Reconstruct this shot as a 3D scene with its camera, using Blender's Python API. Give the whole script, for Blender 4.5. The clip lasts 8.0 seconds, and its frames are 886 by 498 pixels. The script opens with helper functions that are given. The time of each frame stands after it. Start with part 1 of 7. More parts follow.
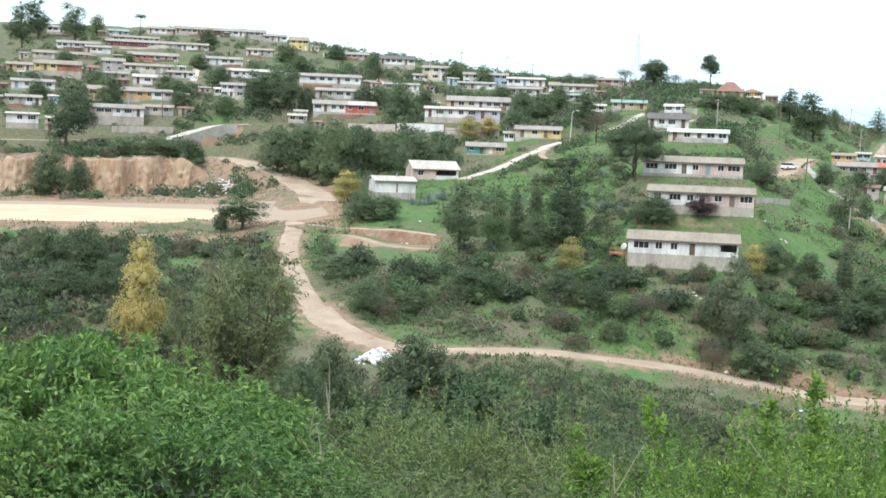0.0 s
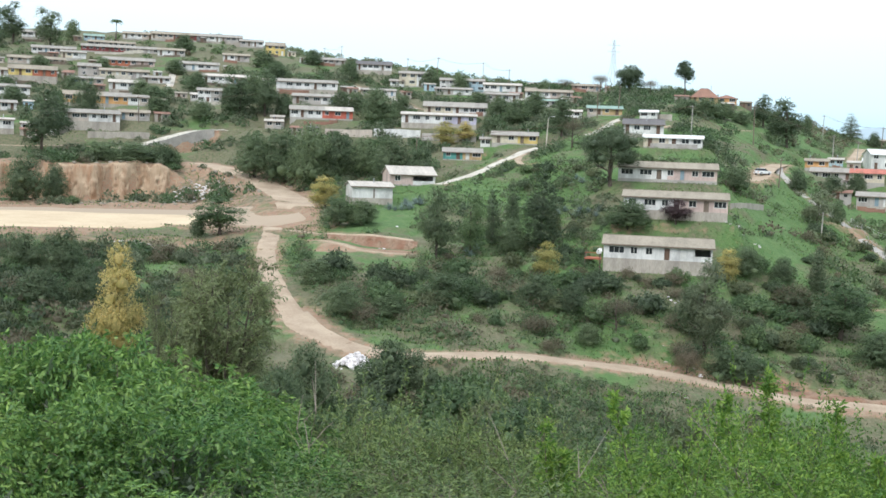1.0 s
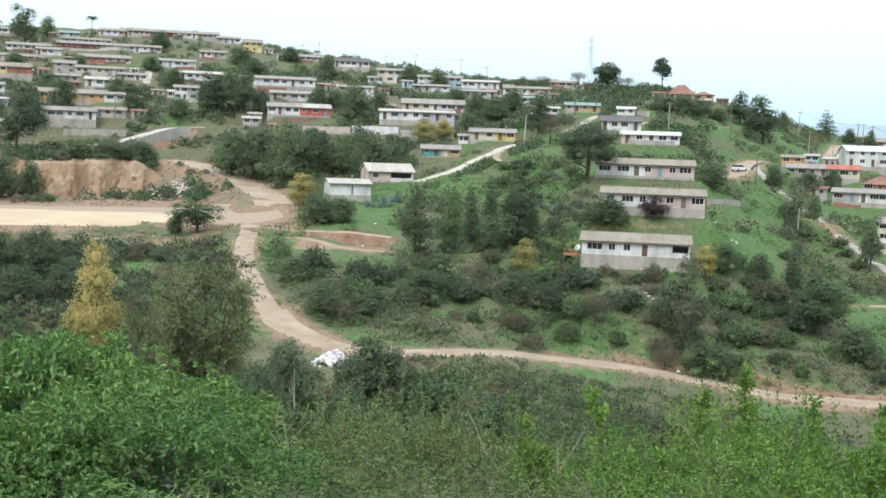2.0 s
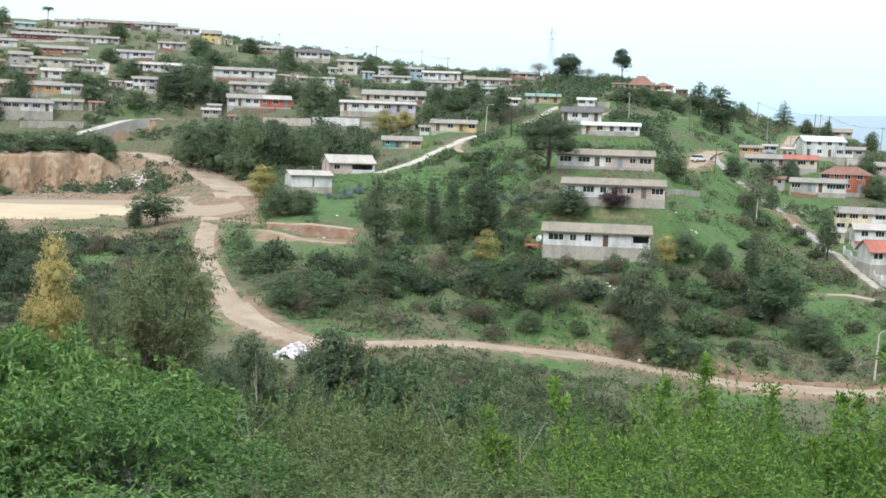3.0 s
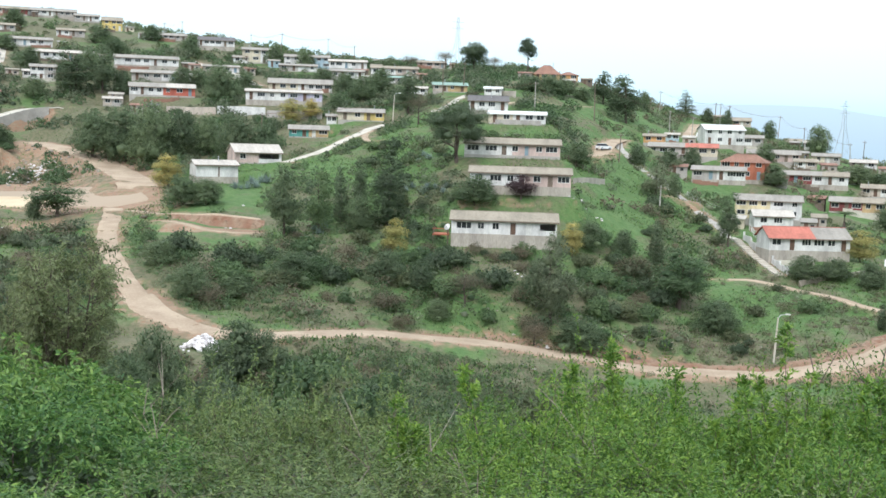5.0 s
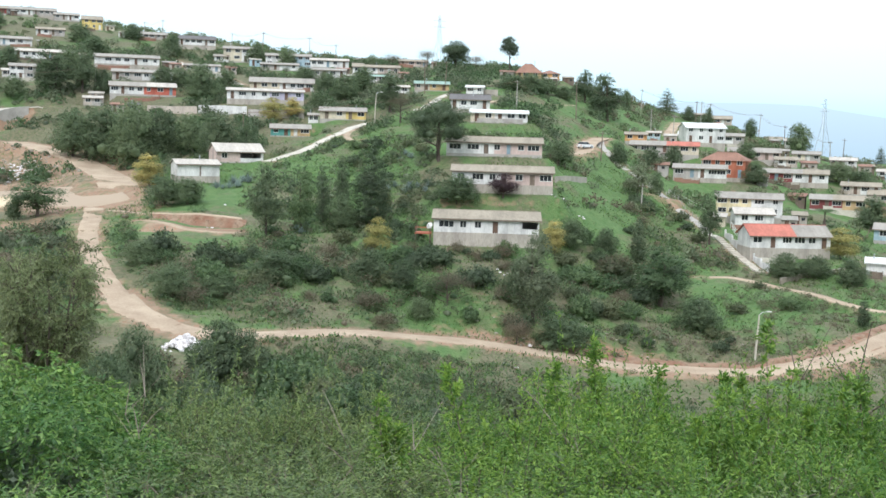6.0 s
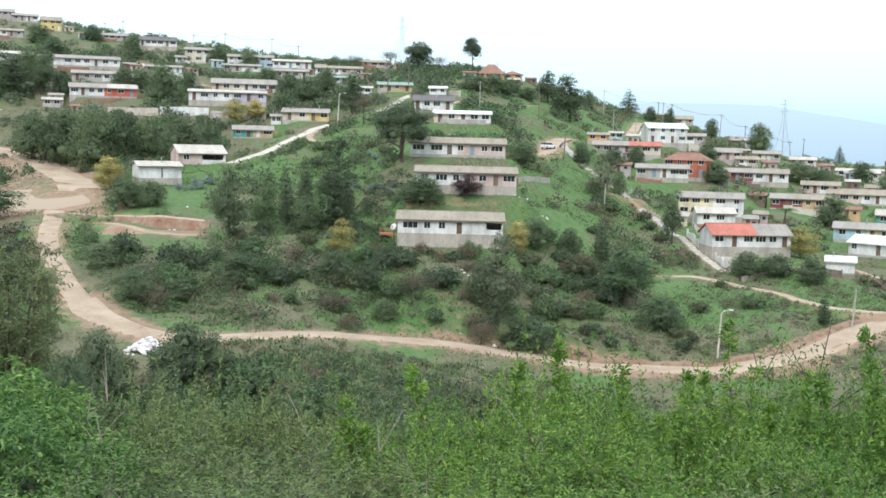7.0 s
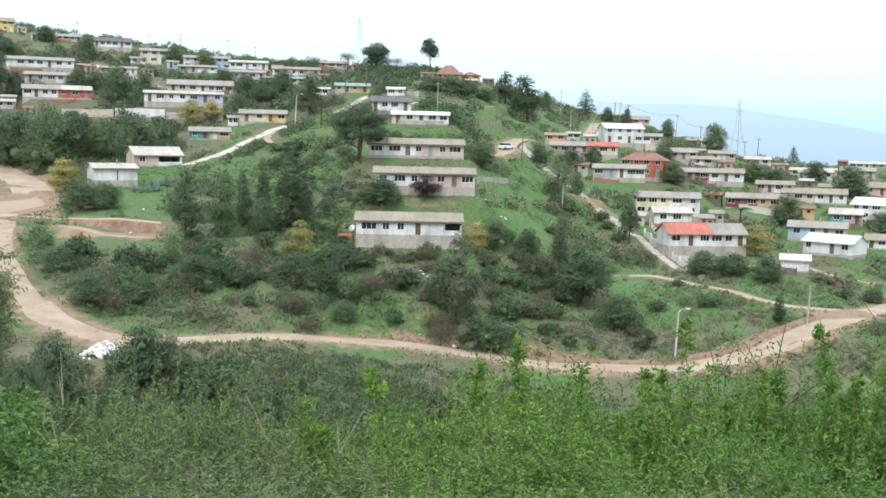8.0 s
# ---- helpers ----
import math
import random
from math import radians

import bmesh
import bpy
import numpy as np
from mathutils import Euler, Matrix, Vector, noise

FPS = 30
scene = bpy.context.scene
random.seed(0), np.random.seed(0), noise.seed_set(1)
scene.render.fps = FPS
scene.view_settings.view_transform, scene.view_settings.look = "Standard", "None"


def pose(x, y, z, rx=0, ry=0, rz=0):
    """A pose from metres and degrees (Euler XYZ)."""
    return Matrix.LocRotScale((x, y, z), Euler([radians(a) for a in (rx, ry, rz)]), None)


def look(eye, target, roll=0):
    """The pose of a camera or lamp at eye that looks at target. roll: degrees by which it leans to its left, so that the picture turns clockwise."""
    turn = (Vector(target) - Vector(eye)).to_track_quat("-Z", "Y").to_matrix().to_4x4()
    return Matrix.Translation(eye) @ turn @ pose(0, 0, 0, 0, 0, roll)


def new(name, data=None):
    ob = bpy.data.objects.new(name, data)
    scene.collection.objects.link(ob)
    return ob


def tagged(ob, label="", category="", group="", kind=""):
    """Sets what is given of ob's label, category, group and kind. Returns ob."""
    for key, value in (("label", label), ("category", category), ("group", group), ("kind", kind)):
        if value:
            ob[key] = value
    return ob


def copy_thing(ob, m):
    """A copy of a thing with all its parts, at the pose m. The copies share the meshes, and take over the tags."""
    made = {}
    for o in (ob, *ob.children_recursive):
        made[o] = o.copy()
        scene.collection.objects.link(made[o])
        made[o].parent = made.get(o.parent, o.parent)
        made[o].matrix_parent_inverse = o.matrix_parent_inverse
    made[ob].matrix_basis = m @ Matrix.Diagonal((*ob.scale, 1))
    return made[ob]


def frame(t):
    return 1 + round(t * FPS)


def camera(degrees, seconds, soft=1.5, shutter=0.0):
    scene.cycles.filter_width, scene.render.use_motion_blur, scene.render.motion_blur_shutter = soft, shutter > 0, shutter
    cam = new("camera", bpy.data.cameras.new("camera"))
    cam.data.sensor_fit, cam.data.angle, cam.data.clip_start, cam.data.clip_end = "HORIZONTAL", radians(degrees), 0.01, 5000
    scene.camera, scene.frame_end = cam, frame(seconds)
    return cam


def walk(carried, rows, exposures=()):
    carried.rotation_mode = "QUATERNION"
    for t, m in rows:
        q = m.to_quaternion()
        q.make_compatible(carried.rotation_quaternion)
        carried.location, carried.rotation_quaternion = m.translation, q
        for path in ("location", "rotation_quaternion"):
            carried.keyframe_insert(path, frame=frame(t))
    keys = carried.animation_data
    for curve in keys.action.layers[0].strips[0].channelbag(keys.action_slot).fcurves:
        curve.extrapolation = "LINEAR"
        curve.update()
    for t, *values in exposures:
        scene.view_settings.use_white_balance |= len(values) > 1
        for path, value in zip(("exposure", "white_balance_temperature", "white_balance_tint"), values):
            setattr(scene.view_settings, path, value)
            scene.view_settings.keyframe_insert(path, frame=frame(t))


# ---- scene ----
# The eye stands on a knoll and pans to the right over the valley.
EYE = (0.0, 0.0, 60.0)
cam = camera(42.0, 8.0, soft=1.6)
PAN = [  # seconds, yaw, pitch, roll, metres ahead
    (0, 1.15, -5.06, -2.06, 0.9), (0.25, 0.84, -4.91, -2.08, 0.45), (0.5, 0.58, -4.87, -2.09, 0.12),
    (1, 0.0, -4.76, -2.08, 0), (1.5, -0.51, -4.77, -2.05, 0), (3, -3.0, -5.24, -1.82, 0),
    (3.5, -4.45, -5.4, -1.78, 0), (4, -5.74, -5.53, -1.73, 0), (4.5, -6.88, -5.6, -1.74, 0),
    (6, -8.46, -5.68, -1.61, 0), (6.5, -9.25, -5.64, -1.52, 0), (7, -10.27, -5.59, -1.43, 0),
    (7.5, -11.32, -5.55, -1.35, 0), (8, -12.34, -5.5, -1.25, 0)]
walk(cam, [(t, pose(EYE[0], EYE[1] + d, EYE[2] - 0.08 * d, 90 + p, r, w)) for t, w, p, r, d in PAN],
     exposures=[(0, 0.56, 6110, 12), (0.5, 0.43, 6110, 12), (1.0, 0.35, 6110, 12), (1.5, 0.33, 6110, 12), (3.5, 0.36, 6110, 12), (4.5, 0.45, 6110, 12), (8, 0.45, 6110, 12)])
# ---- daylight: a bright hazy overcast ----
SUN_EL, SUN_AZ = radians(48), radians(205)
world = bpy.data.worlds.new("sky")
scene.world = world
world.use_nodes = True
wn = world.node_tree
sky = wn.nodes.new("ShaderNodeTexSky")
sky.sky_type = "NISHITA"
sky.sun_disc = False
sky.sun_elevation, sky.sun_rotation = SUN_EL, SUN_AZ
sky.air_density, sky.dust_density, sky.ozone_density = 1.0, 4.0, 1.0
# thin overcast: a white veil of cloud over the clear sky, a little bluer near the ground
coord = wn.nodes.new("ShaderNodeTexCoord")
split = wn.nodes.new("ShaderNodeSeparateXYZ")
veil = wn.nodes.new("ShaderNodeValToRGB")
veil.color_ramp.elements[0].position, veil.color_ramp.elements[0].color = 0.0, (4.5, 7.0, 8.6, 1)
veil.color_ramp.elements[1].position, veil.color_ramp.elements[1].color = 0.16, (9.5, 10.5, 10.7, 1)
mid = veil.color_ramp.elements.new(0.045)
mid.color = (7.0, 9.3, 10.1, 1)
cloud = wn.nodes.new("ShaderNodeTexNoise")
cloud.inputs["Scale"].default_value = 3.0
cloud.inputs["Detail"].default_value = 4.0
mix = wn.nodes.new("ShaderNodeMix")
mix.data_type = "RGBA"
mix.inputs[0].default_value = 0.85
wn.links.new(coord.outputs["Generated"], split.inputs[0])
wn.links.new(coord.outputs["Generated"], cloud.inputs["Vector"])
wn.links.new(split.outputs["Z"], veil.inputs[0])
wn.links.new(sky.outputs[0], mix.inputs[6])
wn.links.new(veil.outputs[0], mix.inputs[7])
wn.links.new(mix.outputs[2], wn.nodes["Background"].inputs[0])
wn.nodes["Background"].inputs[1].default_value = 0.108
sun = new("sun", bpy.data.lights.new("sun", "SUN"))
sun.data.energy, sun.data.angle, sun.data.color = 1.45, radians(25), (1.0, 0.96, 0.9)
sun.matrix_world = look((0, 0, 0), (-math.sin(SUN_AZ) * math.cos(SUN_EL), -math.cos(SUN_AZ) * math.cos(SUN_EL), -math.sin(SUN_EL)))
# ---- materials ----
def material(name, color, rough=0.85, second=None, scale=1.0, bump=0.0, grain=12.0, per_object=0.0, per_island=0.0, metal=0.0, translucent=0.0, stretch=(1, 1, 1)):
    """A surface of two colours mottled at two scales, with fine relief. scale: blotches a metre."""
    m = bpy.data.materials.new(name)
    m.use_nodes = True
    nt = m.node_tree
    N, L = nt.nodes, nt.links
    bsdf = N["Principled BSDF"]
    bsdf.inputs["Roughness"].default_value = rough
    bsdf.inputs["Metallic"].default_value = metal
    second = second or tuple(c * 0.7 for c in color)
    pos = N.new("ShaderNodeTexCoord")
    fit = N.new("ShaderNodeMapping")
    fit.inputs["Scale"].default_value = stretch
    L.new(pos.outputs["Object"], fit.inputs[0])
    big, fine = N.new("ShaderNodeTexNoise"), N.new("ShaderNodeTexNoise")
    big.inputs["Scale"].default_value, fine.inputs["Scale"].default_value = scale, scale * grain
    big.inputs["Detail"].default_value, fine.inputs["Detail"].default_value = 4.0, 3.0
    for n in (big, fine):
        L.new(fit.outputs[0], n.inputs["Vector"])
    add = N.new("ShaderNodeMath")
    add.operation = "MULTIPLY_ADD"
    L.new(fine.outputs["Fac"], add.inputs[0])
    add.inputs[1].default_value = 0.55
    L.new(big.outputs["Fac"], add.inputs[2])
    ramp = N.new("ShaderNodeMapRange")
    ramp.inputs[1].default_value, ramp.inputs[2].default_value = 0.58, 0.98
    L.new(add.outputs[0], ramp.inputs[0])
    mix = N.new("ShaderNodeMix")
    mix.data_type = "RGBA"
    mix.inputs[6].default_value, mix.inputs[7].default_value = (*color, 1), (*second, 1)
    L.new(ramp.outputs[0], mix.inputs[0])
    out = mix.outputs[2]
    for amount, node, socket in ((per_object, "ShaderNodeObjectInfo", "Random"), (per_island, "ShaderNodeNewGeometry", "Random Per Island")):
        if amount:
            src, hsv = N.new(node), N.new("ShaderNodeHueSaturation")
            val, hue = N.new("ShaderNodeMapRange"), N.new("ShaderNodeMapRange")
            val.inputs[3].default_value, val.inputs[4].default_value = 1 - amount, 1 + amount
            hue.inputs[3].default_value, hue.inputs[4].default_value = 0.5 + 0.06 * amount, 0.5 - 0.06 * amount
            L.new(src.outputs[socket], val.inputs[0])
            L.new(src.outputs[socket], hue.inputs[0])
            L.new(val.outputs[0], hsv.inputs["Value"])
            L.new(hue.outputs[0], hsv.inputs["Hue"])
            L.new(out, hsv.inputs["Color"])
            out = hsv.outputs[0]
    L.new(out, bsdf.inputs["Base Color"])
    if bump:
        b = N.new("ShaderNodeBump")
        b.inputs["Strength"].default_value, b.inputs["Distance"].default_value = 0.6, bump
        L.new(add.outputs[0], b.inputs["Height"])
        L.new(b.outputs[0], bsdf.inputs["Normal"])
    if translucent:
        tr, mx = N.new("ShaderNodeBsdfTranslucent"), N.new("ShaderNodeMixShader")
        mx.inputs[0].default_value = translucent
        L.new(out, tr.inputs[0])
        L.new(bsdf.outputs[0], mx.inputs[1])
        L.new(tr.outputs[0], mx.inputs[2])
        L.new(mx.outputs[0], N["Material Output"].inputs[0])
    return m


def leafy(name, color, second, vary=0.28, thin=0.45):
    return material(name, color, 0.5, second, 0.6, per_object=0.18, per_island=vary, translucent=thin)


LEAF = {
    "green": leafy("leaf_green", (0.145, 0.225, 0.098), (0.10, 0.16, 0.07)),
    "fresh": leafy("leaf_fresh", (0.158, 0.29, 0.07), (0.085, 0.178, 0.043), 0.5, 0.35),
    "bright": leafy("leaf_bright", (0.172, 0.31, 0.052), (0.095, 0.19, 0.036), 0.45, 0.38),
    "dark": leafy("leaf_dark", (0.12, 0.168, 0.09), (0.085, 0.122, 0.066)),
    "olive": leafy("leaf_olive", (0.16, 0.19, 0.095), (0.11, 0.135, 0.068)),
    "grey": leafy("leaf_grey", (0.22, 0.26, 0.155), (0.14, 0.175, 0.10)),
    "olivegreen": leafy("leaf_olive_green", (0.19, 0.265, 0.09), (0.115, 0.17, 0.055), 0.4, 0.35),
    "yellow": leafy("leaf_yellow", (0.62, 0.54, 0.2), (0.34, 0.32, 0.12)),
    "broad": leafy("leaf_broad", (0.19, 0.26, 0.135), (0.14, 0.195, 0.10), 0.28, 0.5),
    "gum": leafy("leaf_gum", (0.145, 0.20, 0.105), (0.105, 0.15, 0.075)),
    "plum": leafy("leaf_plum", (0.09, 0.05, 0.055), (0.065, 0.045, 0.045)),
    "dry": leafy("leaf_dry", (0.22, 0.19, 0.125), (0.155, 0.14, 0.09)),
    "willow": leafy("leaf_willow", (0.235, 0.285, 0.13), (0.16, 0.20, 0.088)),
    "agave": leafy("leaf_agave", (0.28, 0.34, 0.31), (0.18, 0.24, 0.21)),
    "grass": leafy("grass_blade", (0.16, 0.28, 0.07), (0.11, 0.19, 0.055)),
}
TWIG = material("twig", (0.21, 0.175, 0.13), 0.9, (0.12, 0.10, 0.08), 3)
BARK = material("bark", (0.13, 0.10, 0.08), 0.9, (0.07, 0.055, 0.045), 3, 0.02, stretch=(1, 1, 0.2))
PALE_BARK = material("pale_bark", (0.34, 0.29, 0.24), 0.9, (0.2, 0.16, 0.13), 3, 0.02, stretch=(1, 1, 0.2))
DIRT = material("dirt", (0.49, 0.385, 0.28), 0.95, (0.345, 0.255, 0.18), 0.25, 0.04, 14)
SAND = material("pale_sand", (0.66, 0.53, 0.36), 0.95, (0.54, 0.41, 0.27), 0.12, 0.04, 12)
CONCRETE = material("concrete", (0.46, 0.43, 0.39), 0.9, (0.33, 0.31, 0.28), 0.7, 0.01)
PALE_CONCRETE = material("pale_concrete", (0.62, 0.58, 0.5), 0.9, (0.46, 0.41, 0.35), 0.7, 0.01)
WOOD = material("weathered_wood", (0.22, 0.17, 0.13), 0.85, (0.13, 0.10, 0.08), 2, 0.01, stretch=(1, 1, 0.15))
STEEL = material("galvanised_steel", (0.5, 0.52, 0.53), 0.45, (0.4, 0.41, 0.42), 2, metal=0.7)
RUBBISH = material("rubbish", (0.82, 0.79, 0.79), 0.7, (0.55, 0.50, 0.50), 3, per_object=0.25)
STONE = material("stone", (0.42, 0.37, 0.31), 0.9, (0.28, 0.24, 0.2), 2, 0.03, per_object=0.2, per_island=0.2)
GLASS = material("window_glass", (0.035, 0.04, 0.045), 0.12, (0.02, 0.025, 0.03), 1.0)
FRAME_WHITE = material("white_frame", (0.75, 0.74, 0.71), 0.5)
DARK_WOOD = material("brown_door", (0.16, 0.09, 0.06), 0.6, (0.1, 0.06, 0.04), 4, stretch=(1, 1, 0.2))
BLUE_DOOR = material("blue_door", (0.24, 0.34, 0.40), 0.6)
PLASTER = {k: material("plaster_" + k, c, 0.9, tuple(0.6 * v for v in c), 0.55, 0.006, 9, stretch=(1, 1, 0.3)) for k, c in {
    "white": (0.80, 0.79, 0.77), "grey": (0.50, 0.46, 0.43), "beige": (0.58, 0.50, 0.43), "cream": (0.72, 0.64, 0.50),
    "orange": (0.74, 0.42, 0.18), "yellow": (0.78, 0.60, 0.22), "red": (0.62, 0.17, 0.12), "brick": (0.50, 0.17, 0.10),
    "pink": (0.67, 0.52, 0.47), "lilac": (0.58, 0.54, 0.68), "maroon": (0.26, 0.07, 0.07), "teal": (0.12, 0.36, 0.32),
    "blue": (0.45, 0.60, 0.68), "block": (0.50, 0.45, 0.39), "paleyellow": (0.76, 0.66, 0.42), "ochre": (0.62, 0.44, 0.24)}.items()}
ROOFS = {k: material("roof_" + k, c, 0.85, tuple(0.68 * v for v in c), 0.5, 0.01, 8, stretch=(1, 0.25, 1)) for k, c in {
    "grey": (0.38, 0.35, 0.31), "brown": (0.37, 0.32, 0.25), "pale": (0.58, 0.53, 0.47), "red": (0.55, 0.19, 0.14),
    "rust": (0.33, 0.18, 0.13), "green": (0.30, 0.42, 0.36), "white": (0.85, 0.85, 0.85), "dark": (0.17, 0.16, 0.16), "orange": (0.60, 0.28, 0.20)}.items()}


def ground_material():
    """Grass, dry earth and red soil; bare where the mesh says so."""
    m = bpy.data.materials.new("hillside")
    m.use_nodes = True
    N, L = m.node_tree.nodes, m.node_tree.links
    bsdf = N["Principled BSDF"]
    bsdf.inputs["Roughness"].default_value = 0.95
    pos = N.new("ShaderNodeTexCoord")

    def noise_at(scale, detail=5):
        n = N.new("ShaderNodeTexNoise")
        n.inputs["Scale"].default_value, n.inputs["Detail"].default_value = scale, detail
        L.new(pos.outputs["Object"], n.inputs["Vector"])
        return n.outputs["Fac"]

    def blend(fac, a, b):
        x = N.new("ShaderNodeMix")
        x.data_type = "RGBA"
        L.new(fac, x.inputs[0])
        for sock, v in ((6, a), (7, b)):
            if isinstance(v, tuple):
                x.inputs[sock].default_value = (*v, 1)
            else:
                L.new(v, x.inputs[sock])
        return x.outputs[2]

    def ramp(v, lo, hi):
        r = N.new("ShaderNodeMapRange")
        r.inputs[1].default_value, r.inputs[2].default_value = lo, hi
        L.new(v, r.inputs[0])
        return r.outputs[0]
    grass = blend(ramp(noise_at(0.9), 0.35, 0.65), (0.075, 0.15, 0.043), (0.115, 0.185, 0.062))
    dry = blend(ramp(noise_at(1.7), 0.4, 0.6), (0.11, 0.12, 0.06), (0.17, 0.155, 0.095))
    soil = blend(ramp(noise_at(0.5), 0.35, 0.65), (0.33, 0.25, 0.17), (0.27, 0.18, 0.12))
    soil = blend(ramp(noise_at(2.6, 7), 0.48, 0.66), soil, (0.34, 0.185, 0.115))
    green = N.new("ShaderNodeAttribute")
    green.attribute_name = "green"
    bare = N.new("ShaderNodeAttribute")
    bare.attribute_name = "bare"

    def rough_edge(attr, scale):
        a = N.new("ShaderNodeMath")
        a.operation = "MULTIPLY_ADD"
        L.new(noise_at(scale, 6), a.inputs[0])
        a.inputs[1].default_value = 0.9
        L.new(attr.outputs["Fac"], a.inputs[2])
        return ramp(a.outputs[0], 0.82, 1.08)
    col = blend(rough_edge(green, 0.35), dry, grass)
    col = blend(rough_edge(bare, 0.6), col, soil)
    L.new(col, bsdf.inputs["Base Color"])
    b = N.new("ShaderNodeBump")
    b.inputs["Strength"].default_value, b.inputs["Distance"].default_value = 0.8, 0.25
    L.new(noise_at(2.2, 8), b.inputs["Height"])
    L.new(b.outputs[0], bsdf.inputs["Normal"])
    return m


def soil_material(name, pale, rust, dark):
    """A cut face of earth, washed into upright streaks by the rain."""
    m = bpy.data.materials.new(name)
    m.use_nodes = True
    N, L = m.node_tree.nodes, m.node_tree.links
    bsdf = N["Principled BSDF"]
    bsdf.inputs["Roughness"].default_value = 0.95
    pos = N.new("ShaderNodeTexCoord")

    def noise_at(scale, tall, detail):
        fit, n = N.new("ShaderNodeMapping"), N.new("ShaderNodeTexNoise")
        fit.inputs["Scale"].default_value = (scale, scale, scale * tall)
        n.inputs["Scale"].default_value, n.inputs["Detail"].default_value = 1.0, detail
        L.new(pos.outputs["Object"], fit.inputs[0])
        L.new(fit.outputs[0], n.inputs["Vector"])
        return n.outputs["Fac"]

    def blend(fac, lo, hi, a, b):
        r, x = N.new("ShaderNodeMapRange"), N.new("ShaderNodeMix")
        r.inputs[1].default_value, r.inputs[2].default_value = lo, hi
        x.data_type = "RGBA"
        L.new(fac, r.inputs[0])
        L.new(r.outputs[0], x.inputs[0])
        for sock, v in ((6, a), (7, b)):
            if isinstance(v, tuple):
                x.inputs[sock].default_value = (*v, 1)
            else:
                L.new(v, x.inputs[sock])
        return x.outputs[2]
    streak = noise_at(0.75, 0.16, 5)
    col = blend(streak, 0.36, 0.62, pale, rust)
    col = blend(noise_at(2.2, 0.3, 4), 0.56, 0.72, col, dark)
    col = blend(noise_at(0.25, 0.6, 4), 0.5, 0.68, col, pale)
    L.new(col, bsdf.inputs["Base Color"])
    b = N.new("ShaderNodeBump")
    b.inputs["Strength"].default_value, b.inputs["Distance"].default_value = 0.9, 0.3
    L.new(noise_at(1.5, 0.4, 7), b.inputs["Height"])
    L.new(b.outputs[0], bsdf.inputs["Normal"])
    return m


HILLSIDE = ground_material()
CUT_EARTH = soil_material("cut_earth", (0.47, 0.36, 0.25), (0.35, 0.215, 0.13), (0.20, 0.13, 0.085))
RED_EARTH = soil_material("red_earth", (0.30, 0.21, 0.145), (0.235, 0.125, 0.08), (0.15, 0.095, 0.065))
# ---- lie of the land: heights by distance from the knoll, along eight bearings ----
BEARINGS = [-22, -12, -4, 4, 12, 20, 27, 34]
LOW_LAND = [
    (0, [58.3] * 8),
    (8, [56.4] * 8),
    (25, [50.8] * 8),  # knoll
    (60, [40.0] * 8),  # foreslope
    (105, [33.0, 33.0, 33.0, 33.0, 30.9, 28.0, 29.0, 29.0]),  # valley
    (145, [40.5, 37.5, 37.3, 35.7, 32.4, 29.9, 31.3, 32.1]),  # road_side
    (165, [42.0, 39.7, 41.1, 39.3, 38.3, 33.4, 33.9, 34.5]),  # low_slope
    (185, [43.2, 41.8, 44.2, 43.0, 42.1, 36.7, 36.7, 34.5]),  # house_slope
    (205, [44.5, 43.9, 46.8, 46.5, 51.0, 39.7, 39.1, 35.6]),  # bench
]
HIGH_LAND = [
    (230, [45.2, 45.4, 50.1, 51.7, 57.4, 43.4, 41.2, 37.5]),  # upper_bench
    (265, [45.8, 46.9, 53.8, 59.4, 63.8, 48.6, 43.9, 39.3]),  # mid_slope
    (300, [54.9, 55.4, 60.2, 65.8, 69.2, 54.3, 47.3, 41.9]),  # bank_top
    (345, [65.6, 69.2, 70.8, 73.3, 75.9, 60.0, 51.4, 45.5]),  # village
    (420, [77.4, 82.5, 83.7, 83.9, 83.0, 69.3, 55.4, 50.7]),  # high_village
    (520, [95.2, 102.0, 98.8, 90.5, 82.4, 69.8, 53.5, 51.2]),  # crest
    (620, [113.5, 115.6, 103.5, 88.0, 79.4, 66.8, 50.5, 48.2]),  # beyond
]
LAND = LOW_LAND + HIGH_LAND


def cubic(a, b, c, d, t):
    return b + 0.5 * t * (c - a + t * (2 * a - 5 * b + 4 * c - d + t * (3 * (b - c) + d - a)))


LAND_R = np.array([r for r, _ in LAND], float)
LAND_Z = np.array([row for _, row in LAND], float)


def waves(x, y):
    """Gentle unevenness of the ground, metres."""
    n = 0.0
    for k, (size, amp, turn) in enumerate(((23, 0.35, 0.3), (13, 0.3, 1.7), (7.1, 0.22, 2.6), (4.3, 0.14, 0.9), (2.6, 0.08, 2.1))):
        u, v = x * math.cos(turn) + y * math.sin(turn), y * math.cos(turn) - x * math.sin(turn)
        n = n + amp * np.sin(u / size * 6.28 + 2 * np.sin(v / size * 2.1 + k)) * np.sin(v / size * 4.4 + 1.3 * k)
    return n


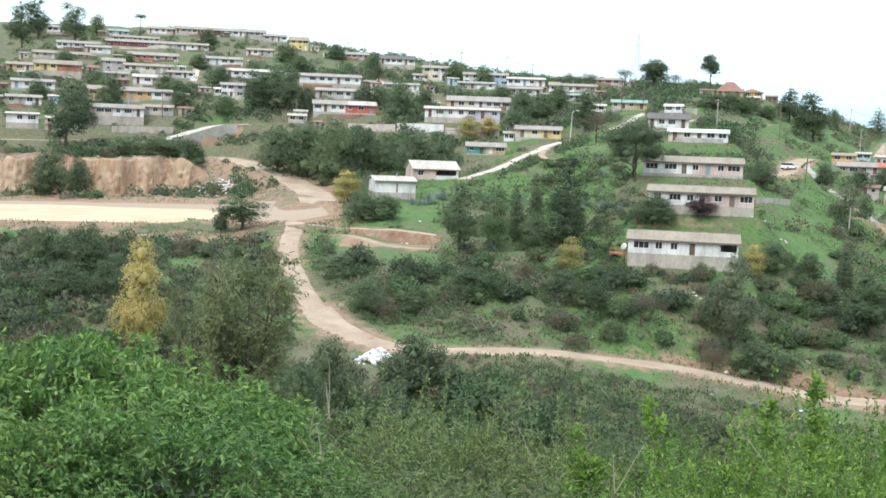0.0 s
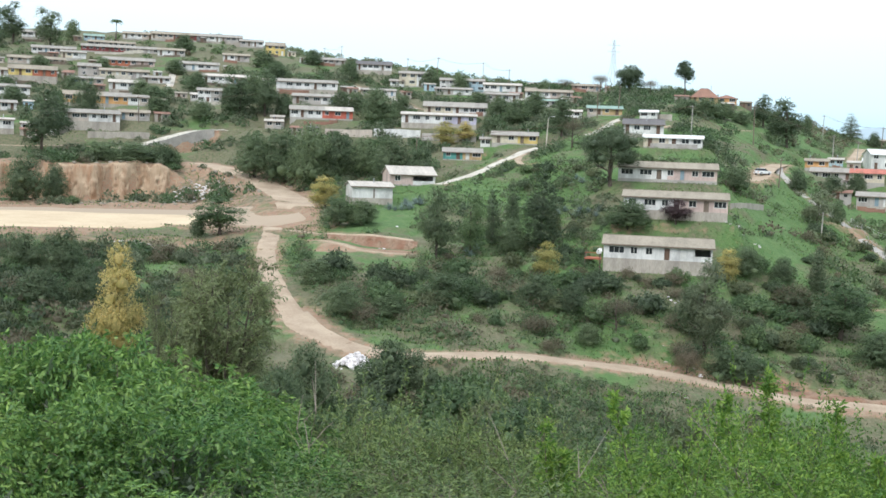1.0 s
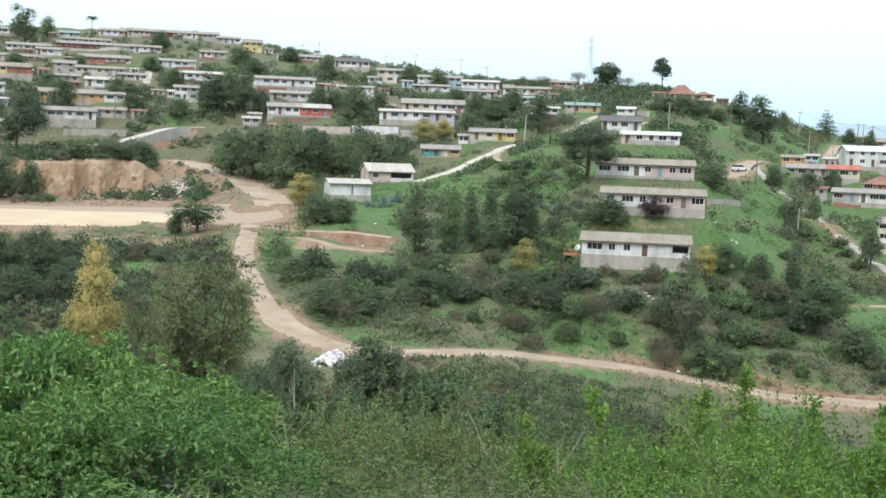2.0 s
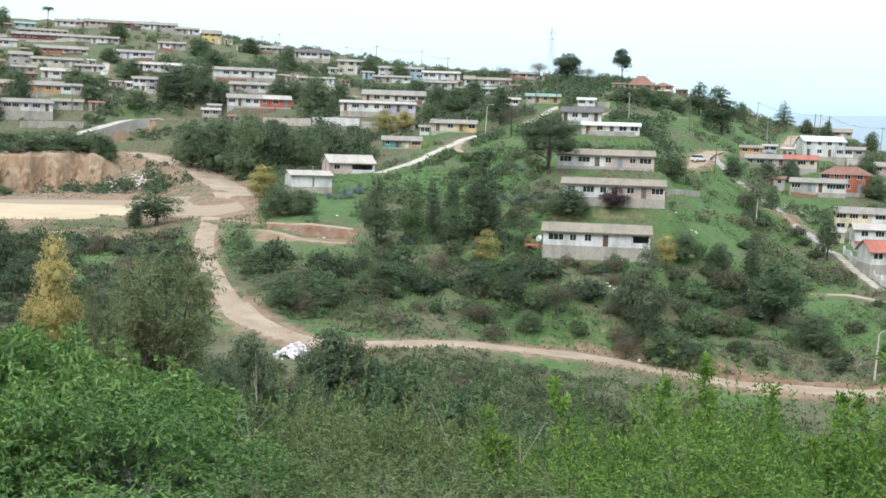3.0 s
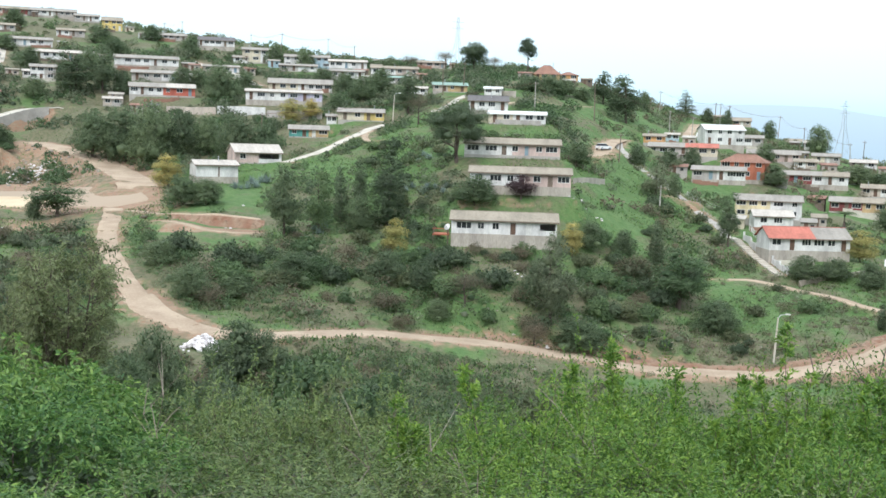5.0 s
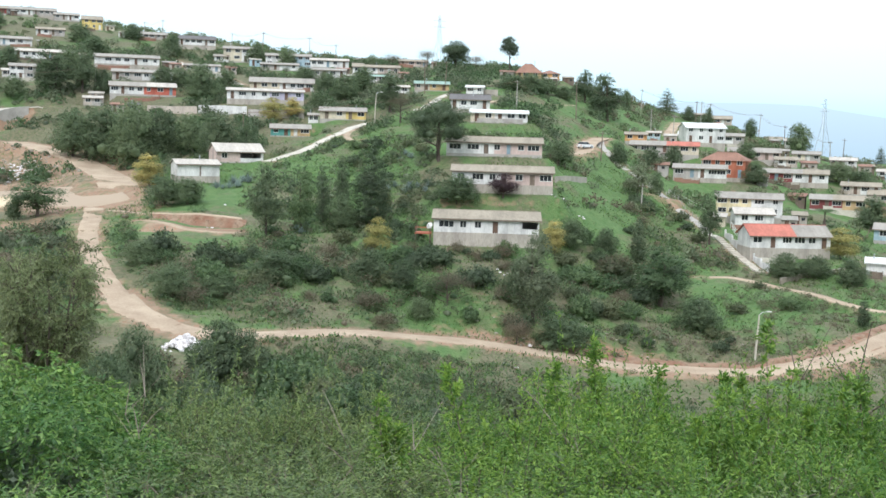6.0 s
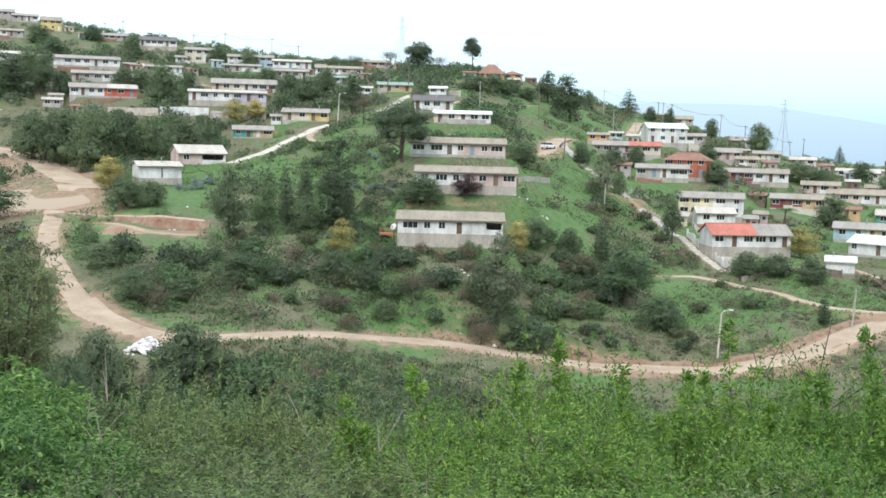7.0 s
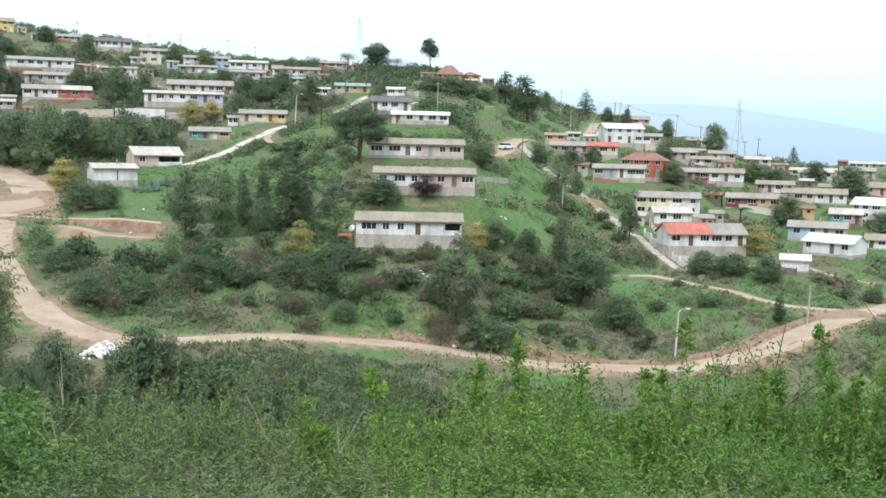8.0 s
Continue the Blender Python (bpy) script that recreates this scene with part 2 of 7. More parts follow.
def land(x, y):
    """The ground's height before roads and building plots are cut."""
    x, y = np.asarray(x, float), np.asarray(y, float)
    r, az = np.hypot(x, y), np.degrees(np.arctan2(x, y))
    b = np.interp(az, BEARINGS, np.arange(8))
    j = np.clip(b.astype(int), 0, 6)
    fb = b - j
    rr = np.clip(r, 0, LAND_R[-1] - 0.01)
    i = np.clip(np.searchsorted(LAND_R, rr, side="right") - 1, 0, len(LAND_R) - 2)
    fr = (rr - LAND_R[i]) / (LAND_R[i + 1] - LAND_R[i])

    def at(ii, jj):
        return LAND_Z[np.clip(ii, 0, len(LAND_R) - 1), np.clip(jj, 0, 7)]
    cols = []
    for k in (-1, 0, 1, 2):
        p = [at(i + m, j + k) for m in (-1, 0, 1, 2)]
        # half cubic, half straight, so that steep steps do not overshoot
        cols.append(0.4 * cubic(*p, fr) + 0.6 * (p[1] + (p[2] - p[1]) * fr))
    z = 0.5 * cubic(*cols, fb) + 0.5 * (cols[1] + (cols[2] - cols[1]) * fb)
    # eroded cliff behind the terrace, and the cut bank under the bench path
    for r0, r1, edge, steep, drop, a0, a1, ragged in ((265, 300, 285, 2.2, 8.6, -25, -12.5, 1.0), (177, 197, 186.5, 1.8, 0.8, -6.8, -1.2, 0.2)):
        f = np.clip((r - r0) / (r1 - r0), 0, 1)
        rim = edge + ragged * (1.6 * np.sin(x / 3.1) + 1.0 * np.sin(x / 1.15 + 1))
        g = np.clip((r - rim) / steep, 0, 1)
        window = np.clip((az - a0) / 1.2, 0, 1) * np.clip((a1 - az) / 1.2, 0, 1)
        z = z + window * drop * (g * g * (3 - 2 * g) - f) * (r > r0) * (r < r1)
    # past the crest the land falls to a far plain
    far = np.clip((r - LAND_R[-1]) / 3900, 0, 1)
    z = z + (-25 - z) * (1 - (1 - far) ** 2)
    # behind the viewer the knoll goes on as a low hill
    back = np.clip((np.abs(az - 6) - 45) / 60, 0, 1)
    z = z + (58.3 + 0.05 * np.minimum(r, 400) - z) * back * back * (3 - 2 * back)
    return z + waves(x, y) * np.clip((r - 3) / 12, 0, 1)


def along(points, step=1.5):
    """A smooth line through points, in steps of about that many metres."""
    p = np.array(points, float)
    q = np.vstack([2 * p[0] - p[1], p, 2 * p[-1] - p[-2]])
    out = []
    for k in range(1, len(q) - 2):
        n = max(2, int(np.linalg.norm(q[k + 1] - q[k]) / step))
        for t in np.arange(n) / n:
            out.append(cubic(q[k - 1], q[k], q[k + 1], q[k + 2], t))
    out.append(p[-1])
    return np.array(out)
# ---- ways over the land: name, label, width, surface, centre line ----
WAYS = [
    ("dirt_road", "narrow dirt road dropping from the terrace to the valley", 3.3, DIRT,
     [(-30.0, 206), (-28.9, 196), (-28.2, 187.3), (-26.2, 175), (-23.3, 163.8), (-19.8, 152.7), (-16.5, 144.5)]),
    ("dirt_road", "pale brown unpaved dirt road winding along the valley slope", 4.9, DIRT,
     [(-19.3, 152.0), (-15.8, 142.5), (-11.6, 137.6), (-7.0, 135.7), (-2.1, 135.5),
      (5.4, 138.1), (12.5, 141), (22.7, 143.5), (34.5, 142.8), (47.5, 141.2), (55.9, 137.6), (62.2, 135), (71, 136.6), (79.8, 141), (88.5, 147.2), (96.6, 153.1), (107.2, 160.8), (120, 170)]),
    ("hill_path", "pale concrete footpath climbing over the green spur", 2.4, PALE_CONCRETE, [(-1.4, 242.2), (4.6, 250), (9.7, 257.6), (16.5, 267.7), (24.4, 279.9)]),
    ("forked_track", "pair of worn wheel ruts forking off the footpath", 1.6, DIRT, [(19.5, 272), (17.0, 263), (18.6, 255)]),
    ("upper_path", "pale footpath climbing past the upper houses", 2.0, PALE_CONCRETE, [(34.9, 286.4), (39.8, 292.8), (48.1, 314.9)]),
    ("far_lane", "pale dirt lane climbing between far row houses", 5.0, PALE_CONCRETE, [(-35.2, 418.3), (-26.7, 398.4), (-18, 381.1), (-8.8, 351.9)]),
    ("ridge_track", "narrow dirt track along the grassy ridge", 2.2, DIRT, [(52.1, 285.8), (57.3, 291.4), (64.2, 293.8), (75.6, 307.8), (89.7, 329.2)]),
    ("car_lane", "short dirt lane ending beside the parked car", 4.2, DIRT, [(63.1, 240.4), (69.5, 252.4), (75.8, 269.5), (81.7, 280.1)]),
    ("stair_path", "long grey concrete stairway descending the hillside", 2.0, CONCRETE, [(80.5, 277), (78.2, 267.5), (78.4, 256.5), (80.6, 251.5), (83.3, 245), (84.3, 237.5), (85.1, 222), (84, 212)]),
    ("dirt_landing", "bare dirt landing beside the concrete stairway", 3.0, DIRT, [(78, 235.5), (84, 236)]),
    ("low_path", "pale dirt footpath joining the valley road", 2.4, DIRT, [(70.9, 180.1), (75.8, 178.6), (81.6, 171.6), (85.3, 162.5), (89.3, 157.6), (93.6, 155.4), (97, 155)]),
    ("side_path", "narrow pale footpath below the white houses", 1.5, DIRT, [(105, 188), (108.2, 186.4), (110.6, 181.1), (118, 177.4)]),
    ("bench_path", "dirt footpath on the cut bench of the slope", 1.8, DIRT, [(-27.7, 202.4), (-21.4, 199.1), (-13.2, 194.3), (-3.6, 192.2)]),
    ("lower_bench_path", "lower dirt footpath under the red cut bank", 1.6, DIRT, [(-20.7, 193.1), (-12.5, 185.5), (-3.4, 184)]),
    ("terrace_lane", "eroded dirt lane dropping to the sandy terrace", 8.0, DIRT, [(-62, 293), (-54.2, 285.9), (-41.9, 272), (-32.5, 246.5), (-28.4, 227.5)]),
    ("ramp", "pale concrete ramp rising behind a grey retaining wall", 5.0, PALE_CONCRETE, [(-84.5, 299), (-77.5, 304.5), (-72.3, 312.5), (-66.2, 319.8), (-60, 322)]),
    ("lower_stair", "narrow concrete walk beside the white parapet", 1.5, CONCRETE, [(84.4, 212), (83.8, 205.9), (83.3, 200), (82.6, 192), (81.6, 182)]),
    ("upper_terrace_lane", "narrow dirt lane behind the planted bank", 2.6, DIRT, [(-118, 290), (-99, 296.7), (-83.2, 299.7)]),
    ("far_stair", "pale concrete steps running straight up the far hill", 2.6, PALE_CONCRETE, [(-91.5, 384), (-96.5, 410), (-103, 440)]),
    ("ridge_lane", "pale dirt lane crossing the green crest", 3.2, DIRT, [(114, 326), (118, 334), (132, 366)]),
]
TERRACE = [(-115, 208), (-86, 220), (-66, 226), (-49, 229), (-37, 222), (-28, 211)]  # middle of the sandy terrace
TERRACE_WIDTH = [50, 48, 45, 40, 24, 9]

WEST_ROWS = [  # x, y, length, wall height, roof rise, storeys, wall colours, roof
    (-96.9, 314.9, 17.3, 4.8, 1.3, 1, 'beige', 'white', 'grey'),
    (-102.8, 344.0, 19.0, 3.5, 1.6, 1, 'orange', 'orange', 'brown'),
    (-140.1, 395.1, 15.4, 4.9, 1.8, 1, 'yellow', 'brick', 'brown'),
    (-135.2, 359.9, 12.8, 3.0, 1.1, 1, 'white', 'white', 'grey'),
    (-126.3, 412.9, 7.6, 4.0, 1.5, 2, 'grey', 'grey', 'grey'),
    (-113.1, 409.9, 16.7, 2.7, 1.2, 1, 'cream', 'grey', 'brown'),
    (-119.0, 387.4, 9.9, 3.6, 1.0, 1, 'grey', 'beige', 'grey'),
    (-103.6, 378.1, 10.9, 3.3, 1.3, 1, 'white', 'grey', 'pale'),
    (-91.5, 432.7, 14.3, 2.8, 1.3, 1, 'white', 'white', 'grey'),
    (-74.3, 401.4, 18.6, 3.0, 1.2, 1, 'white', 'pink', 'pale'),
    (-71.6, 353.8, 7.2, 4.1, 1.1, 2, 'white', 'grey', 'grey'),
    (-115.2, 299.4, 7.9, 3.8, 0.6, 1, 'white', 'white', 'pale'),
    (-156.5, 445.8, 20.8, 2.3, 1.4, 1, 'beige', 'white', 'brown'),
    (-135.1, 483.5, 31.0, 2.2, 1.5, 1, 'maroon', 'grey', 'grey'),
    (-120.5, 442.6, 19.1, 2.5, 1.6, 1, 'brick', 'pink', 'grey'),
]
MID_ROWS = [  # x, y, length, wall height, roof rise, storeys, wall colours, roof
    (-45.9, 386.5, 20.2, 3.6, 1.3, 1, 'white', 'white', 'grey'),
    (-39.3, 359.9, 15.6, 2.7, 1.2, 1, 'grey', 'white', 'grey'),
    (-35.3, 333.9, 17.9, 2.8, 1.5, 1, 'white', 'red', 'grey'),
    (-48.9, 483.5, 14.5, 2.1, 1.4, 1, 'white', 'grey', 'grey'),
    (-28.2, 455.9, 13.9, 4.0, 1.8, 1, 'white', 'white', 'dark'),
    (-10.8, 411.9, 11.3, 4.8, 1.2, 2, 'cream', 'white', 'grey'),
    (5.7, 401.5, 15.3, 3.9, 1.2, 2, 'white', 'blue', 'grey'),
    (3.1, 338.5, 18.2, 2.7, 1.8, 1, 'cream', 'white', 'grey'),
    (-1.4, 314.5, 20.3, 3.8, 0.9, 1, 'white', 'lilac', 'pale'),
    (19.3, 392.5, 12.7, 3.1, 1.0, 1, 'white', 'white', 'pale'),
    (16.8, 362.9, 12.1, 3.0, 0.9, 1, 'grey', 'white', 'grey'),
    (33.7, 377.0, 15.2, 2.6, 1.1, 1, 'white', 'beige', 'brown'),
    (44.3, 321.0, 9.5, 2.0, 1.1, 1, 'beige', 'ochre', 'green'),
]
CREST_ROWS = [  # x, y, length, wall height, roof rise, storeys, wall colours, roof
    (-140.9, 542.0, 18.4, 3.0, 1.4, 1, 'white', 'beige', 'brown'),
    (-110.2, 487.7, 6.4, 2.7, 1.0, 1, 'cream', 'cream', 'pale'),
    (-144.5, 503.9, 19.5, 2.1, 1.3, 1, 'grey', 'white', 'brown'),
    (-160.6, 531.3, 8.7, 2.4, 1.4, 1, 'blue', 'blue', 'green'),
    (-125.9, 538.5, 20.3, 2.7, 1.6, 1, 'beige', 'maroon', 'brown'),
    (-106.6, 547.2, 20.7, 3.3, 1.6, 1, 'white', 'grey', 'grey'),
    (-74.1, 504.6, 8.2, 4.5, 2.0, 2, 'yellow', 'yellow', 'brown'),
    (-184.5, 528.7, 15.1, 3.3, 1.6, 1, 'white', 'cream', 'grey'),
    (79.4, 355.8, 7.9, 2.7, 3.4, 1, 'ochre', 'ochre', 'rust'),
    (95.2, 393.1, 6.7, 2.4, 1.4, 1, 'orange', 'orange', 'rust'),
]
HILL_ROWS = [  # x, y, length, wall height, roof rise, storeys, wall colours, roof
    (34.2, 180.2, 16.8, 4.5, 1.4, 1, 'white', 'white', 'brown'),
    (40.0, 197.2, 17.5, 3.9, 1.2, 1, 'white', 'pink', 'brown'),
    (43.1, 221.5, 18.6, 2.9, 1.3, 1, 'white', 'pink', 'brown'),
    (46.9, 272.5, 9.3, 3.3, 1.6, 1, 'white', 'white', 'dark'),
    (49.9, 252.1, 12.6, 2.3, 0.8, 1, 'cream', 'white', 'white'),
]
SPUR_HUTS = [  # x, y, length, wall height, roof rise, storeys, wall colours, roof
    (-13.4, 224.3, 8.0, 3.6, 1.0, 1, 'white', 'white', 'pale'),
    (-6.1, 243.2, 9.8, 2.5, 2.0, 1, 'pink', 'white', 'pale'),
    (17.3, 283.0, 11.1, 2.2, 1.2, 1, 'cream', 'yellow', 'grey'),
    (4.6, 272.0, 9.1, 2.0, 1.2, 1, 'teal', 'ochre', 'grey'),
]
EAST_ROWS = [  # x, y, length, wall height, roof rise, storeys, wall colours, roof
    (124.4, 320.2, 11.8, 5.6, 1.7, 2, 'white', 'white', 'white'),
    (121.9, 327.6, 5.8, 2.1, 1.0, 1, 'white', 'white', 'white'),
    (139.4, 335.4, 5.7, 3.4, 1.1, 1, 'white', 'grey', 'grey'),
    (95.1, 294.5, 5.6, 2.0, 0.8, 1, 'orange', 'orange', 'brown'),
    (105.2, 309.9, 3.7, 2.0, 0.6, 1, 'blue', 'blue', 'pale'),
    (100.0, 285.7, 17.3, 3.1, 1.3, 1, 'grey', 'cream', 'grey'),
    (109.7, 269.8, 10.6, 5.4, 2.3, 2, 'brick', 'brick', 'rust'),
    (100.4, 261.1, 12.3, 3.4, 1.1, 1, 'grey', 'white', 'grey'),
    (137.0, 314.7, 14.6, 2.4, 1.5, 1, 'pink', 'pink', 'grey'),
    (131.7, 277.0, 16.4, 3.6, 1.2, 1, 'maroon', 'white', 'grey'),
    (98.0, 226.2, 13.3, 4.1, 1.3, 2, 'paleyellow', 'white', 'grey'),
    (96.2, 219.0, 7.6, 2.8, 1.3, 1, 'white', 'white', 'pale'),
]
FAR_EAST_ROWS = [  # x, y, length, wall height, roof rise, storeys, wall colours, roof
    (90.7, 190.8, 14.5, 4.1, 2.1, 1, 'white', 'white', 'red'),
    (129.2, 245.9, 14.8, 3.1, 1.2, 1, 'maroon', 'ochre', 'grey'),
    (155.0, 266.1, 15.7, 2.7, 1.5, 1, 'pink', 'white', 'brown'),
    (160.0, 247.6, 10.4, 4.3, 1.9, 2, 'white', 'white', 'white'),
    (146.7, 237.6, 7.1, 2.7, 1.4, 1, 'teal', 'grey', 'pale'),
    (125.0, 212.7, 11.4, 3.0, 1.3, 1, 'blue', 'paleyellow', 'grey'),
    (117.2, 195.5, 9.7, 2.8, 1.5, 1, 'white', 'white', 'white'),
    (102.6, 181.2, 4.7, 2.2, 0.7, 1, 'white', 'white', 'white'),
    (173.8, 366.4, 6.9, 3.0, 1.2, 1, 'white', 'white', 'pale'),
    (157.2, 392.4, 8.5, 2.3, 1.4, 1, 'brick', 'beige', 'brown'),
    (206.3, 455.5, 7.3, 2.0, 1.7, 1, 'beige', 'white', 'brown'),
    (183.6, 321.8, 8.2, 2.2, 0.9, 1, 'white', 'cream', 'pale'),
    (187.9, 285.1, 10.9, 3.3, 1.7, 1, 'pink', 'beige', 'brown'),
    (138.5, 209.0, 8.0, 2.0, 1.2, 1, 'white', 'beige', 'brown'),
]
INFILL_WEST = [  # x, y, length, wall height, roof rise, storeys, wall colours, roof
    (-90.9, 345.0, 5.9, 2.6, 1.0, 1, 'white', 'beige', 'grey'),
    (-86.5, 323.9, 8.2, 2.3, 1.0, 1, 'beige', 'grey', 'brown'),
    (-109.2, 305.3, 3.5, 3.0, 0.6, 1, 'white', 'white', 'pale'),
    (-104.9, 308.6, 3.5, 2.9, 0.6, 1, 'blue', 'white', 'pale'),
    (-77.6, 362.0, 2.9, 2.2, 0.9, 1, 'white', 'white', 'pale'),
    (-98.7, 398.2, 9.0, 2.0, 1.0, 1, 'grey', 'white', 'grey'),
    (-161.1, 478.6, 17.3, 2.5, 1.5, 1, 'white', 'grey', 'grey'),
    (-147.0, 459.8, 9.5, 2.6, 1.2, 1, 'cream', 'white', 'grey'),
    (-157.7, 409.7, 10.7, 2.6, 1.3, 1, 'ochre', 'white', 'brown'),
    (-127.2, 331.7, 9.6, 2.4, 1.0, 1, 'beige', 'white', 'grey'),
    (-111.9, 474.0, 10.7, 2.6, 1.2, 1, 'white', 'grey', 'brown'),
    (-90.8, 543.5, 10.8, 3.0, 1.3, 1, 'grey', 'white', 'grey'),
    (-138.5, 402.9, 8.3, 2.7, 1.0, 1, 'white', 'cream', 'grey'),
    (-84.0, 466.0, 10.4, 2.6, 1.2, 1, 'white', 'grey', 'brown'),
]
INFILL_MID = [  # x, y, length, wall height, roof rise, storeys, wall colours, roof
    (-17.1, 411.6, 5.0, 2.2, 1.0, 1, 'white', 'white', 'grey'),
    (2.8, 387.2, 12.3, 2.0, 0.9, 1, 'grey', 'white', 'grey'),
    (42.7, 498.2, 15.9, 2.0, 1.2, 1, 'white', 'beige', 'grey'),
    (49.4, 408.0, 10.1, 2.0, 1.0, 1, 'pink', 'beige', 'brown'),
    (35.2, 317.8, 4.4, 2.0, 0.8, 1, 'white', 'white', 'pale'),
    (10.3, 284.8, 2.4, 2.2, 0.7, 1, 'white', 'white', 'grey'),
    (-35.7, 316.7, 2.7, 2.0, 0.6, 1, 'grey', 'grey', 'dark'),
    (53.0, 301.6, 4.5, 2.0, 0.7, 1, 'white', 'white', 'white'),
    (31.8, 352.6, 9.5, 2.0, 0.9, 1, 'white', 'grey', 'green'),
    (-21.9, 383.4, 11.3, 2.0, 0.9, 1, 'beige', 'white', 'grey'),
    (-47.3, 323.3, 4.8, 2.1, 0.8, 1, 'beige', 'grey', 'pale'),
]
INFILL_EAST = [  # x, y, length, wall height, roof rise, storeys, wall colours, roof
    (151.0, 292.6, 6.1, 2.6, 1.0, 1, 'cream', 'white', 'grey'),
    (148.0, 273.5, 9.4, 2.4, 1.1, 1, 'beige', 'white', 'brown'),
    (205.1, 327.0, 10.4, 2.8, 1.3, 1, 'white', 'grey', 'grey'),
    (186.5, 315.8, 5.7, 2.5, 0.9, 1, 'white', 'white', 'pale'),
    (163.5, 336.6, 8.2, 2.6, 1.1, 1, 'cream', 'grey', 'grey'),
    (175.0, 335.0, 7.8, 2.2, 1.1, 1, 'grey', 'white', 'pale'),
    (174.2, 288.8, 7.9, 2.0, 1.0, 1, 'ochre', 'grey', 'brown'),
    (101.6, 284.9, 4.4, 2.0, 0.7, 1, 'grey', 'white', 'grey'),
    (134.2, 245.2, 5.5, 2.0, 0.8, 1, 'grey', 'beige', 'brown'),
    (270.0, 420.8, 16.6, 2.2, 1.2, 1, 'white', 'grey', 'pale'),
    (143.1, 306.8, 6.1, 2.2, 1.0, 1, 'white', 'beige', 'brown'),
]
PLOTS = WEST_ROWS + MID_ROWS + CREST_ROWS + HILL_ROWS + SPUR_HUTS + EAST_ROWS + FAR_EAST_ROWS + INFILL_WEST + INFILL_MID + INFILL_EAST
DEPTH = 6.6


def plot_z(x, y, length):
    """Level of a building plot."""
    return float(land(x, y)) + 0.05


LEVELS = {(p[0], p[1]): plot_z(*p[:3]) for p in PLOTS}
LINES = []
for _n, _l, _w, _m, _p in WAYS:
    _s = along(_p, 1.2)
    _z = land(_s[:, 0], _s[:, 1])
    _k = np.ones(7) / 7
    _z = np.convolve(np.pad(_z, 3, mode="edge"), _k, mode="valid")
    if _n == "ramp":
        _z = _z + np.interp(np.linspace(0, 1, len(_z)), [0, 0.25, 0.75, 1], [0, 0.2, 0.5, 0.2])
    LINES.append((_s, _z, 2.4 if _n == "ramp" else _w))
_s = along(TERRACE, 2.0)
_tw = np.interp(np.linspace(0, 1, len(_s)), np.linspace(0, 1, len(TERRACE)), TERRACE_WIDTH)
TERRACE_LINE = (_s, _tw)


def smooth(v):
    v = np.clip(v, 0, 1)
    return v * v * (3 - 2 * v)


def unit(v):
    return v / np.maximum(np.linalg.norm(v, axis=-1, keepdims=True), 1e-6)


RAMP, BENCH, LOW_BENCH = ([w[0] for w in WAYS].index(n) for n in ("ramp", "bench_path", "lower_bench_path"))


def nearest(x, y, s):
    """Distance to a line's points and the number of the nearest."""
    best, which = np.full(x.shape, 1e9), np.zeros(x.shape, int)
    for k in range(len(s)):
        d = (x - s[k, 0]) ** 2 + (y - s[k, 1]) ** 2
        hit = d < best
        best[hit], which[hit] = d[hit], k
    return np.sqrt(best), which


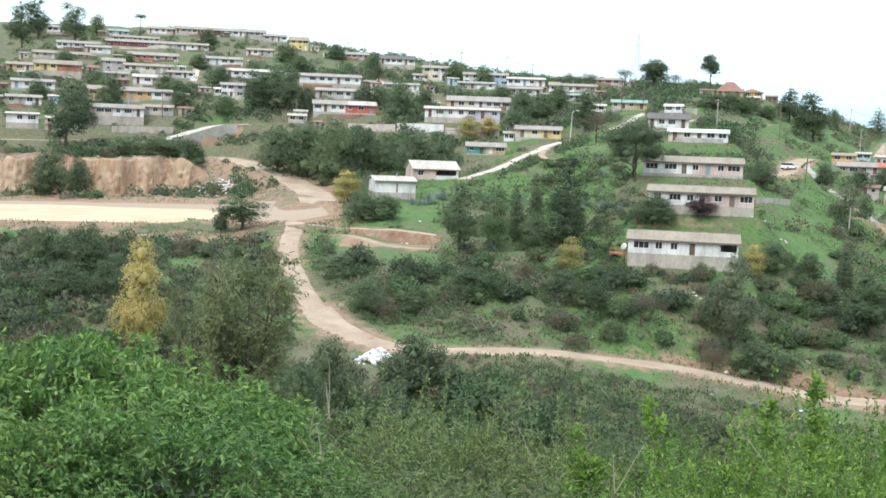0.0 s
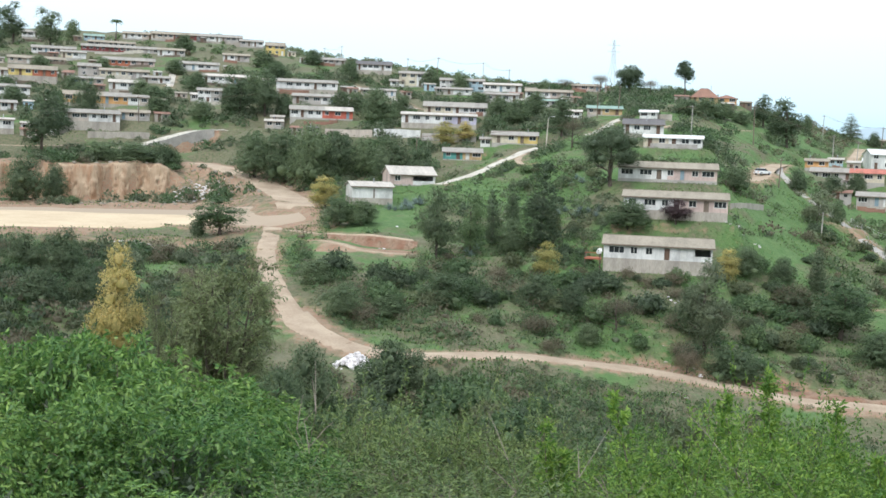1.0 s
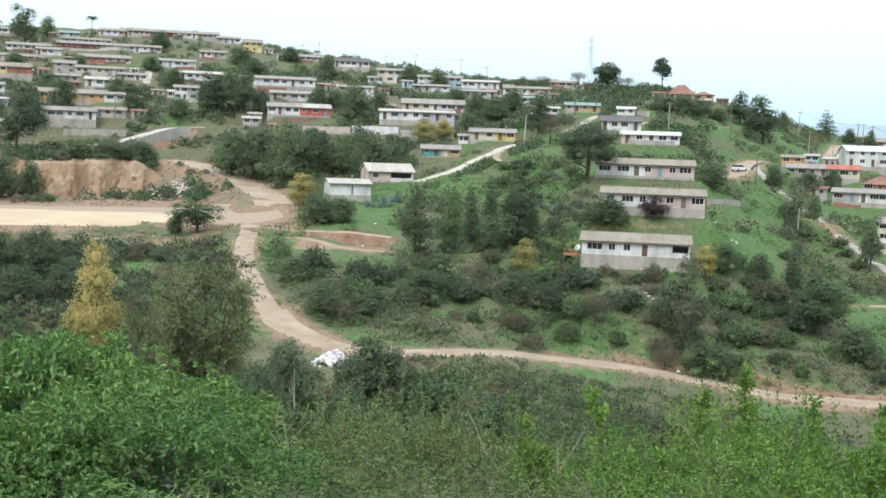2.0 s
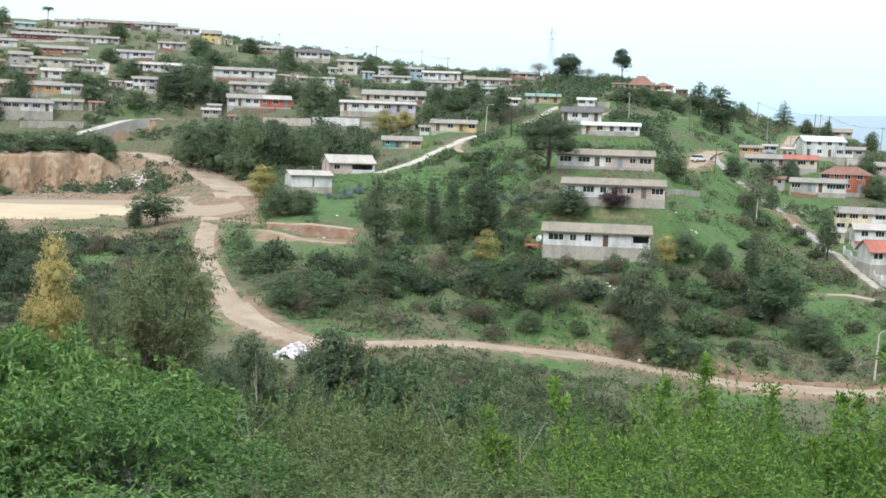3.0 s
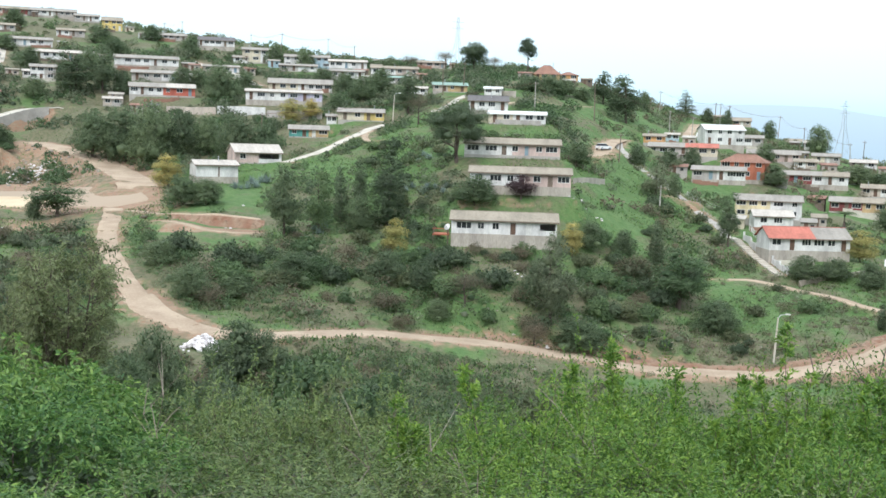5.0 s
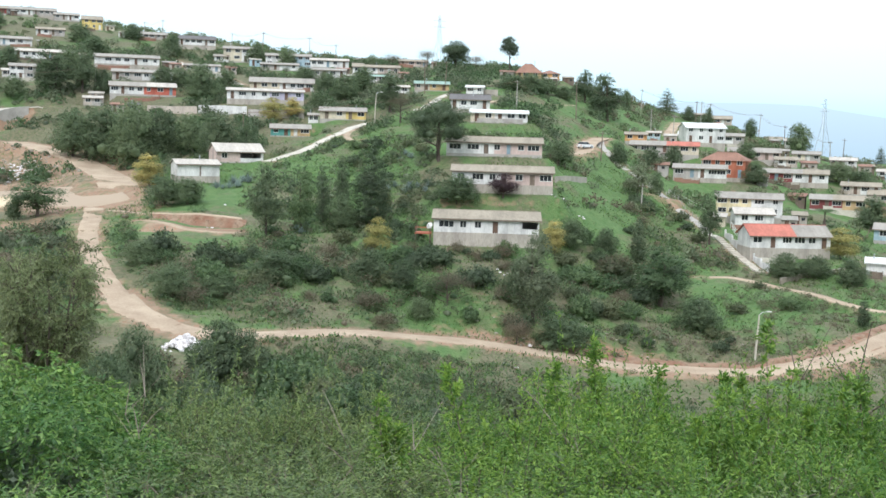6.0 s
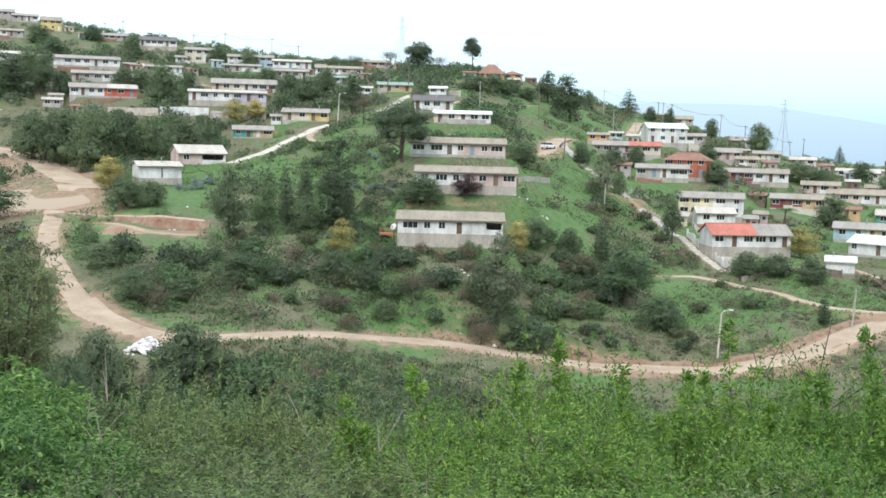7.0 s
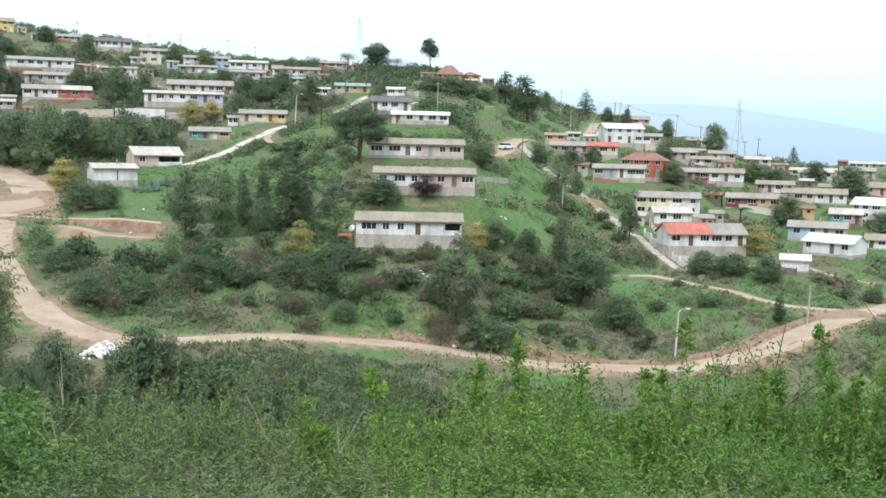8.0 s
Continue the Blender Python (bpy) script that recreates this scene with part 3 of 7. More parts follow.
def ground(x, y):
    """The finished ground: height, how bare and how far from ways."""
    x, y = np.atleast_1d(np.asarray(x, float)), np.atleast_1d(np.asarray(y, float))
    z = land(x, y)
    bare = np.zeros_like(z)
    gap = np.full_like(z, 99.0)
    for px, py, length, *_r in PLOTS:
        near = np.hypot(x - px, y - py) < length + 12
        if near.any():
            az = math.atan2(px, py)
            u = (x[near] - px) * math.cos(az) - (y[near] - py) * math.sin(az)
            v = (x[near] - px) * math.sin(az) + (y[near] - py) * math.cos(az) - DEPTH / 2
            d = np.maximum(np.abs(u) - length / 2 - 0.8, np.abs(v) - DEPTH / 2 - 0.8)
            w = 1 - smooth(d / 3.5)
            z[near] += (LEVELS[(px, py)] - z[near]) * w
            gap[near] = np.minimum(gap[near], d)
    for s, sz, width in LINES:
        lo, hi = s.min(0) - 12, s.max(0) + 12
        near = (x > lo[0]) & (x < hi[0]) & (y > lo[1]) & (y < hi[1])
        if near.any():
            d, k = nearest(x[near], y[near], s)
            w = 1 - smooth((d - width * 0.62) / (1.5 + width * 0.5))
            z[near] += (sz[k] - z[near]) * w
            bare[near] = np.maximum(bare[near], (0.62 if width > 4 else 0.46) * (1 - smooth((d - width * 0.5) / 4.5)))
            gap[near] = np.minimum(gap[near], d - width / 2)
    # the slope between the bench path and the lower path is dug away
    near = (x > -21) & (x < -3) & (y > 180) & (y < 201)
    if near.any():
        xn, yn = x[near], y[near]
        (tl, _tz, _u), (ll, lz, _v) = LINES[BENCH], LINES[LOW_BENCH]
        ty, ly = np.interp(xn, tl[:, 0], tl[:, 1]) - 1.7, np.interp(xn, ll[:, 0], ll[:, 1]) + 0.8
        w = smooth((yn - ly) / 0.8) * (1 - smooth((yn - ty) / 0.6)) * smooth((xn + 20.6) / 2) * smooth((-3.1 - xn) / 1.5)
        z[near] += (np.interp(xn, ll[:, 0], lz) + 0.05 * (yn - ly) - z[near]) * w
    # the ground below the ramp's retaining wall is dug away
    s, sz, _w = LINES[RAMP]
    near = np.hypot(x + 68, y - 311) < 24
    if near.any():
        d, k = nearest(x[near], y[near], s)
        t = unit(np.gradient(s, axis=0))
        side = (x[near] - s[k, 0]) * t[k, 1] - (y[near] - s[k, 1]) * t[k, 0]
        grow = smooth((s[k, 1] - 303) / 9) * smooth((-61.5 - s[k, 0]) / 3)
        z[near] -= 3.3 * grow * smooth((side - 2.3) / 0.6) * (1 - smooth((side - 5) / 9))
        bare[near] = np.maximum(bare[near], 0.6 * grow * smooth((side - 2) / 1) * (1 - smooth((side - 9) / 6)))
    s, width = TERRACE_LINE
    near = (y > 180) & (y < 275) & (x > -135) & (x < -15)
    if near.any():
        d, k = nearest(x[near], y[near], s)
        inside = 1 - smooth((d - width[k] / 2 + 1.0) / 1.5)
        z[near] -= waves(x[near], y[near]) * (1 - smooth((d - width[k] / 2) / 6)) + 0.4 * inside
        bare[near] = np.maximum(bare[near], 0.6 * (1 - smooth((d - width[k] / 2 - 4) / 8)))
    return z, bare, gap


def height(x, y):
    return float(ground(x, y)[0][0])
# ---- builders ----
def mesh_object(name, verts, faces, mats, parent=None, smooth_faces=False, mat_index=None, normals=None):
    me = bpy.data.meshes.new(name)
    me.from_pydata(np.asarray(verts).tolist(), [], faces if isinstance(faces, list) else faces.tolist())
    for m in mats if isinstance(mats, (list, tuple)) else [mats]:
        me.materials.append(m)
    if mat_index is not None:
        me.polygons.foreach_set("material_index", mat_index)
    if smooth_faces or normals is not None:
        me.polygons.foreach_set("use_smooth", [True] * len(me.polygons))
    me.update()
    if normals is not None:
        me.normals_split_custom_set_from_vertices(np.asarray(normals).tolist())
    ob = new(name, me)
    ob.parent = parent
    return ob


def part(name, bm, mat, parent, label=""):
    """Links a bmesh as one mesh object under a thing or a part."""
    me = bpy.data.meshes.new(name)
    bm.normal_update()
    bm.to_mesh(me)
    bm.free()
    me.materials.append(mat)
    ob = new(name, me)
    ob.parent = parent
    if label:
        ob["label"] = label
    return ob


def box(bm, x0, x1, y0, y1, z0, z1, m=None):
    v = [bm.verts.new(p) for p in ((x0, y0, z0), (x1, y0, z0), (x1, y1, z0), (x0, y1, z0), (x0, y0, z1), (x1, y0, z1), (x1, y1, z1), (x0, y1, z1))]
    for f in ((3, 2, 1, 0), (4, 5, 6, 7), (0, 1, 5, 4), (1, 2, 6, 5), (2, 3, 7, 6), (3, 0, 4, 7)):
        bm.faces.new([v[i] for i in f])
    if m is not None:
        bmesh.ops.transform(bm, matrix=m, verts=v)
    return v


def tube(bm, points, radii, sides=6):
    """A tapered limb along points."""
    rings = []
    for i, p in enumerate(points):
        a = Vector(points[max(i - 1, 0)])
        b = Vector(points[min(i + 1, len(points) - 1)])
        q = (b - a).to_track_quat("Z", "Y")
        rings.append([bm.verts.new(Vector(p) + q @ Vector((math.cos(k * 6.2832 / sides) * radii[i], math.sin(k * 6.2832 / sides) * radii[i], 0))) for k in range(sides)])
    for r, s in zip(rings, rings[1:]):
        for k in range(sides):
            bm.faces.new((r[k], r[(k + 1) % sides], s[(k + 1) % sides], s[k]))
    bm.faces.new(rings[-1])
    bm.faces.new(rings[0][::-1])


def thing(name, m, label, category, group="", kind=""):
    ob = new(name)
    ob.matrix_world = m
    return tagged(ob, label, category, group, kind)


# ---- the ground: one sheet to the horizon, finest where the slopes face the knoll ----
def build_ground():
    az = np.concatenate([np.linspace(-180, -40, 36, endpoint=False), np.linspace(-40, -26, 14, endpoint=False), np.arange(-26, 38, 0.25), np.linspace(38, 60, 14, endpoint=False), np.linspace(60, 180, 32)])
    az = az[:-1]
    rad = np.concatenate([np.linspace(0.6, 12, 14, endpoint=False), np.linspace(12, 110, 40, endpoint=False), np.arange(110, 330, 1.0), np.arange(330, 480, 2.2), np.arange(480, 640, 5), np.geomspace(640, 4700, 26)])
    A, R = np.meshgrid(np.radians(az), rad)
    x, y = (R * np.sin(A)).ravel(), (R * np.cos(A)).ravel()
    z, bare, gap = ground(x, y)
    n, k = len(az), len(rad)
    i = np.arange(k - 1)[:, None] * n
    j = np.arange(n)[None, :]
    j2 = (j + 1) % n
    faces = np.stack([i + j, i + n + j, i + n + j2, i + j2], -1).reshape(-1, 4)
    verts = np.vstack([np.stack([x, y, z], 1), [[0, 0, float(ground(0, 0)[0][0])]]])
    faces = faces.tolist() + [[len(x), q, (q + 1) % n] for q in range(n)]
    ob = mesh_object("ground", verts, faces, HILLSIDE, smooth_faces=True)
    # bare earth on steep cuts, green on the damp flats
    zz = z.reshape(k, n)
    slope = np.abs(np.gradient(zz, axis=0) / np.gradient(rad)[:, None]).ravel()
    r = np.hypot(x, y)
    cut = smooth((slope - 0.6) / 0.4) * 0.38
    bearing = np.degrees(np.arctan2(x, y))
    worn = 0.34 * smooth((172 - r) / 12) * smooth((r - 143) / 3) * smooth((bearing - 6) / 6)
    rubble = 0.55 * smooth((r - 250) / 8) * smooth((302 - r) / 10) * smooth((bearing + 24) / 3) * smooth((-5 - bearing) / 3)
    bank = 0.8 * np.exp(-((r - 187.3) / 2.0) ** 2) * smooth((bearing + 7) / 1.5) * smooth((-0.5 - bearing) / 1.5)
    hollow = 0.6 * np.exp(-((r - 200) / 8) ** 2) * smooth((-9 - bearing) / 2)
    patch = np.sin(x / 9.0 + 2 * np.sin(y / 13.0)) * np.sin(y / 11.0 + 1.4 * np.sin(x / 7.0))
    bare = np.clip(bare + cut + worn + rubble + bank + hollow + 0.16 * patch * (r > 150) * (r < 260), 0, 1)
    small = np.sin(x / 3.7 + 1.5 * np.sin(y / 5.1)) * np.sin(y / 4.3 + np.sin(x / 2.9))
    green = 0.30 + 0.24 * patch + 0.14 * small + 0.12 * smooth((bearing - 13) / 4) * smooth((r - 165) / 30)
    green = green + 0.24 * (r > 137) * (r < 200) + 0.14 * (r >= 200) + 0.1 * (r > 225) * (bearing > 6) - 0.12 * (r > 262) * (bearing < 8)
    spur = np.exp(-((r - 235) / 22) ** 2) * smooth((bearing + 7) / 2) * smooth((8 - bearing) / 3)
    meadow = np.exp(-((r - 226) / 26) ** 2) * smooth((bearing - 12.5) / 2) * smooth((19 - bearing) / 2)
    green = np.clip(green + 0.45 * spur + 0.4 * meadow, 0, 1)
    for name, v in (("green", green), ("bare", bare)):
        a = ob.data.attributes.new(name, "FLOAT", "POINT")
        a.data.foreach_set("value", np.append(v, 0).astype(np.float32))
    return tagged(ob, "grassy valley hillside with dry earth and bare red soil", "ground", kind="structure")


build_ground()


def build_way(name, label, width, mat, line, rng):
    s, sz, _w = line
    t = np.gradient(s, axis=0)
    t /= np.linalg.norm(t, axis=1)[:, None]
    nrm = np.stack([t[:, 1], -t[:, 0]], 1)
    cuts = np.array([-0.5, -0.42, -0.25, 0, 0.25, 0.42, 0.5])
    rise = np.array([-0.12, 0.06, 0.03, 0.09, 0.03, 0.06, -0.12]) + 0.03
    verts = []
    wob = np.cumsum(rng.normal(0, 0.05, (len(s), 2)), 0)
    wob = np.clip((wob - wob.mean(0)) * 0.6, -0.5, 0.5) + rng.normal(0, 0.05, (len(s), 2))
    for k in range(len(s)):
        for c, h in zip(cuts, rise - (0.3 if k in (0, len(s) - 1) else 0)):
            e = wob[k, 0] if c < 0 else wob[k, 1]
            p = s[k] + nrm[k] * (c * width * (1 + 0.25 * float(np.clip(e, -0.6, 0.6)) * (abs(c) > 0.4)))
            verts.append((p[0], p[1], sz[k] + h + rng.normal(0, 0.008)))
    n = len(cuts)
    faces = [(k * n + i, k * n + i + 1, k * n + n + i + 1, k * n + n + i) for k in range(len(s) - 1) for i in range(n - 1)]
    ob = mesh_object(name, verts, faces, mat, smooth_faces=True)
    return tagged(ob, label, "road" if width > 4 else "path", kind="structure")


_rng = np.random.default_rng(4)
for (_n, _l, _w, _m, _p), _line in zip(WAYS, LINES):
    build_way(_n, _l, _w, _m, _line, _rng)


def noise_line(p, q, size):
    return noise.noise(Vector((p / size, q / size, size)))


def cut_bank(label, mat, a0, a1, r0, depth, rough, step, rows=14, lift=0.0, ragged=1.0):
    """A cut face of earth with gullies and ribs, from its foot up over its rim."""
    az = np.radians(np.arange(a0, a1, step))
    s = np.linspace(0, 1, rows)
    verts = []
    for i, a in enumerate(az):
        x0 = r0 * math.sin(a)
        rim = r0 + ragged * (1.6 * math.sin(x0 / 3.1) + 1.0 * math.sin(x0 / 1.15 + 1))
        lo = height((rim - 0.8) * math.sin(a), (rim - 0.8) * math.cos(a)) - 0.25
        hi = height((rim + depth + 0.6) * math.sin(a), (rim + depth + 0.6) * math.cos(a)) + 0.05 + lift
        fade = min(1, i / 8, (len(az) - 1 - i) / 8)
        for k, t in enumerate(s):
            z = lo + (hi - lo) * t ** 0.9
            gully = abs(noise_line(x0, z * 0.25, 2.3)) * 1.3 + noise_line(x0, z * 0.8, 0.9) * 0.45 + noise_line(x0, z * 2.0, 0.4) * 0.18
            r = rim - 0.55 * fade + depth * (t ** 1.5) + rough * gully * math.sin(3.1416 * min(1, t + 0.12))
            if k == rows - 1:
                r, z = rim + depth + 0.9, hi - 0.2
            verts.append((r * math.sin(a), r * math.cos(a), z - 0.9 * (1 - fade)))
    n = rows
    faces = [(i * n + k, (i + 1) * n + k, (i + 1) * n + k + 1, i * n + k + 1) for i in range(len(az) - 1) for k in range(n - 1)]
    tagged(mesh_object("earth_bank", verts, faces, mat, smooth_faces=True), label, "bank", kind="structure")


cut_bank("tall eroded bank of tan and rusty earth behind the terrace", CUT_EARTH, -24.4, -12.9, 285, 2.2, 1.5, 0.055, 20)


def bench_bank():
    """The red cut face under the bench path."""
    line, level, _w = LINES[BENCH]
    xs = np.arange(-20.2, -3.6, 0.14)
    verts = []
    for i, x in enumerate(xs):
        y0, z1 = np.interp(x, line[:, 0], line[:, 1]), np.interp(x, line[:, 0], level)
        z0 = height(x, y0 - 3.2) - 0.15
        for k, t in enumerate(np.linspace(0, 1, 12)):
            rib = 0.5 * noise_line(x, t * 1.5, 1.1) + 0.25 * noise_line(x, t * 4, 0.45)
            y = y0 - 2.9 + 1.9 * t + rib * math.sin(3.14 * t)
            verts.append((x, y, z0 + (z1 + 0.08 - z0) * t ** 0.8) if k < 11 else (x, y0 - 0.75, z1 - 0.1))
    faces = [(i * 12 + k, (i + 1) * 12 + k, (i + 1) * 12 + k + 1, i * 12 + k + 1) for i in range(len(xs) - 1) for k in range(11)]
    tagged(mesh_object("earth_bank", verts, faces, RED_EARTH, smooth_faces=True), "low dark red cut bank below the bench path", "bank", kind="structure")


bench_bank()


def road_bank(label, line, first, last, side, width, high, seed):
    """A low ragged bank of bare earth along one side of a road."""
    pts, pz, _w = line
    t = unit(np.gradient(pts, axis=0))
    nrm = np.stack([t[:, 1], -t[:, 0]], 1) * side
    ks = np.arange(int(len(pts) * first), int(len(pts) * last) - 1, 0.4)
    verts = []
    for i, k in enumerate(ks):
        j, f = int(k), k - int(k)
        p, d, z = pts[j] * (1 - f) + pts[j + 1] * f, nrm[j], pz[j] * (1 - f) + pz[j + 1] * f
        up = high * (0.25 + 0.9 * abs(noise_line(k, seed, 7.0)) + 0.5 * abs(noise_line(k, seed + 5, 2.2))) * min(1, i / 10, (len(ks) - 1 - i) / 10)
        for u, v in ((0.5, -0.25), (0.56, 0.1), (0.6, 0.5), (0.66, 0.95), (0.74, 1.0), (0.9, 0.5)):
            e = width * u + 0.3 * noise_line(k, u * 9 + seed, 1.6)
            x, y = p[0] + d[0] * e, p[1] + d[1] * e
            verts.append((x, y, max(z + up * v, height(x, y) + 0.12 * v) if 0 < v and up > 0.08 else z - 0.3))
    n = 6
    faces = [(i * n + k, (i + 1) * n + k, (i + 1) * n + k + 1, i * n + k + 1) for i in range(len(ks) - 1) for k in range(n - 1)]
    tagged(mesh_object("earth_bank", verts, faces, RED_EARTH, smooth_faces=True), label, "bank", kind="structure")


road_bank("ragged low earth bank on the uphill side of the valley road", LINES[1], 0.42, 0.80, -1, 4.9, 0.6, 3)


def terrace_material():
    """Pale spread sand that thins out into trodden brown earth, with wheel-worn streaks along it."""
    m = SAND.copy()
    m.name = "terrace_sand"
    N, L = m.node_tree.nodes, m.node_tree.links
    bsdf = N["Principled BSDF"]
    sand = bsdf.inputs["Base Color"].links[0].from_socket
    pos, fit, grain = N.new("ShaderNodeTexCoord"), N.new("ShaderNodeMapping"), N.new("ShaderNodeTexNoise")
    fit.inputs["Scale"].default_value = (0.05, 0.22, 1)
    grain.inputs["Scale"].default_value, grain.inputs["Detail"].default_value = 1.0, 7.0
    L.new(pos.outputs["Object"], fit.inputs[0])
    L.new(fit.outputs[0], grain.inputs["Vector"])
    attr, add, ramp, mix = N.new("ShaderNodeAttribute"), N.new("ShaderNodeMath"), N.new("ShaderNodeMapRange"), N.new("ShaderNodeMix")
    attr.attribute_name = "brown"
    add.operation = "ADD"
    L.new(attr.outputs["Fac"], add.inputs[0])
    L.new(grain.outputs["Fac"], add.inputs[1])
    ramp.inputs[1].default_value, ramp.inputs[2].default_value = 0.72, 1.02
    L.new(add.outputs[0], ramp.inputs[0])
    mix.data_type = "RGBA"
    mix.inputs[7].default_value = (0.40, 0.31, 0.225, 1)
    L.new(ramp.outputs[0], mix.inputs[0])
    L.new(sand, mix.inputs[6])
    L.new(mix.outputs[2], bsdf.inputs["Base Color"])
    return m


def build_terrace():
    """Levelled sandy ground below the village."""
    s, width = TERRACE_LINE
    t = np.gradient(s, axis=0)
    t /= np.linalg.norm(t, axis=1)[:, None]
    nrm = np.stack([-t[:, 1], t[:, 0]], 1)
    cuts = np.linspace(-0.5, 0.5, 25)
    rng = np.random.default_rng(8)
    verts = []
    for k in range(len(s)):
        for i, c in enumerate(cuts):
            p = s[k] + nrm[k] * c * width[k] * (1 + rng.normal(0, 0.015))
            edge = -0.6 if i in (0, len(cuts) - 1) or k in (0, len(s) - 1) else 0.0
            verts.append((p[0], p[1], edge))
    verts = np.array(verts)
    verts[:, 2] += land(verts[:, 0], verts[:, 1]) - waves(verts[:, 0], verts[:, 1]) + rng.normal(0, 0.015, len(verts))
    n = len(cuts)
    faces = [(k * n + i, k * n + i + 1, k * n + n + i + 1, k * n + n + i) for k in range(len(s) - 1) for i in range(n - 1)]
    ob = mesh_object("sandy_terrace", verts, faces, terrace_material(), smooth_faces=True)
    u = np.repeat(np.arange(len(s)) / len(s), n)
    w = np.tile(cuts, len(s))
    brown = np.clip(smooth((u - 0.72) / 0.2) + smooth((w - 0.12 + 0.5 * (u - 0.4)) / 0.3), 0, 1)
    ob.data.attributes.new("brown", "FLOAT", "POINT").data.foreach_set("value", brown.astype(np.float32))
    tagged(ob, "wide levelled terrace of pale yellow sand", "terrace", kind="structure")


build_terrace()
# ---- row houses ----
def front_wall(bm, x0, x1, y0, y1, z0, z1, holes):
    """A wall along x with openings (a, b, low, high) cut right through."""
    xs = sorted({x0, x1, *[v for h in holes for v in h[:2]]})
    zs = sorted({z0, z1, *[v for h in holes for v in h[2:]]})
    for a, b in zip(xs, xs[1:]):
        for c, d in zip(zs, zs[1:]):
            mx, mz = (a + b) / 2, (c + d) / 2
            if not any(h[0] < mx < h[1] and h[2] < mz < h[3] for h in holes):
                box(bm, a, b, y0, y1, c, d)
    bmesh.ops.remove_doubles(bm, verts=bm.verts, dist=0.0005)


def add_window(parent, a, b, low, high, y, rng):
    bm = bmesh.new()
    n = 2 if b - a < 1.6 else 3
    step = (b - a) / n
    panes = [(round(a + step * i + 0.035, 4), round(a + step * (i + 1) - 0.035, 4), round(low + 0.05, 4), round(high - 0.05, 4)) for i in range(n)]
    front_wall(bm, a - 0.04, b + 0.04, y - 0.045, y + 0.05, low - 0.06, high + 0.04, panes)
    frame_ob = part("window", bm, FRAME_WHITE, parent, "white framed window with dark glass")
    bm = bmesh.new()
    box(bm, a + 0.01, b - 0.01, y + 0.06, y + 0.075, low, high)
    part("pane", bm, GLASS, frame_ob)
    if rng.random() < 0.55:
        bm = bmesh.new()
        c = a + (b - a) * rng.uniform(0.3, 0.6)
        box(bm, a + 0.05, c, y + 0.10, y + 0.12, low + 0.02, high - 0.02)
        part("curtain", bm, PLASTER["white"], frame_ob, "pale curtain")


def add_door(parent, a, b, low, high, y, mat):
    bm = bmesh.new()
    box(bm, a, b, y + 0.03, y + 0.07, low, high)
    for k in (0.12, 0.55):
        h = high - low
        box(bm, a + 0.14, b - 0.14, y + 0.015, y + 0.028, low + h * k, low + h * (k + 0.33))
    d = part("door", bm, mat, parent, "plain panelled door")
    bm = bmesh.new()
    box(bm, b - 0.14, b - 0.08, y - 0.03, y + 0.026, low + 1.0, low + 1.1)
    part("handle", bm, STEEL, d)


# openings of the three long houses, as shares of the front: from, to, kind
FRONTS = {
    HILL_ROWS[0][:2]: [(0.05, 0.19, "w"), (0.25, 0.31, "w"), (0.39, 0.45, "w"), (0.56, 0.61, "d"), (0.71, 0.76, "d"), (0.84, 0.985, "o")],
    HILL_ROWS[1][:2]: [(0.05, 0.12, "w"), (0.20, 0.31, "w"), (0.37, 0.43, "w"), (0.49, 0.54, "d"), (0.63, 0.70, "w"), (0.77, 0.82, "d"), (0.87, 0.985, "w")],
    SPUR_HUTS[0][:2]: [(0.52, 0.56, "d")],
    FAR_EAST_ROWS[7][:2]: [],
    SPUR_HUTS[1][:2]: [(0.1, 0.22, "w"), (0.5, 0.95, "o")],
    HILL_ROWS[2][:2]: [(0.03, 0.15, "w"), (0.22, 0.34, "w"), (0.39, 0.44, "d"), (0.5, 0.56, "w"), (0.63, 0.67, "d"), (0.75, 0.81, "w"), (0.85, 0.97, "w")],
}


# houses set askew to the slope, degrees
TURNS = {FAR_EAST_ROWS[0][:2]: 22, FAR_EAST_ROWS[6][:2]: -24, EAST_ROWS[0][:2]: 20, EAST_ROWS[6][:2]: -12, FAR_EAST_ROWS[3][:2]: -18, SPUR_HUTS[0][:2]: 12, SPUR_HUTS[1][:2]: 16, EAST_ROWS[11][:2]: 10}


# roofs sheeted in two colours: where the second begins, as a share of the length, and its colour
SECOND_ROOF = {FAR_EAST_ROWS[0][:2]: (0.55, "grey"), EAST_ROWS[5][:2]: (0.52, "red"), EAST_ROWS[9][:2]: (0.6, "brown"), FAR_EAST_ROWS[1][:2]: (0.35, "brown"), WEST_ROWS[1][:2]: (0.6, "grey"), MID_ROWS[2][:2]: (0.55, "pale")}


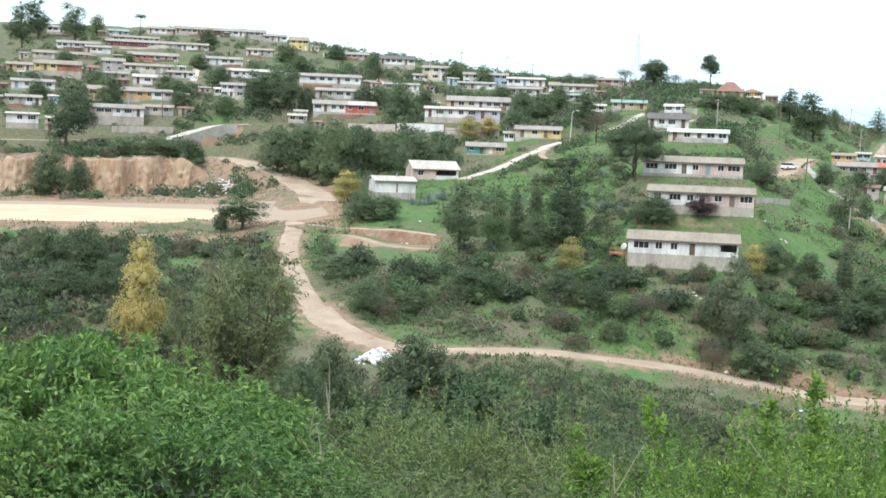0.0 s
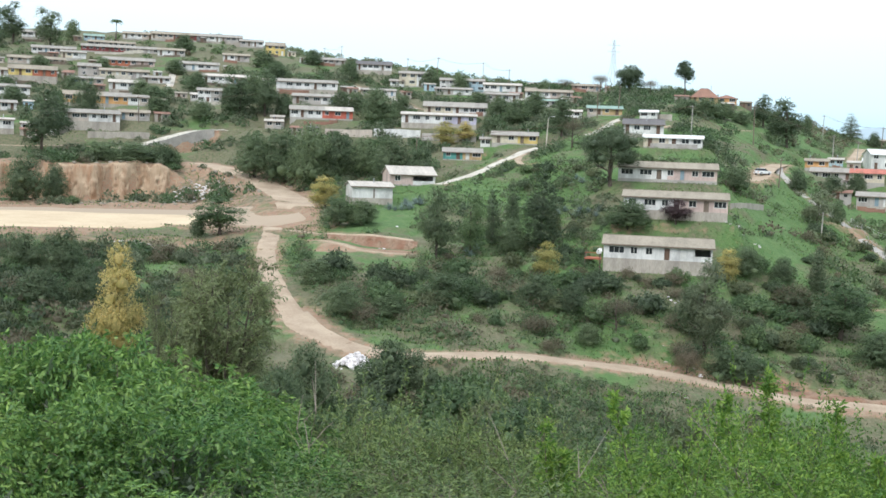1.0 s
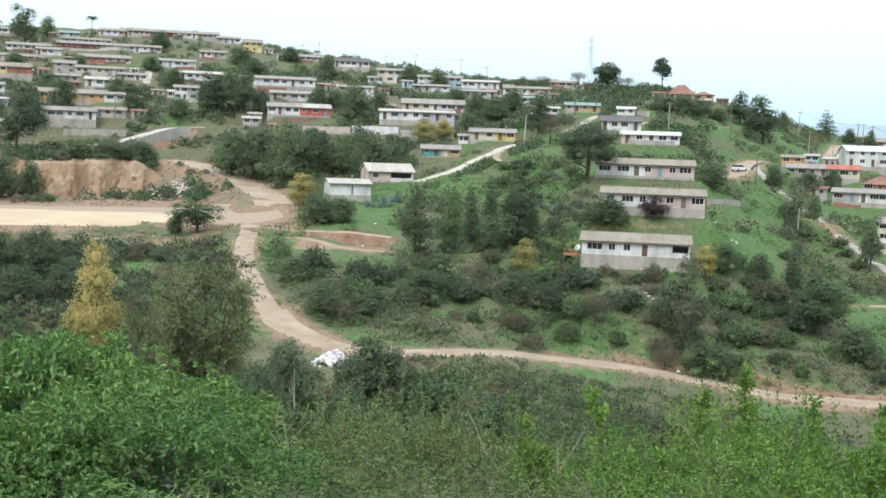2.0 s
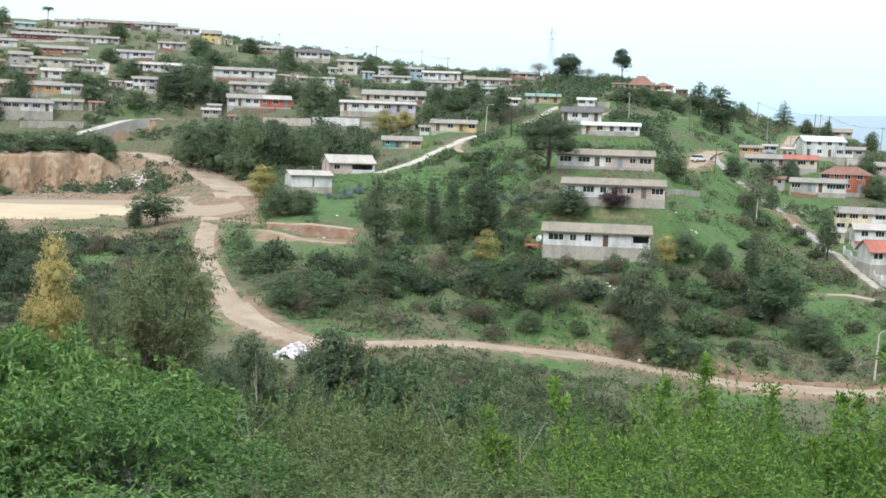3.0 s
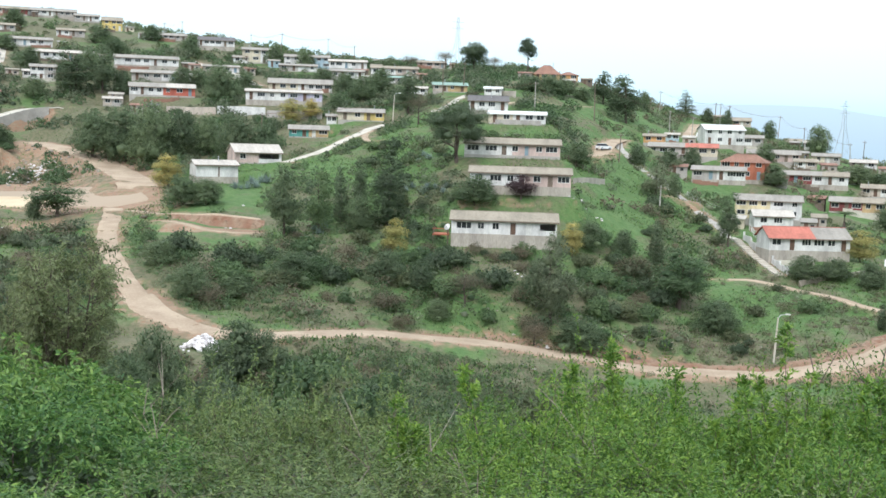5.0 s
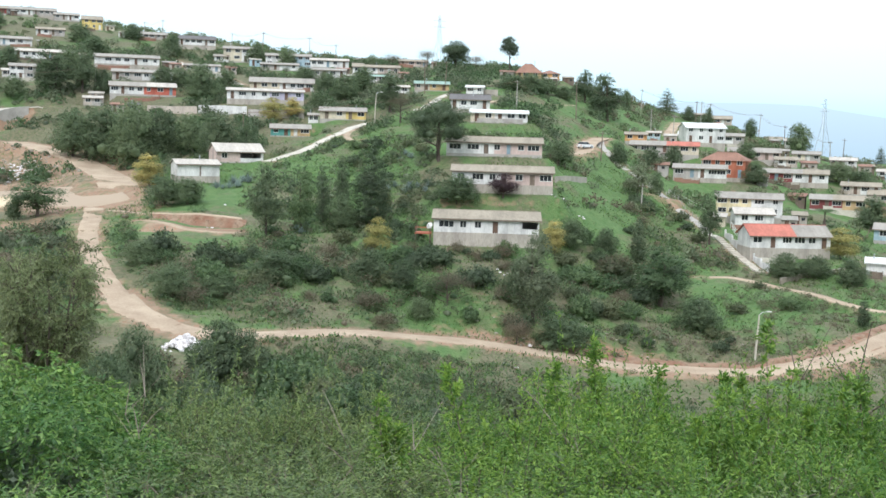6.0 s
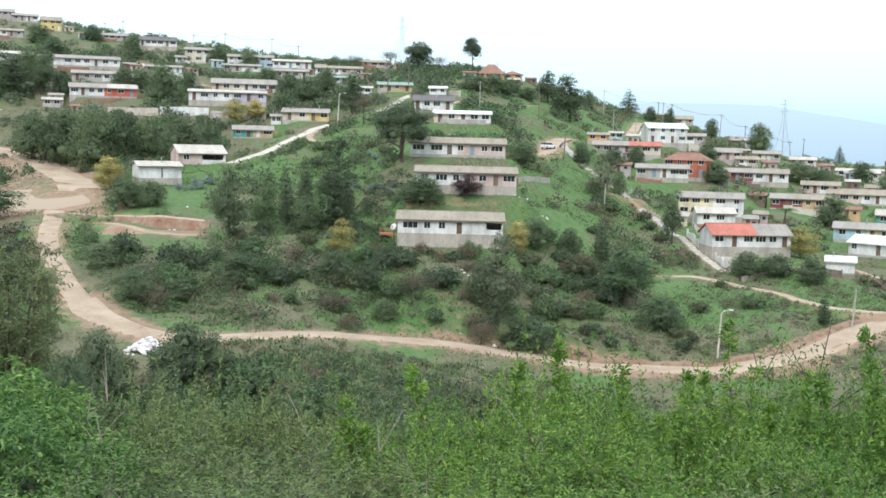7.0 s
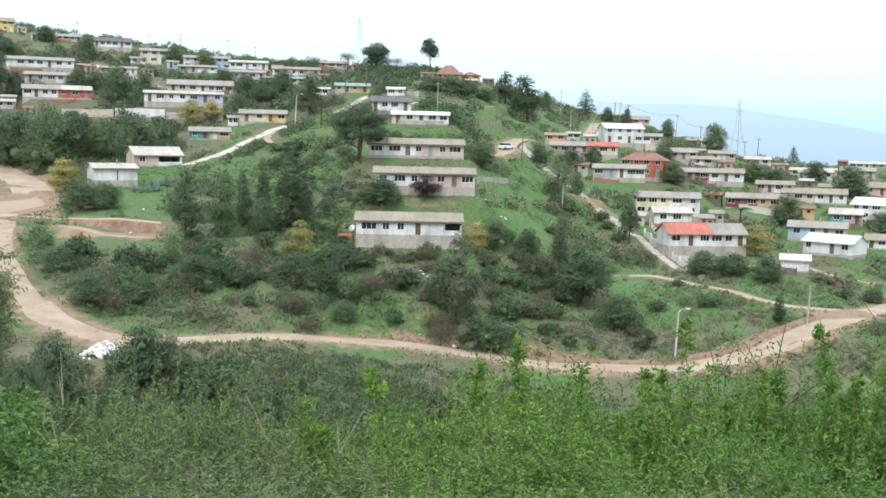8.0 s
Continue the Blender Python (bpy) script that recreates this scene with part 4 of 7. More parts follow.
def row_house(x, y, length, high, rise, storeys, wall_a, wall_b, roof, label, group, seed):
    rng = random.Random(seed)
    rise *= 0.76
    az = math.degrees(math.atan2(x, y))
    z = LEVELS[(x, y)]
    turn = TURNS.get((x, y), 0 if (x, y) in FRONTS else rng.uniform(-2.5, 2.5))
    house = thing("row_house", pose(x, y, z, 0, 0, -az + turn), label, "house", group)
    plinth = max(0.25, high - (2.3 if storeys == 1 else 4.4))
    wall_h = high - plinth
    half = length / 2
    t = 0.16
    # openings along the front
    split = half * rng.uniform(-0.15, 0.15)
    floors = [(plinth + 0.0, wall_h)] if storeys == 1 else [(plinth, wall_h / 2), (plinth + wall_h / 2, wall_h / 2)]
    holes, windows, doors = [], [], []
    for fl, (fz, fh) in enumerate(floors):
        for lo, hi in ((-half, split), (split, half)):
            n = max(1, round((hi - lo) / 2.6))
            pitch = (hi - lo) / n
            door_at = rng.randrange(n) if fl == 0 else -1
            for i in range(n):
                c = lo + pitch * (i + 0.5) + rng.uniform(-0.15, 0.15)
                if i == door_at and n > 1:
                    h = (c - 0.44, c + 0.44, fz + 0.03, fz + min(2.02, fh - 0.12))
                    doors.append(h)
                else:
                    w = min(rng.choice((0.5, 0.65, 0.8, 0.95)), pitch / 2 - 0.15)
                    top = fz + min(1.98, fh - 0.16)
                    h = (c - w, c + w, top - min(1.05, fh * 0.5), top)
                    windows.append(h)
                holes.append(tuple(round(v, 3) for v in h))
    if (x, y) in FRONTS:
        holes, windows, doors, split = [], [], [], 0.0
        for a, b, what in FRONTS[(x, y)]:
            a, b, top = -half + a * length, -half + b * length, plinth + 1.85
            h = tuple(round(v, 3) for v in (a, b, plinth + 0.03 if what == "d" else top - 1.05, top))
            if a < split < b:
                split = b + 0.1
            holes.append(h)
            {"w": windows, "d": doors, "o": []}[what].append(h)
    holes_a = [h for h in holes if h[0] < split]
    holes_b = [h for h in holes if h[0] >= split]
    for lo, hi, col, hs in ((-half, split, wall_a, holes_a), (split, half, wall_b, holes_b)):
        bm = bmesh.new()
        front_wall(bm, round(lo, 3), round(hi, 3), 0, t, round(plinth, 3), round(high, 3), hs)
        end = lo if lo < split else hi - t
        box(bm, end, end + t, t, DEPTH - t, plinth, high)
        box(bm, lo, hi, DEPTH - t, DEPTH, plinth, high)
        # gable end
        if roof == "rust" and length < 12:
            part("wall", bm, PLASTER[col], house, col + " painted plaster wall")
            continue
        e0, e1 = end + 0.01, end + t - 0.01
        tri = [(0.05, high), (DEPTH - 0.05, high), (DEPTH / 2, high + rise - 0.06)]
        a = [bm.verts.new((e0, p, q)) for p, q in tri]
        b = [bm.verts.new((e1, p, q)) for p, q in tri]
        bm.faces.new(a[::-1])
        bm.faces.new(b)
        for i in range(3):
            bm.faces.new((a[i], a[(i + 1) % 3], b[(i + 1) % 3], b[i]))
        part("wall", bm, PLASTER[col], house, col.replace("paleyellow", "pale yellow") + " painted plaster wall")
    bm = bmesh.new()
    box(bm, -half - 0.03, half + 0.03, -0.03, DEPTH + 0.03, -2.5, plinth - 0.003)
    part("plinth", bm, PLASTER["block"] if plinth > 0.9 else CONCRETE, house, "bare concrete block base wall")
    # roof: two corrugated slopes with an overhang, ridge and fascia
    over, ends, drop = 0.5, 0.35, 0.5 * rise / (DEPTH / 2)
    hip = half - DEPTH * 0.42 if roof == "rust" and length < 12 else None
    if hip is not None:
        bm = bmesh.new()
        lo, hi, hip = high - drop, high + rise, max(hip, 0.3)
        base = [bm.verts.new(p) for p in ((-half - over, -over, lo), (half + over, -over, lo), (half + over, DEPTH + over, lo), (-half - over, DEPTH + over, lo))]
        a, b = bm.verts.new((-hip, DEPTH / 2, hi)), bm.verts.new((hip, DEPTH / 2, hi))
        for f in ((base[0], base[1], b, a), (base[1], base[2], b), (base[2], base[3], a, b), (base[3], base[0], a), base[::-1]):
            bm.faces.new(f)
        part("roof", bm, ROOFS[roof], house, "brown-red hipped roof")
    n = max(6, int(length / 0.9))
    share, other = SECOND_ROOF.get((x, y), (1.0, roof))
    cut = round(2 * n * share)
    spans = [(0, cut, roof), (cut, 2 * n, other)] if 0 < cut < 2 * n else [(0, 2 * n, roof)]
    for side in (-1, 1) if hip is None else ():
        eave_y = -over if side < 0 else DEPTH + over
        for first, last, tone in spans:
            bm = bmesh.new()
            rows = []
            for i in range(first, last + 1):
                a = -half - ends + (length + 2 * ends) * i / (2 * n)
                s = 0.035 * (i % 2) + rng.uniform(-0.01, 0.01)
                rows.append([bm.verts.new(p) for p in ((a, eave_y, high - drop + s), (a, DEPTH / 2, high + rise + s), (a, DEPTH / 2, high + rise + s + 0.08), (a, eave_y, high - drop + s + 0.08))])
            for p, q in zip(rows, rows[1:]):
                for e in range(4):
                    bm.faces.new((p[e], q[e], q[(e + 1) % 4], p[(e + 1) % 4]))
            bm.faces.new(rows[0])
            bm.faces.new(rows[-1][::-1])
            bmesh.ops.recalc_face_normals(bm, faces=bm.faces)
            r = part("roof", bm, ROOFS[tone], house, tone + " corrugated sheet roof slope")
        bm = bmesh.new()
        fy = -over - 0.04 if side < 0 else DEPTH + over
        box(bm, -half - ends, half + ends, fy, fy + 0.035, high - drop - 0.12, high - drop + 0.06)
        part("fascia", bm, WOOD if roof != "white" else FRAME_WHITE, r)
    bm = bmesh.new()
    ends = ends if hip is None else hip - half
    box(bm, -half - ends, half + ends, DEPTH / 2 - 0.14, DEPTH / 2 + 0.14, high + rise + 0.06, high + rise + 0.13)
    part("ridge_cap", bm, ROOFS[roof], house)
    for h in windows:
        add_window(house, *h, 0.03, rng)
    for h in doors:
        add_door(house, *h, 0.03, rng.choice((DARK_WOOD, DARK_WOOD, DARK_WOOD, FRAME_WHITE, WOOD, WOOD, BLUE_DOOR)))
    if rng.random() < 0.45:
        bm = bmesh.new()
        cx = rng.uniform(-half * 0.7, half * 0.7)
        tube(bm, [(cx, DEPTH * 0.3, high + rise * 0.5), (cx, DEPTH * 0.3, high + rise + 0.7)], [0.09, 0.09], 8)
        tube(bm, [(cx, DEPTH * 0.3, high + rise + 0.7), (cx, DEPTH * 0.3, high + rise + 0.85)], [0.17, 0.03], 8)
        part("flue", bm, STEEL, house, "thin steel stove flue")
    return house


WORDS = {"block": "concrete", "paleyellow": "pale yellow"}
for _g, _rows in (("row houses on the west hill", WEST_ROWS), ("row houses on the middle hill", MID_ROWS), ("row houses on the crest", CREST_ROWS), ("long houses on the near hill", HILL_ROWS),
                  ("huts on the green spur", SPUR_HUTS), ("houses on the east slope", EAST_ROWS), ("houses on the far east slope", FAR_EAST_ROWS),
                  ("small houses on the west hill", INFILL_WEST), ("small houses on the middle hill", INFILL_MID), ("small houses on the east slope", INFILL_EAST)):
    for _i, _row in enumerate(_rows):
        _a, _b = WORDS.get(_row[6], _row[6]), WORDS.get(_row[7], _row[7])
        _c = _a if _a == _b else _a + " and " + _b
        _label = f"{'two-storey' if _row[5] == 2 else 'single-storey'} {_c} plaster house with a {_row[8]} sheet roof"
        row_house(*_row, _label, _g, 100 * len(_g) + _i)
# ---- plants: twigs set with leaves ----
def blades(rng, base, way, length, width):
    """A folded leaf, one quad, at each base along each way."""
    n = len(base)
    side = unit(np.cross(way, rng.normal(size=(n, 3))))
    lift = np.cross(side, way)
    ln = (length * rng.uniform(0.6, 1.25, n))[:, None]
    wd = (width * rng.uniform(0.7, 1.2, n))[:, None]
    mid = base + way * ln * 0.5 + lift * ln * 0.07
    v = np.stack([base, mid + side * wd / 2, base + way * ln, mid - side * wd / 2], 1).reshape(-1, 3)
    f = np.arange(4 * n).reshape(n, 4)
    return v, f


def outward(v, f, out):
    """Turns folded leaves to face out of their clump; their normals, leaning a little that way."""
    q = v.reshape(-1, 4, 3)
    face = unit(np.cross(q[:, 1] - q[:, 0], q[:, 3] - q[:, 0]))
    back = (face * out).sum(1) < 0
    f[back] = f[back][:, ::-1]
    face[back] *= -1
    return np.repeat(unit(out * 0.3 + face * 0.7), 4, 0)


def leaflets(rng, base, way, length, width, out, soft=0.7):
    """Small three-cornered leaves for plants further off. Their normals lean to the outside of the clump, as the light falls on a clump."""
    n = len(base)
    side = unit(np.cross(way, rng.normal(size=(n, 3))))
    ln = (length * rng.uniform(0.6, 1.25, n))[:, None]
    wd = (width * rng.uniform(0.7, 1.2, n))[:, None]
    flip = np.where((np.cross(side, way) * out).sum(1) < 0, -1.0, 1.0)[:, None]
    side = side * flip
    p = base + way * ln * 0.72
    v = np.stack([base, p + side * wd / 2 + way * ln * 0.28, p - side * wd / 2], 1)
    face = unit(np.cross(v[:, 1] - v[:, 0], v[:, 2] - v[:, 0]))
    face *= np.where((face * out).sum(1) < 0, -1.0, 1.0)[:, None]
    swap = (np.cross(v[:, 1] - v[:, 0], v[:, 2] - v[:, 0]) * out).sum(1) < 0
    v[swap] = v[swap][:, ::-1]
    nrm = unit(out * soft + face * (1 - soft))
    return v.reshape(-1, 3), np.arange(3 * n).reshape(n, 3), np.repeat(nrm, 3, 0)


def grow(rng, lobes, twigs, per, twig, droop, up=0.3, low=-0.35, shell=0.55):
    """Twigs that grow out of lobes (x, y, z, rx, ry, rz): the places and ways of their leaves, and the outside of the clump there."""
    lb = np.array(lobes, float)
    weight = (lb[:, 3] * lb[:, 4] * lb[:, 5]) ** 0.67
    pick = rng.choice(len(lb), twigs, p=weight / weight.sum())
    d = unit(rng.normal(size=(twigs * 2, 3)))
    d = d[d[:, 2] > low]
    d = d[np.arange(twigs) % len(d)]
    # clumps: pull the twigs of a lobe towards a few bearings, which leaves gaps
    knots = unit(rng.normal(size=(len(lb) * 9, 3)))
    k = knots[pick * 9 + rng.integers(0, 9, twigs)]
    d = unit(d * 0.62 + k * 0.55)
    reach = rng.uniform(shell, 1.0, twigs)[:, None]
    start = lb[pick, :3] + d * lb[pick, 3:] * reach
    way = unit(d + np.array([0, 0, up]) + rng.normal(0, 0.4, (twigs, 3)))
    ln = twig * rng.uniform(0.5, 1.2, twigs)
    s = np.linspace(0.1, 1.0, per)
    pos = start[:, None] + way[:, None] * (ln[:, None] * s)[..., None]
    pos[..., 2] -= droop * ln[:, None] * s ** 2
    turn = way[:, None] * 0.6 + rng.normal(0, 0.55, (twigs, per, 3))
    turn[..., 2] -= droop * 0.8
    out = unit(d * 0.7 + unit(start - lb[:, :3].mean(0)) * 0.4 + (0, 0, 0.2))
    return pos.reshape(-1, 3), unit(turn.reshape(-1, 3)), np.repeat(out, per, 0), (start, way, ln)


def foliage(rng, lobes, twigs, per, twig, droop, leaf, wide, up=0.3, low=-0.35, shell=0.55):
    """Folded leaves on twigs, for plants near by; their normals lean a little to the outside of the clump."""
    pos, turn, out, info = grow(rng, lobes, twigs, per, twig, droop, up, low, shell)
    v, f = blades(rng, pos, turn, leaf, wide)
    return v, f, (*info, outward(v, f, out))


def canopy(rng, lobes, twigs, per, twig, droop, leaf, wide, up=0.3, low=-0.35, shell=0.55, soft=0.7):
    """Fine leaves on twigs, for plants further off."""
    pos, turn, out, _i = grow(rng, lobes, twigs, per, twig, droop, up, low, shell)
    return leaflets(rng, pos, turn, leaf, wide, out, soft)


def cores(rng, lobes, share, fine=1):
    """Lumpy dense inner foliage that the twigs grow out of."""
    bm = bmesh.new()
    bmesh.ops.create_icosphere(bm, subdivisions=fine, radius=1)
    bv = np.array([v.co[:] for v in bm.verts])
    bf = np.array([[v.index for v in f.verts] for f in bm.faces])
    bm.free()
    vs, fs = [], []
    for i, lb in enumerate(lobes):
        d = bv * (share * rng.uniform(0.75, 1.12, (len(bv), 1)))
        vs.append(d * np.array(lb[3:]) + np.array(lb[:3]))
        fs.append(bf + i * len(bv))
    return np.vstack(vs), np.vstack(fs)


def with_core(rng, v, f, nrm, lobes, share):
    cv, cf = cores(rng, lobes, share)
    out = unit(cv - np.repeat(np.array(lobes)[:, :3], len(cv) // len(lobes), 0))
    return np.vstack([v, cv]), f.tolist() + (cf + len(v)).tolist(), np.vstack([nrm, out])


def limbs(rng, height, lean, forks, radius, start=0.35, spread=0.35, sides=6):
    """A tapered trunk with limbs that run up into the crown."""
    bm = bmesh.new()
    bend = [Vector((lean * t * t * height + rng.normal(0, 0.02) * height * t, rng.normal(0, 0.02) * height * t, height * t)) for t in (0, 0.25, 0.5, 0.75, 0.95)]
    bend[0].z = -0.6
    tube(bm, bend, [radius * 1.3, radius, radius * 0.75, radius * 0.5, radius * 0.12], sides)
    for i in range(forks):
        t = start + (0.85 - start) * i / max(1, forks - 1)
        k = min(int(t * 4), 3)
        p = bend[k].lerp(bend[k + 1], min(1, max(0, t * 4 - k)))
        a = i * 2.4 + rng.uniform(-0.4, 0.4)
        ln = height * spread * rng.uniform(0.7, 1.1) * (1.15 - 0.5 * t)
        out = Vector((math.cos(a), math.sin(a), 0))
        tube(bm, [p, p + out * ln * 0.5 + Vector((0, 0, ln * 0.25)), p + out * ln + Vector((0, 0, ln * 0.6))], [radius * 0.45 * (1.2 - t), radius * 0.3 * (1.2 - t), radius * 0.08], 5)
    return bm


def tree(name, label, category, crown_mat, bark, lobes, trunk, fol, seed):
    """One tree with trunk and crown, standing at the origin."""
    rng = np.random.default_rng(seed)
    ob = thing(name, Matrix(), label, category)
    if trunk:
        part("trunk", limbs(rng, *trunk), bark, ob)
    share = fol.pop("core", 0.5)
    fol["twigs"], fol["leaf"], fol["wide"] = int(fol["twigs"] * 2.1), fol["leaf"] * 0.74, fol["wide"] * 0.84
    v, f, nrm = canopy(rng, lobes, **fol)
    if share:
        v, f, nrm = with_core(rng, v, f, nrm, lobes, share)
    mesh_object("crown", v, f, crown_mat, ob, normals=nrm)
    return ob


def ring_lobes(rng, n, z, r, size):
    return [(math.cos(i * 6.283 / n + rng.uniform(0, 0.9)) * r * rng.uniform(0.6, 1.1), math.sin(i * 6.283 / n + rng.uniform(0, 0.9)) * r * rng.uniform(0.6, 1.1),
             z * rng.uniform(0.85, 1.12), size * rng.uniform(0.75, 1.25), size * rng.uniform(0.75, 1.25), size * rng.uniform(0.7, 1.1)) for i in range(n)]


def fine_tree(rng):
    """Several stems that fan out from one foot, with rising branches, thin twigs and small hanging leaves."""
    ob = thing("willow_tree", Matrix(), "thinly leaved olive-green tree with many rising branches", "tree")
    tw0, tw1, lp, lw = [], [], [], []
    for i in range(10):
        a, lean = i * 2.399, 0.17 * rng.uniform(0.25, 1.25)
        foot = np.array([math.cos(a) * 0.15, math.sin(a) * 0.15, -0.5])
        tall = rng.uniform(8.4, 9.9)
        t = np.linspace(0, 1, 8)
        side = np.array([math.cos(a), math.sin(a), 0])
        stem = foot + side * (lean * tall * (0.35 * t + 0.65 * t ** 1.6))[:, None] + np.array([0, 0, 1]) * (tall * t)[:, None] + np.cumsum(rng.normal(0, 0.07, (8, 3)) * (1, 1, 0), 0)
        bm = bmesh.new()
        tube(bm, [Vector(p) for p in stem], list(0.085 * (1 - t) ** 0.8 + 0.012), 6)
        part("stem", bm, BARK, ob)
        bm = bmesh.new()
        for j in range(26):
            u = rng.uniform(0.2, 0.98)
            k = min(int(u * 7), 6)
            p = stem[k] + (stem[k + 1] - stem[k]) * (u * 7 - k)
            b = rng.uniform(0, 6.283)
            w = unit(np.array([math.cos(b), math.sin(b), rng.uniform(0.5, 1.3)]) + side * 0.5)
            ln = rng.uniform(0.8, 1.9) * (1.25 - 0.8 * u)
            q = p + w * ln + np.array([0, 0, 0.12 * ln])
            tube(bm, [Vector(p), Vector(p + w * ln * 0.5), Vector(q)], [0.022, 0.014, 0.005], 4)
            for _ in range(12):
                c = rng.uniform(0.25, 1.0)
                g = p + w * ln * c
                h = unit(w * 0.6 + rng.normal(0, 0.6, 3) + (0, 0, 0.15))
                m = rng.uniform(0.35, 0.85)
                tw0.append(g), tw1.append(g + h * m - np.array([0, 0, 0.15 * m]))
        tagged(part("branch", bm, BARK, ob), kind="stuff")
    tw0, tw1 = np.array(tw0), np.array(tw1)
    edge = unit(np.cross(tw1 - tw0, rng.normal(size=tw0.shape))) * 0.008
    tv = np.stack([tw0 - edge, tw0 + edge, tw1], 1).reshape(-1, 3)
    tagged(mesh_object("branchwork", tv, np.arange(len(tv)).reshape(-1, 3), TWIG, ob), kind="stuff")
    n = len(tw0)
    c = np.linspace(0.15, 1.0, 13)
    pos = (tw0[:, None] + (tw1 - tw0)[:, None] * c[:, None]).reshape(-1, 3)
    turn = unit(np.repeat(unit(tw1 - tw0), 13, 0) * 0.5 + rng.normal(0, 0.5, (n * 13, 3)) + (0, 0, -0.45))
    out = unit(pos * (1, 1, 0) * 0.35 + (0, 0, 0.9) + rng.normal(0, 0.45, pos.shape))
    v, f, nrm = leaflets(rng, pos, turn, 0.18, 0.055, out, 0.7)
    mesh_object("crown", v, f, LEAF["willow"], ob, normals=nrm)
    return ob


MODELS = {}


def model(kind, k):
    """Prototype of a kind of plant: nominal 10 m high (shrubs 2 m) and its spread."""
    rng = np.random.default_rng(1000 + k * 17 + len(kind) * 7 + sum(map(ord, kind)))
    base, _, shade = kind.partition("_")
    leaf = LEAF.get(shade, LEAF["green"])
    leaf = {"eucalypt_dark": LEAF["gum"], "broadleaf_dark": LEAF["gum"], "broadleaf_green": LEAF["broad"]}.get(kind, leaf)
    word = {"dark": "dark green", "green": "green", "grey": "grey-green"}.get(shade, "green")
    if base == "eucalypt":
        lobes = [(rng.normal(0, 0.75), rng.normal(0, 0.75), z, 1.5 * q, 1.5 * q, 1.15) for z, q in ((2.2, 0.9), (3.4, 1.2), (4.6, 1.2), (5.8, 1.1), (7.0, 0.95), (8.1, 0.75), (9.0, 0.5))]
        lobes += ring_lobes(rng, 5, 4.5, 1.6, 0.9)
        return tree("eucalyptus_tree", f"tall {word} eucalyptus with ragged hanging foliage", "tree", leaf, BARK, lobes, (9.2, 0.02, 7, 0.2, 0.25, 0.22), dict(twigs=720, per=4, twig=0.75, droop=0.55, leaf=0.45, wide=0.19, up=0.25), k + 1), 5.0
    if base == "cypress":
        lobes = [(rng.normal(0, 0.1), rng.normal(0, 0.1), z, 1.15 * q, 1.15 * q, 0.95) for z, q in zip(np.linspace(1, 9.3, 9), (0.95, 1.1, 1.1, 1.0, 0.9, 0.78, 0.62, 0.45, 0.22))]
        return tree("cypress_tree", "slender dark green cypress with upright pointed crown", "tree", LEAF["dark"], BARK, lobes, (9, 0, 0, 0.16), dict(twigs=600, per=4, twig=0.5, droop=-0.3, leaf=0.36, wide=0.14, up=1.0), k + 2), 2.5
    if base == "conifer":
        lobes = [(0, 0, z, q, q, 0.5) for z, q in zip(np.linspace(1, 9.6, 8), (3.1, 3.0, 2.6, 2.2, 1.7, 1.2, 0.7, 0.3))]
        return tree("conifer_tree", "dark green conical conifer with tiered branches", "tree", LEAF["dark"], BARK, lobes, (9.6, 0, 8, 0.2, 0.12, 0.3), dict(twigs=1100, per=4, twig=0.7, droop=0.15, leaf=0.32, wide=0.11, up=0.15), k + 3), 6.0
    if base == "pine":
        lobes = ring_lobes(rng, 7, 7.0, 3.1, 1.6) + ring_lobes(rng, 7, 4.6, 3.5, 1.5) + [(0.2, 0, 8.7, 2.0, 2.0, 1.1), (-0.5, 0.3, 6.8, 2.2, 2.2, 1.2)]
        return tree("pine_tree", "large dark pine with broad layered spreading crown", "tree", LEAF["dark"], BARK, lobes, (8.6, 0.03, 10, 0.36, 0.25, 0.42), dict(twigs=2200, per=4, twig=0.6, droop=0.1, leaf=0.3, wide=0.13, up=0.5), k + 4), 10.0
    if base == "umbrella":
        lobes = ring_lobes(rng, 6, 6.2, 2.7, 2.0) + ring_lobes(rng, 4, 4.2, 2.4, 1.5) + [(0, 0, 8.2, 2.4, 2.4, 1.7), (0.3, 0, 5.8, 2.4, 2.4, 1.8)]
        return tree("pine_tree", "dark rounded pine standing on the skyline", "tree", LEAF["dark"], BARK, lobes, (8.2, 0.02, 7, 0.3, 0.4, 0.36), dict(twigs=1500, per=4, twig=0.6, droop=0.1, leaf=0.5, wide=0.24, up=0.4), k + 5), 9.0
    if base == "mast":
        lobes = ring_lobes(rng, 4, 6.6, 1.2, 1.3) + ring_lobes(rng, 3, 8.3, 1.0, 1.2) + [(0.2, 0, 9.0, 1.2, 1.2, 0.9)]
        return tree("tall_tree", "tall dark tree with a bare trunk and ragged top", "tree", LEAF["dark"], BARK, lobes, (8.8, 0.02, 6, 0.22, 0.55, 0.25), dict(twigs=600, per=4, twig=0.7, droop=0.2, leaf=0.5, wide=0.22, up=0.4), k + 5), 4.4
    if base == "mimosa":
        lobes = ring_lobes(rng, 5, 3.4, 1.6, 1.5) + ring_lobes(rng, 4, 6.0, 1.3, 1.4) + [(0, 0, 8.4, 1.2, 1.2, 1.2), (0.3, 0.2, 1.8, 1.6, 1.6, 1.0)]
        return tree("mimosa_tree", "mimosa tree covered in dull yellow blossom", "tree", LEAF["yellow"], BARK, lobes, (8.5, 0.03, 7, 0.18, 0.2, 0.3), dict(twigs=1100, per=4, twig=0.7, droop=0.45, leaf=0.36, wide=0.19, up=0.3), k + 6), 6.0
    if base == "willow":
        return fine_tree(rng), 5.0
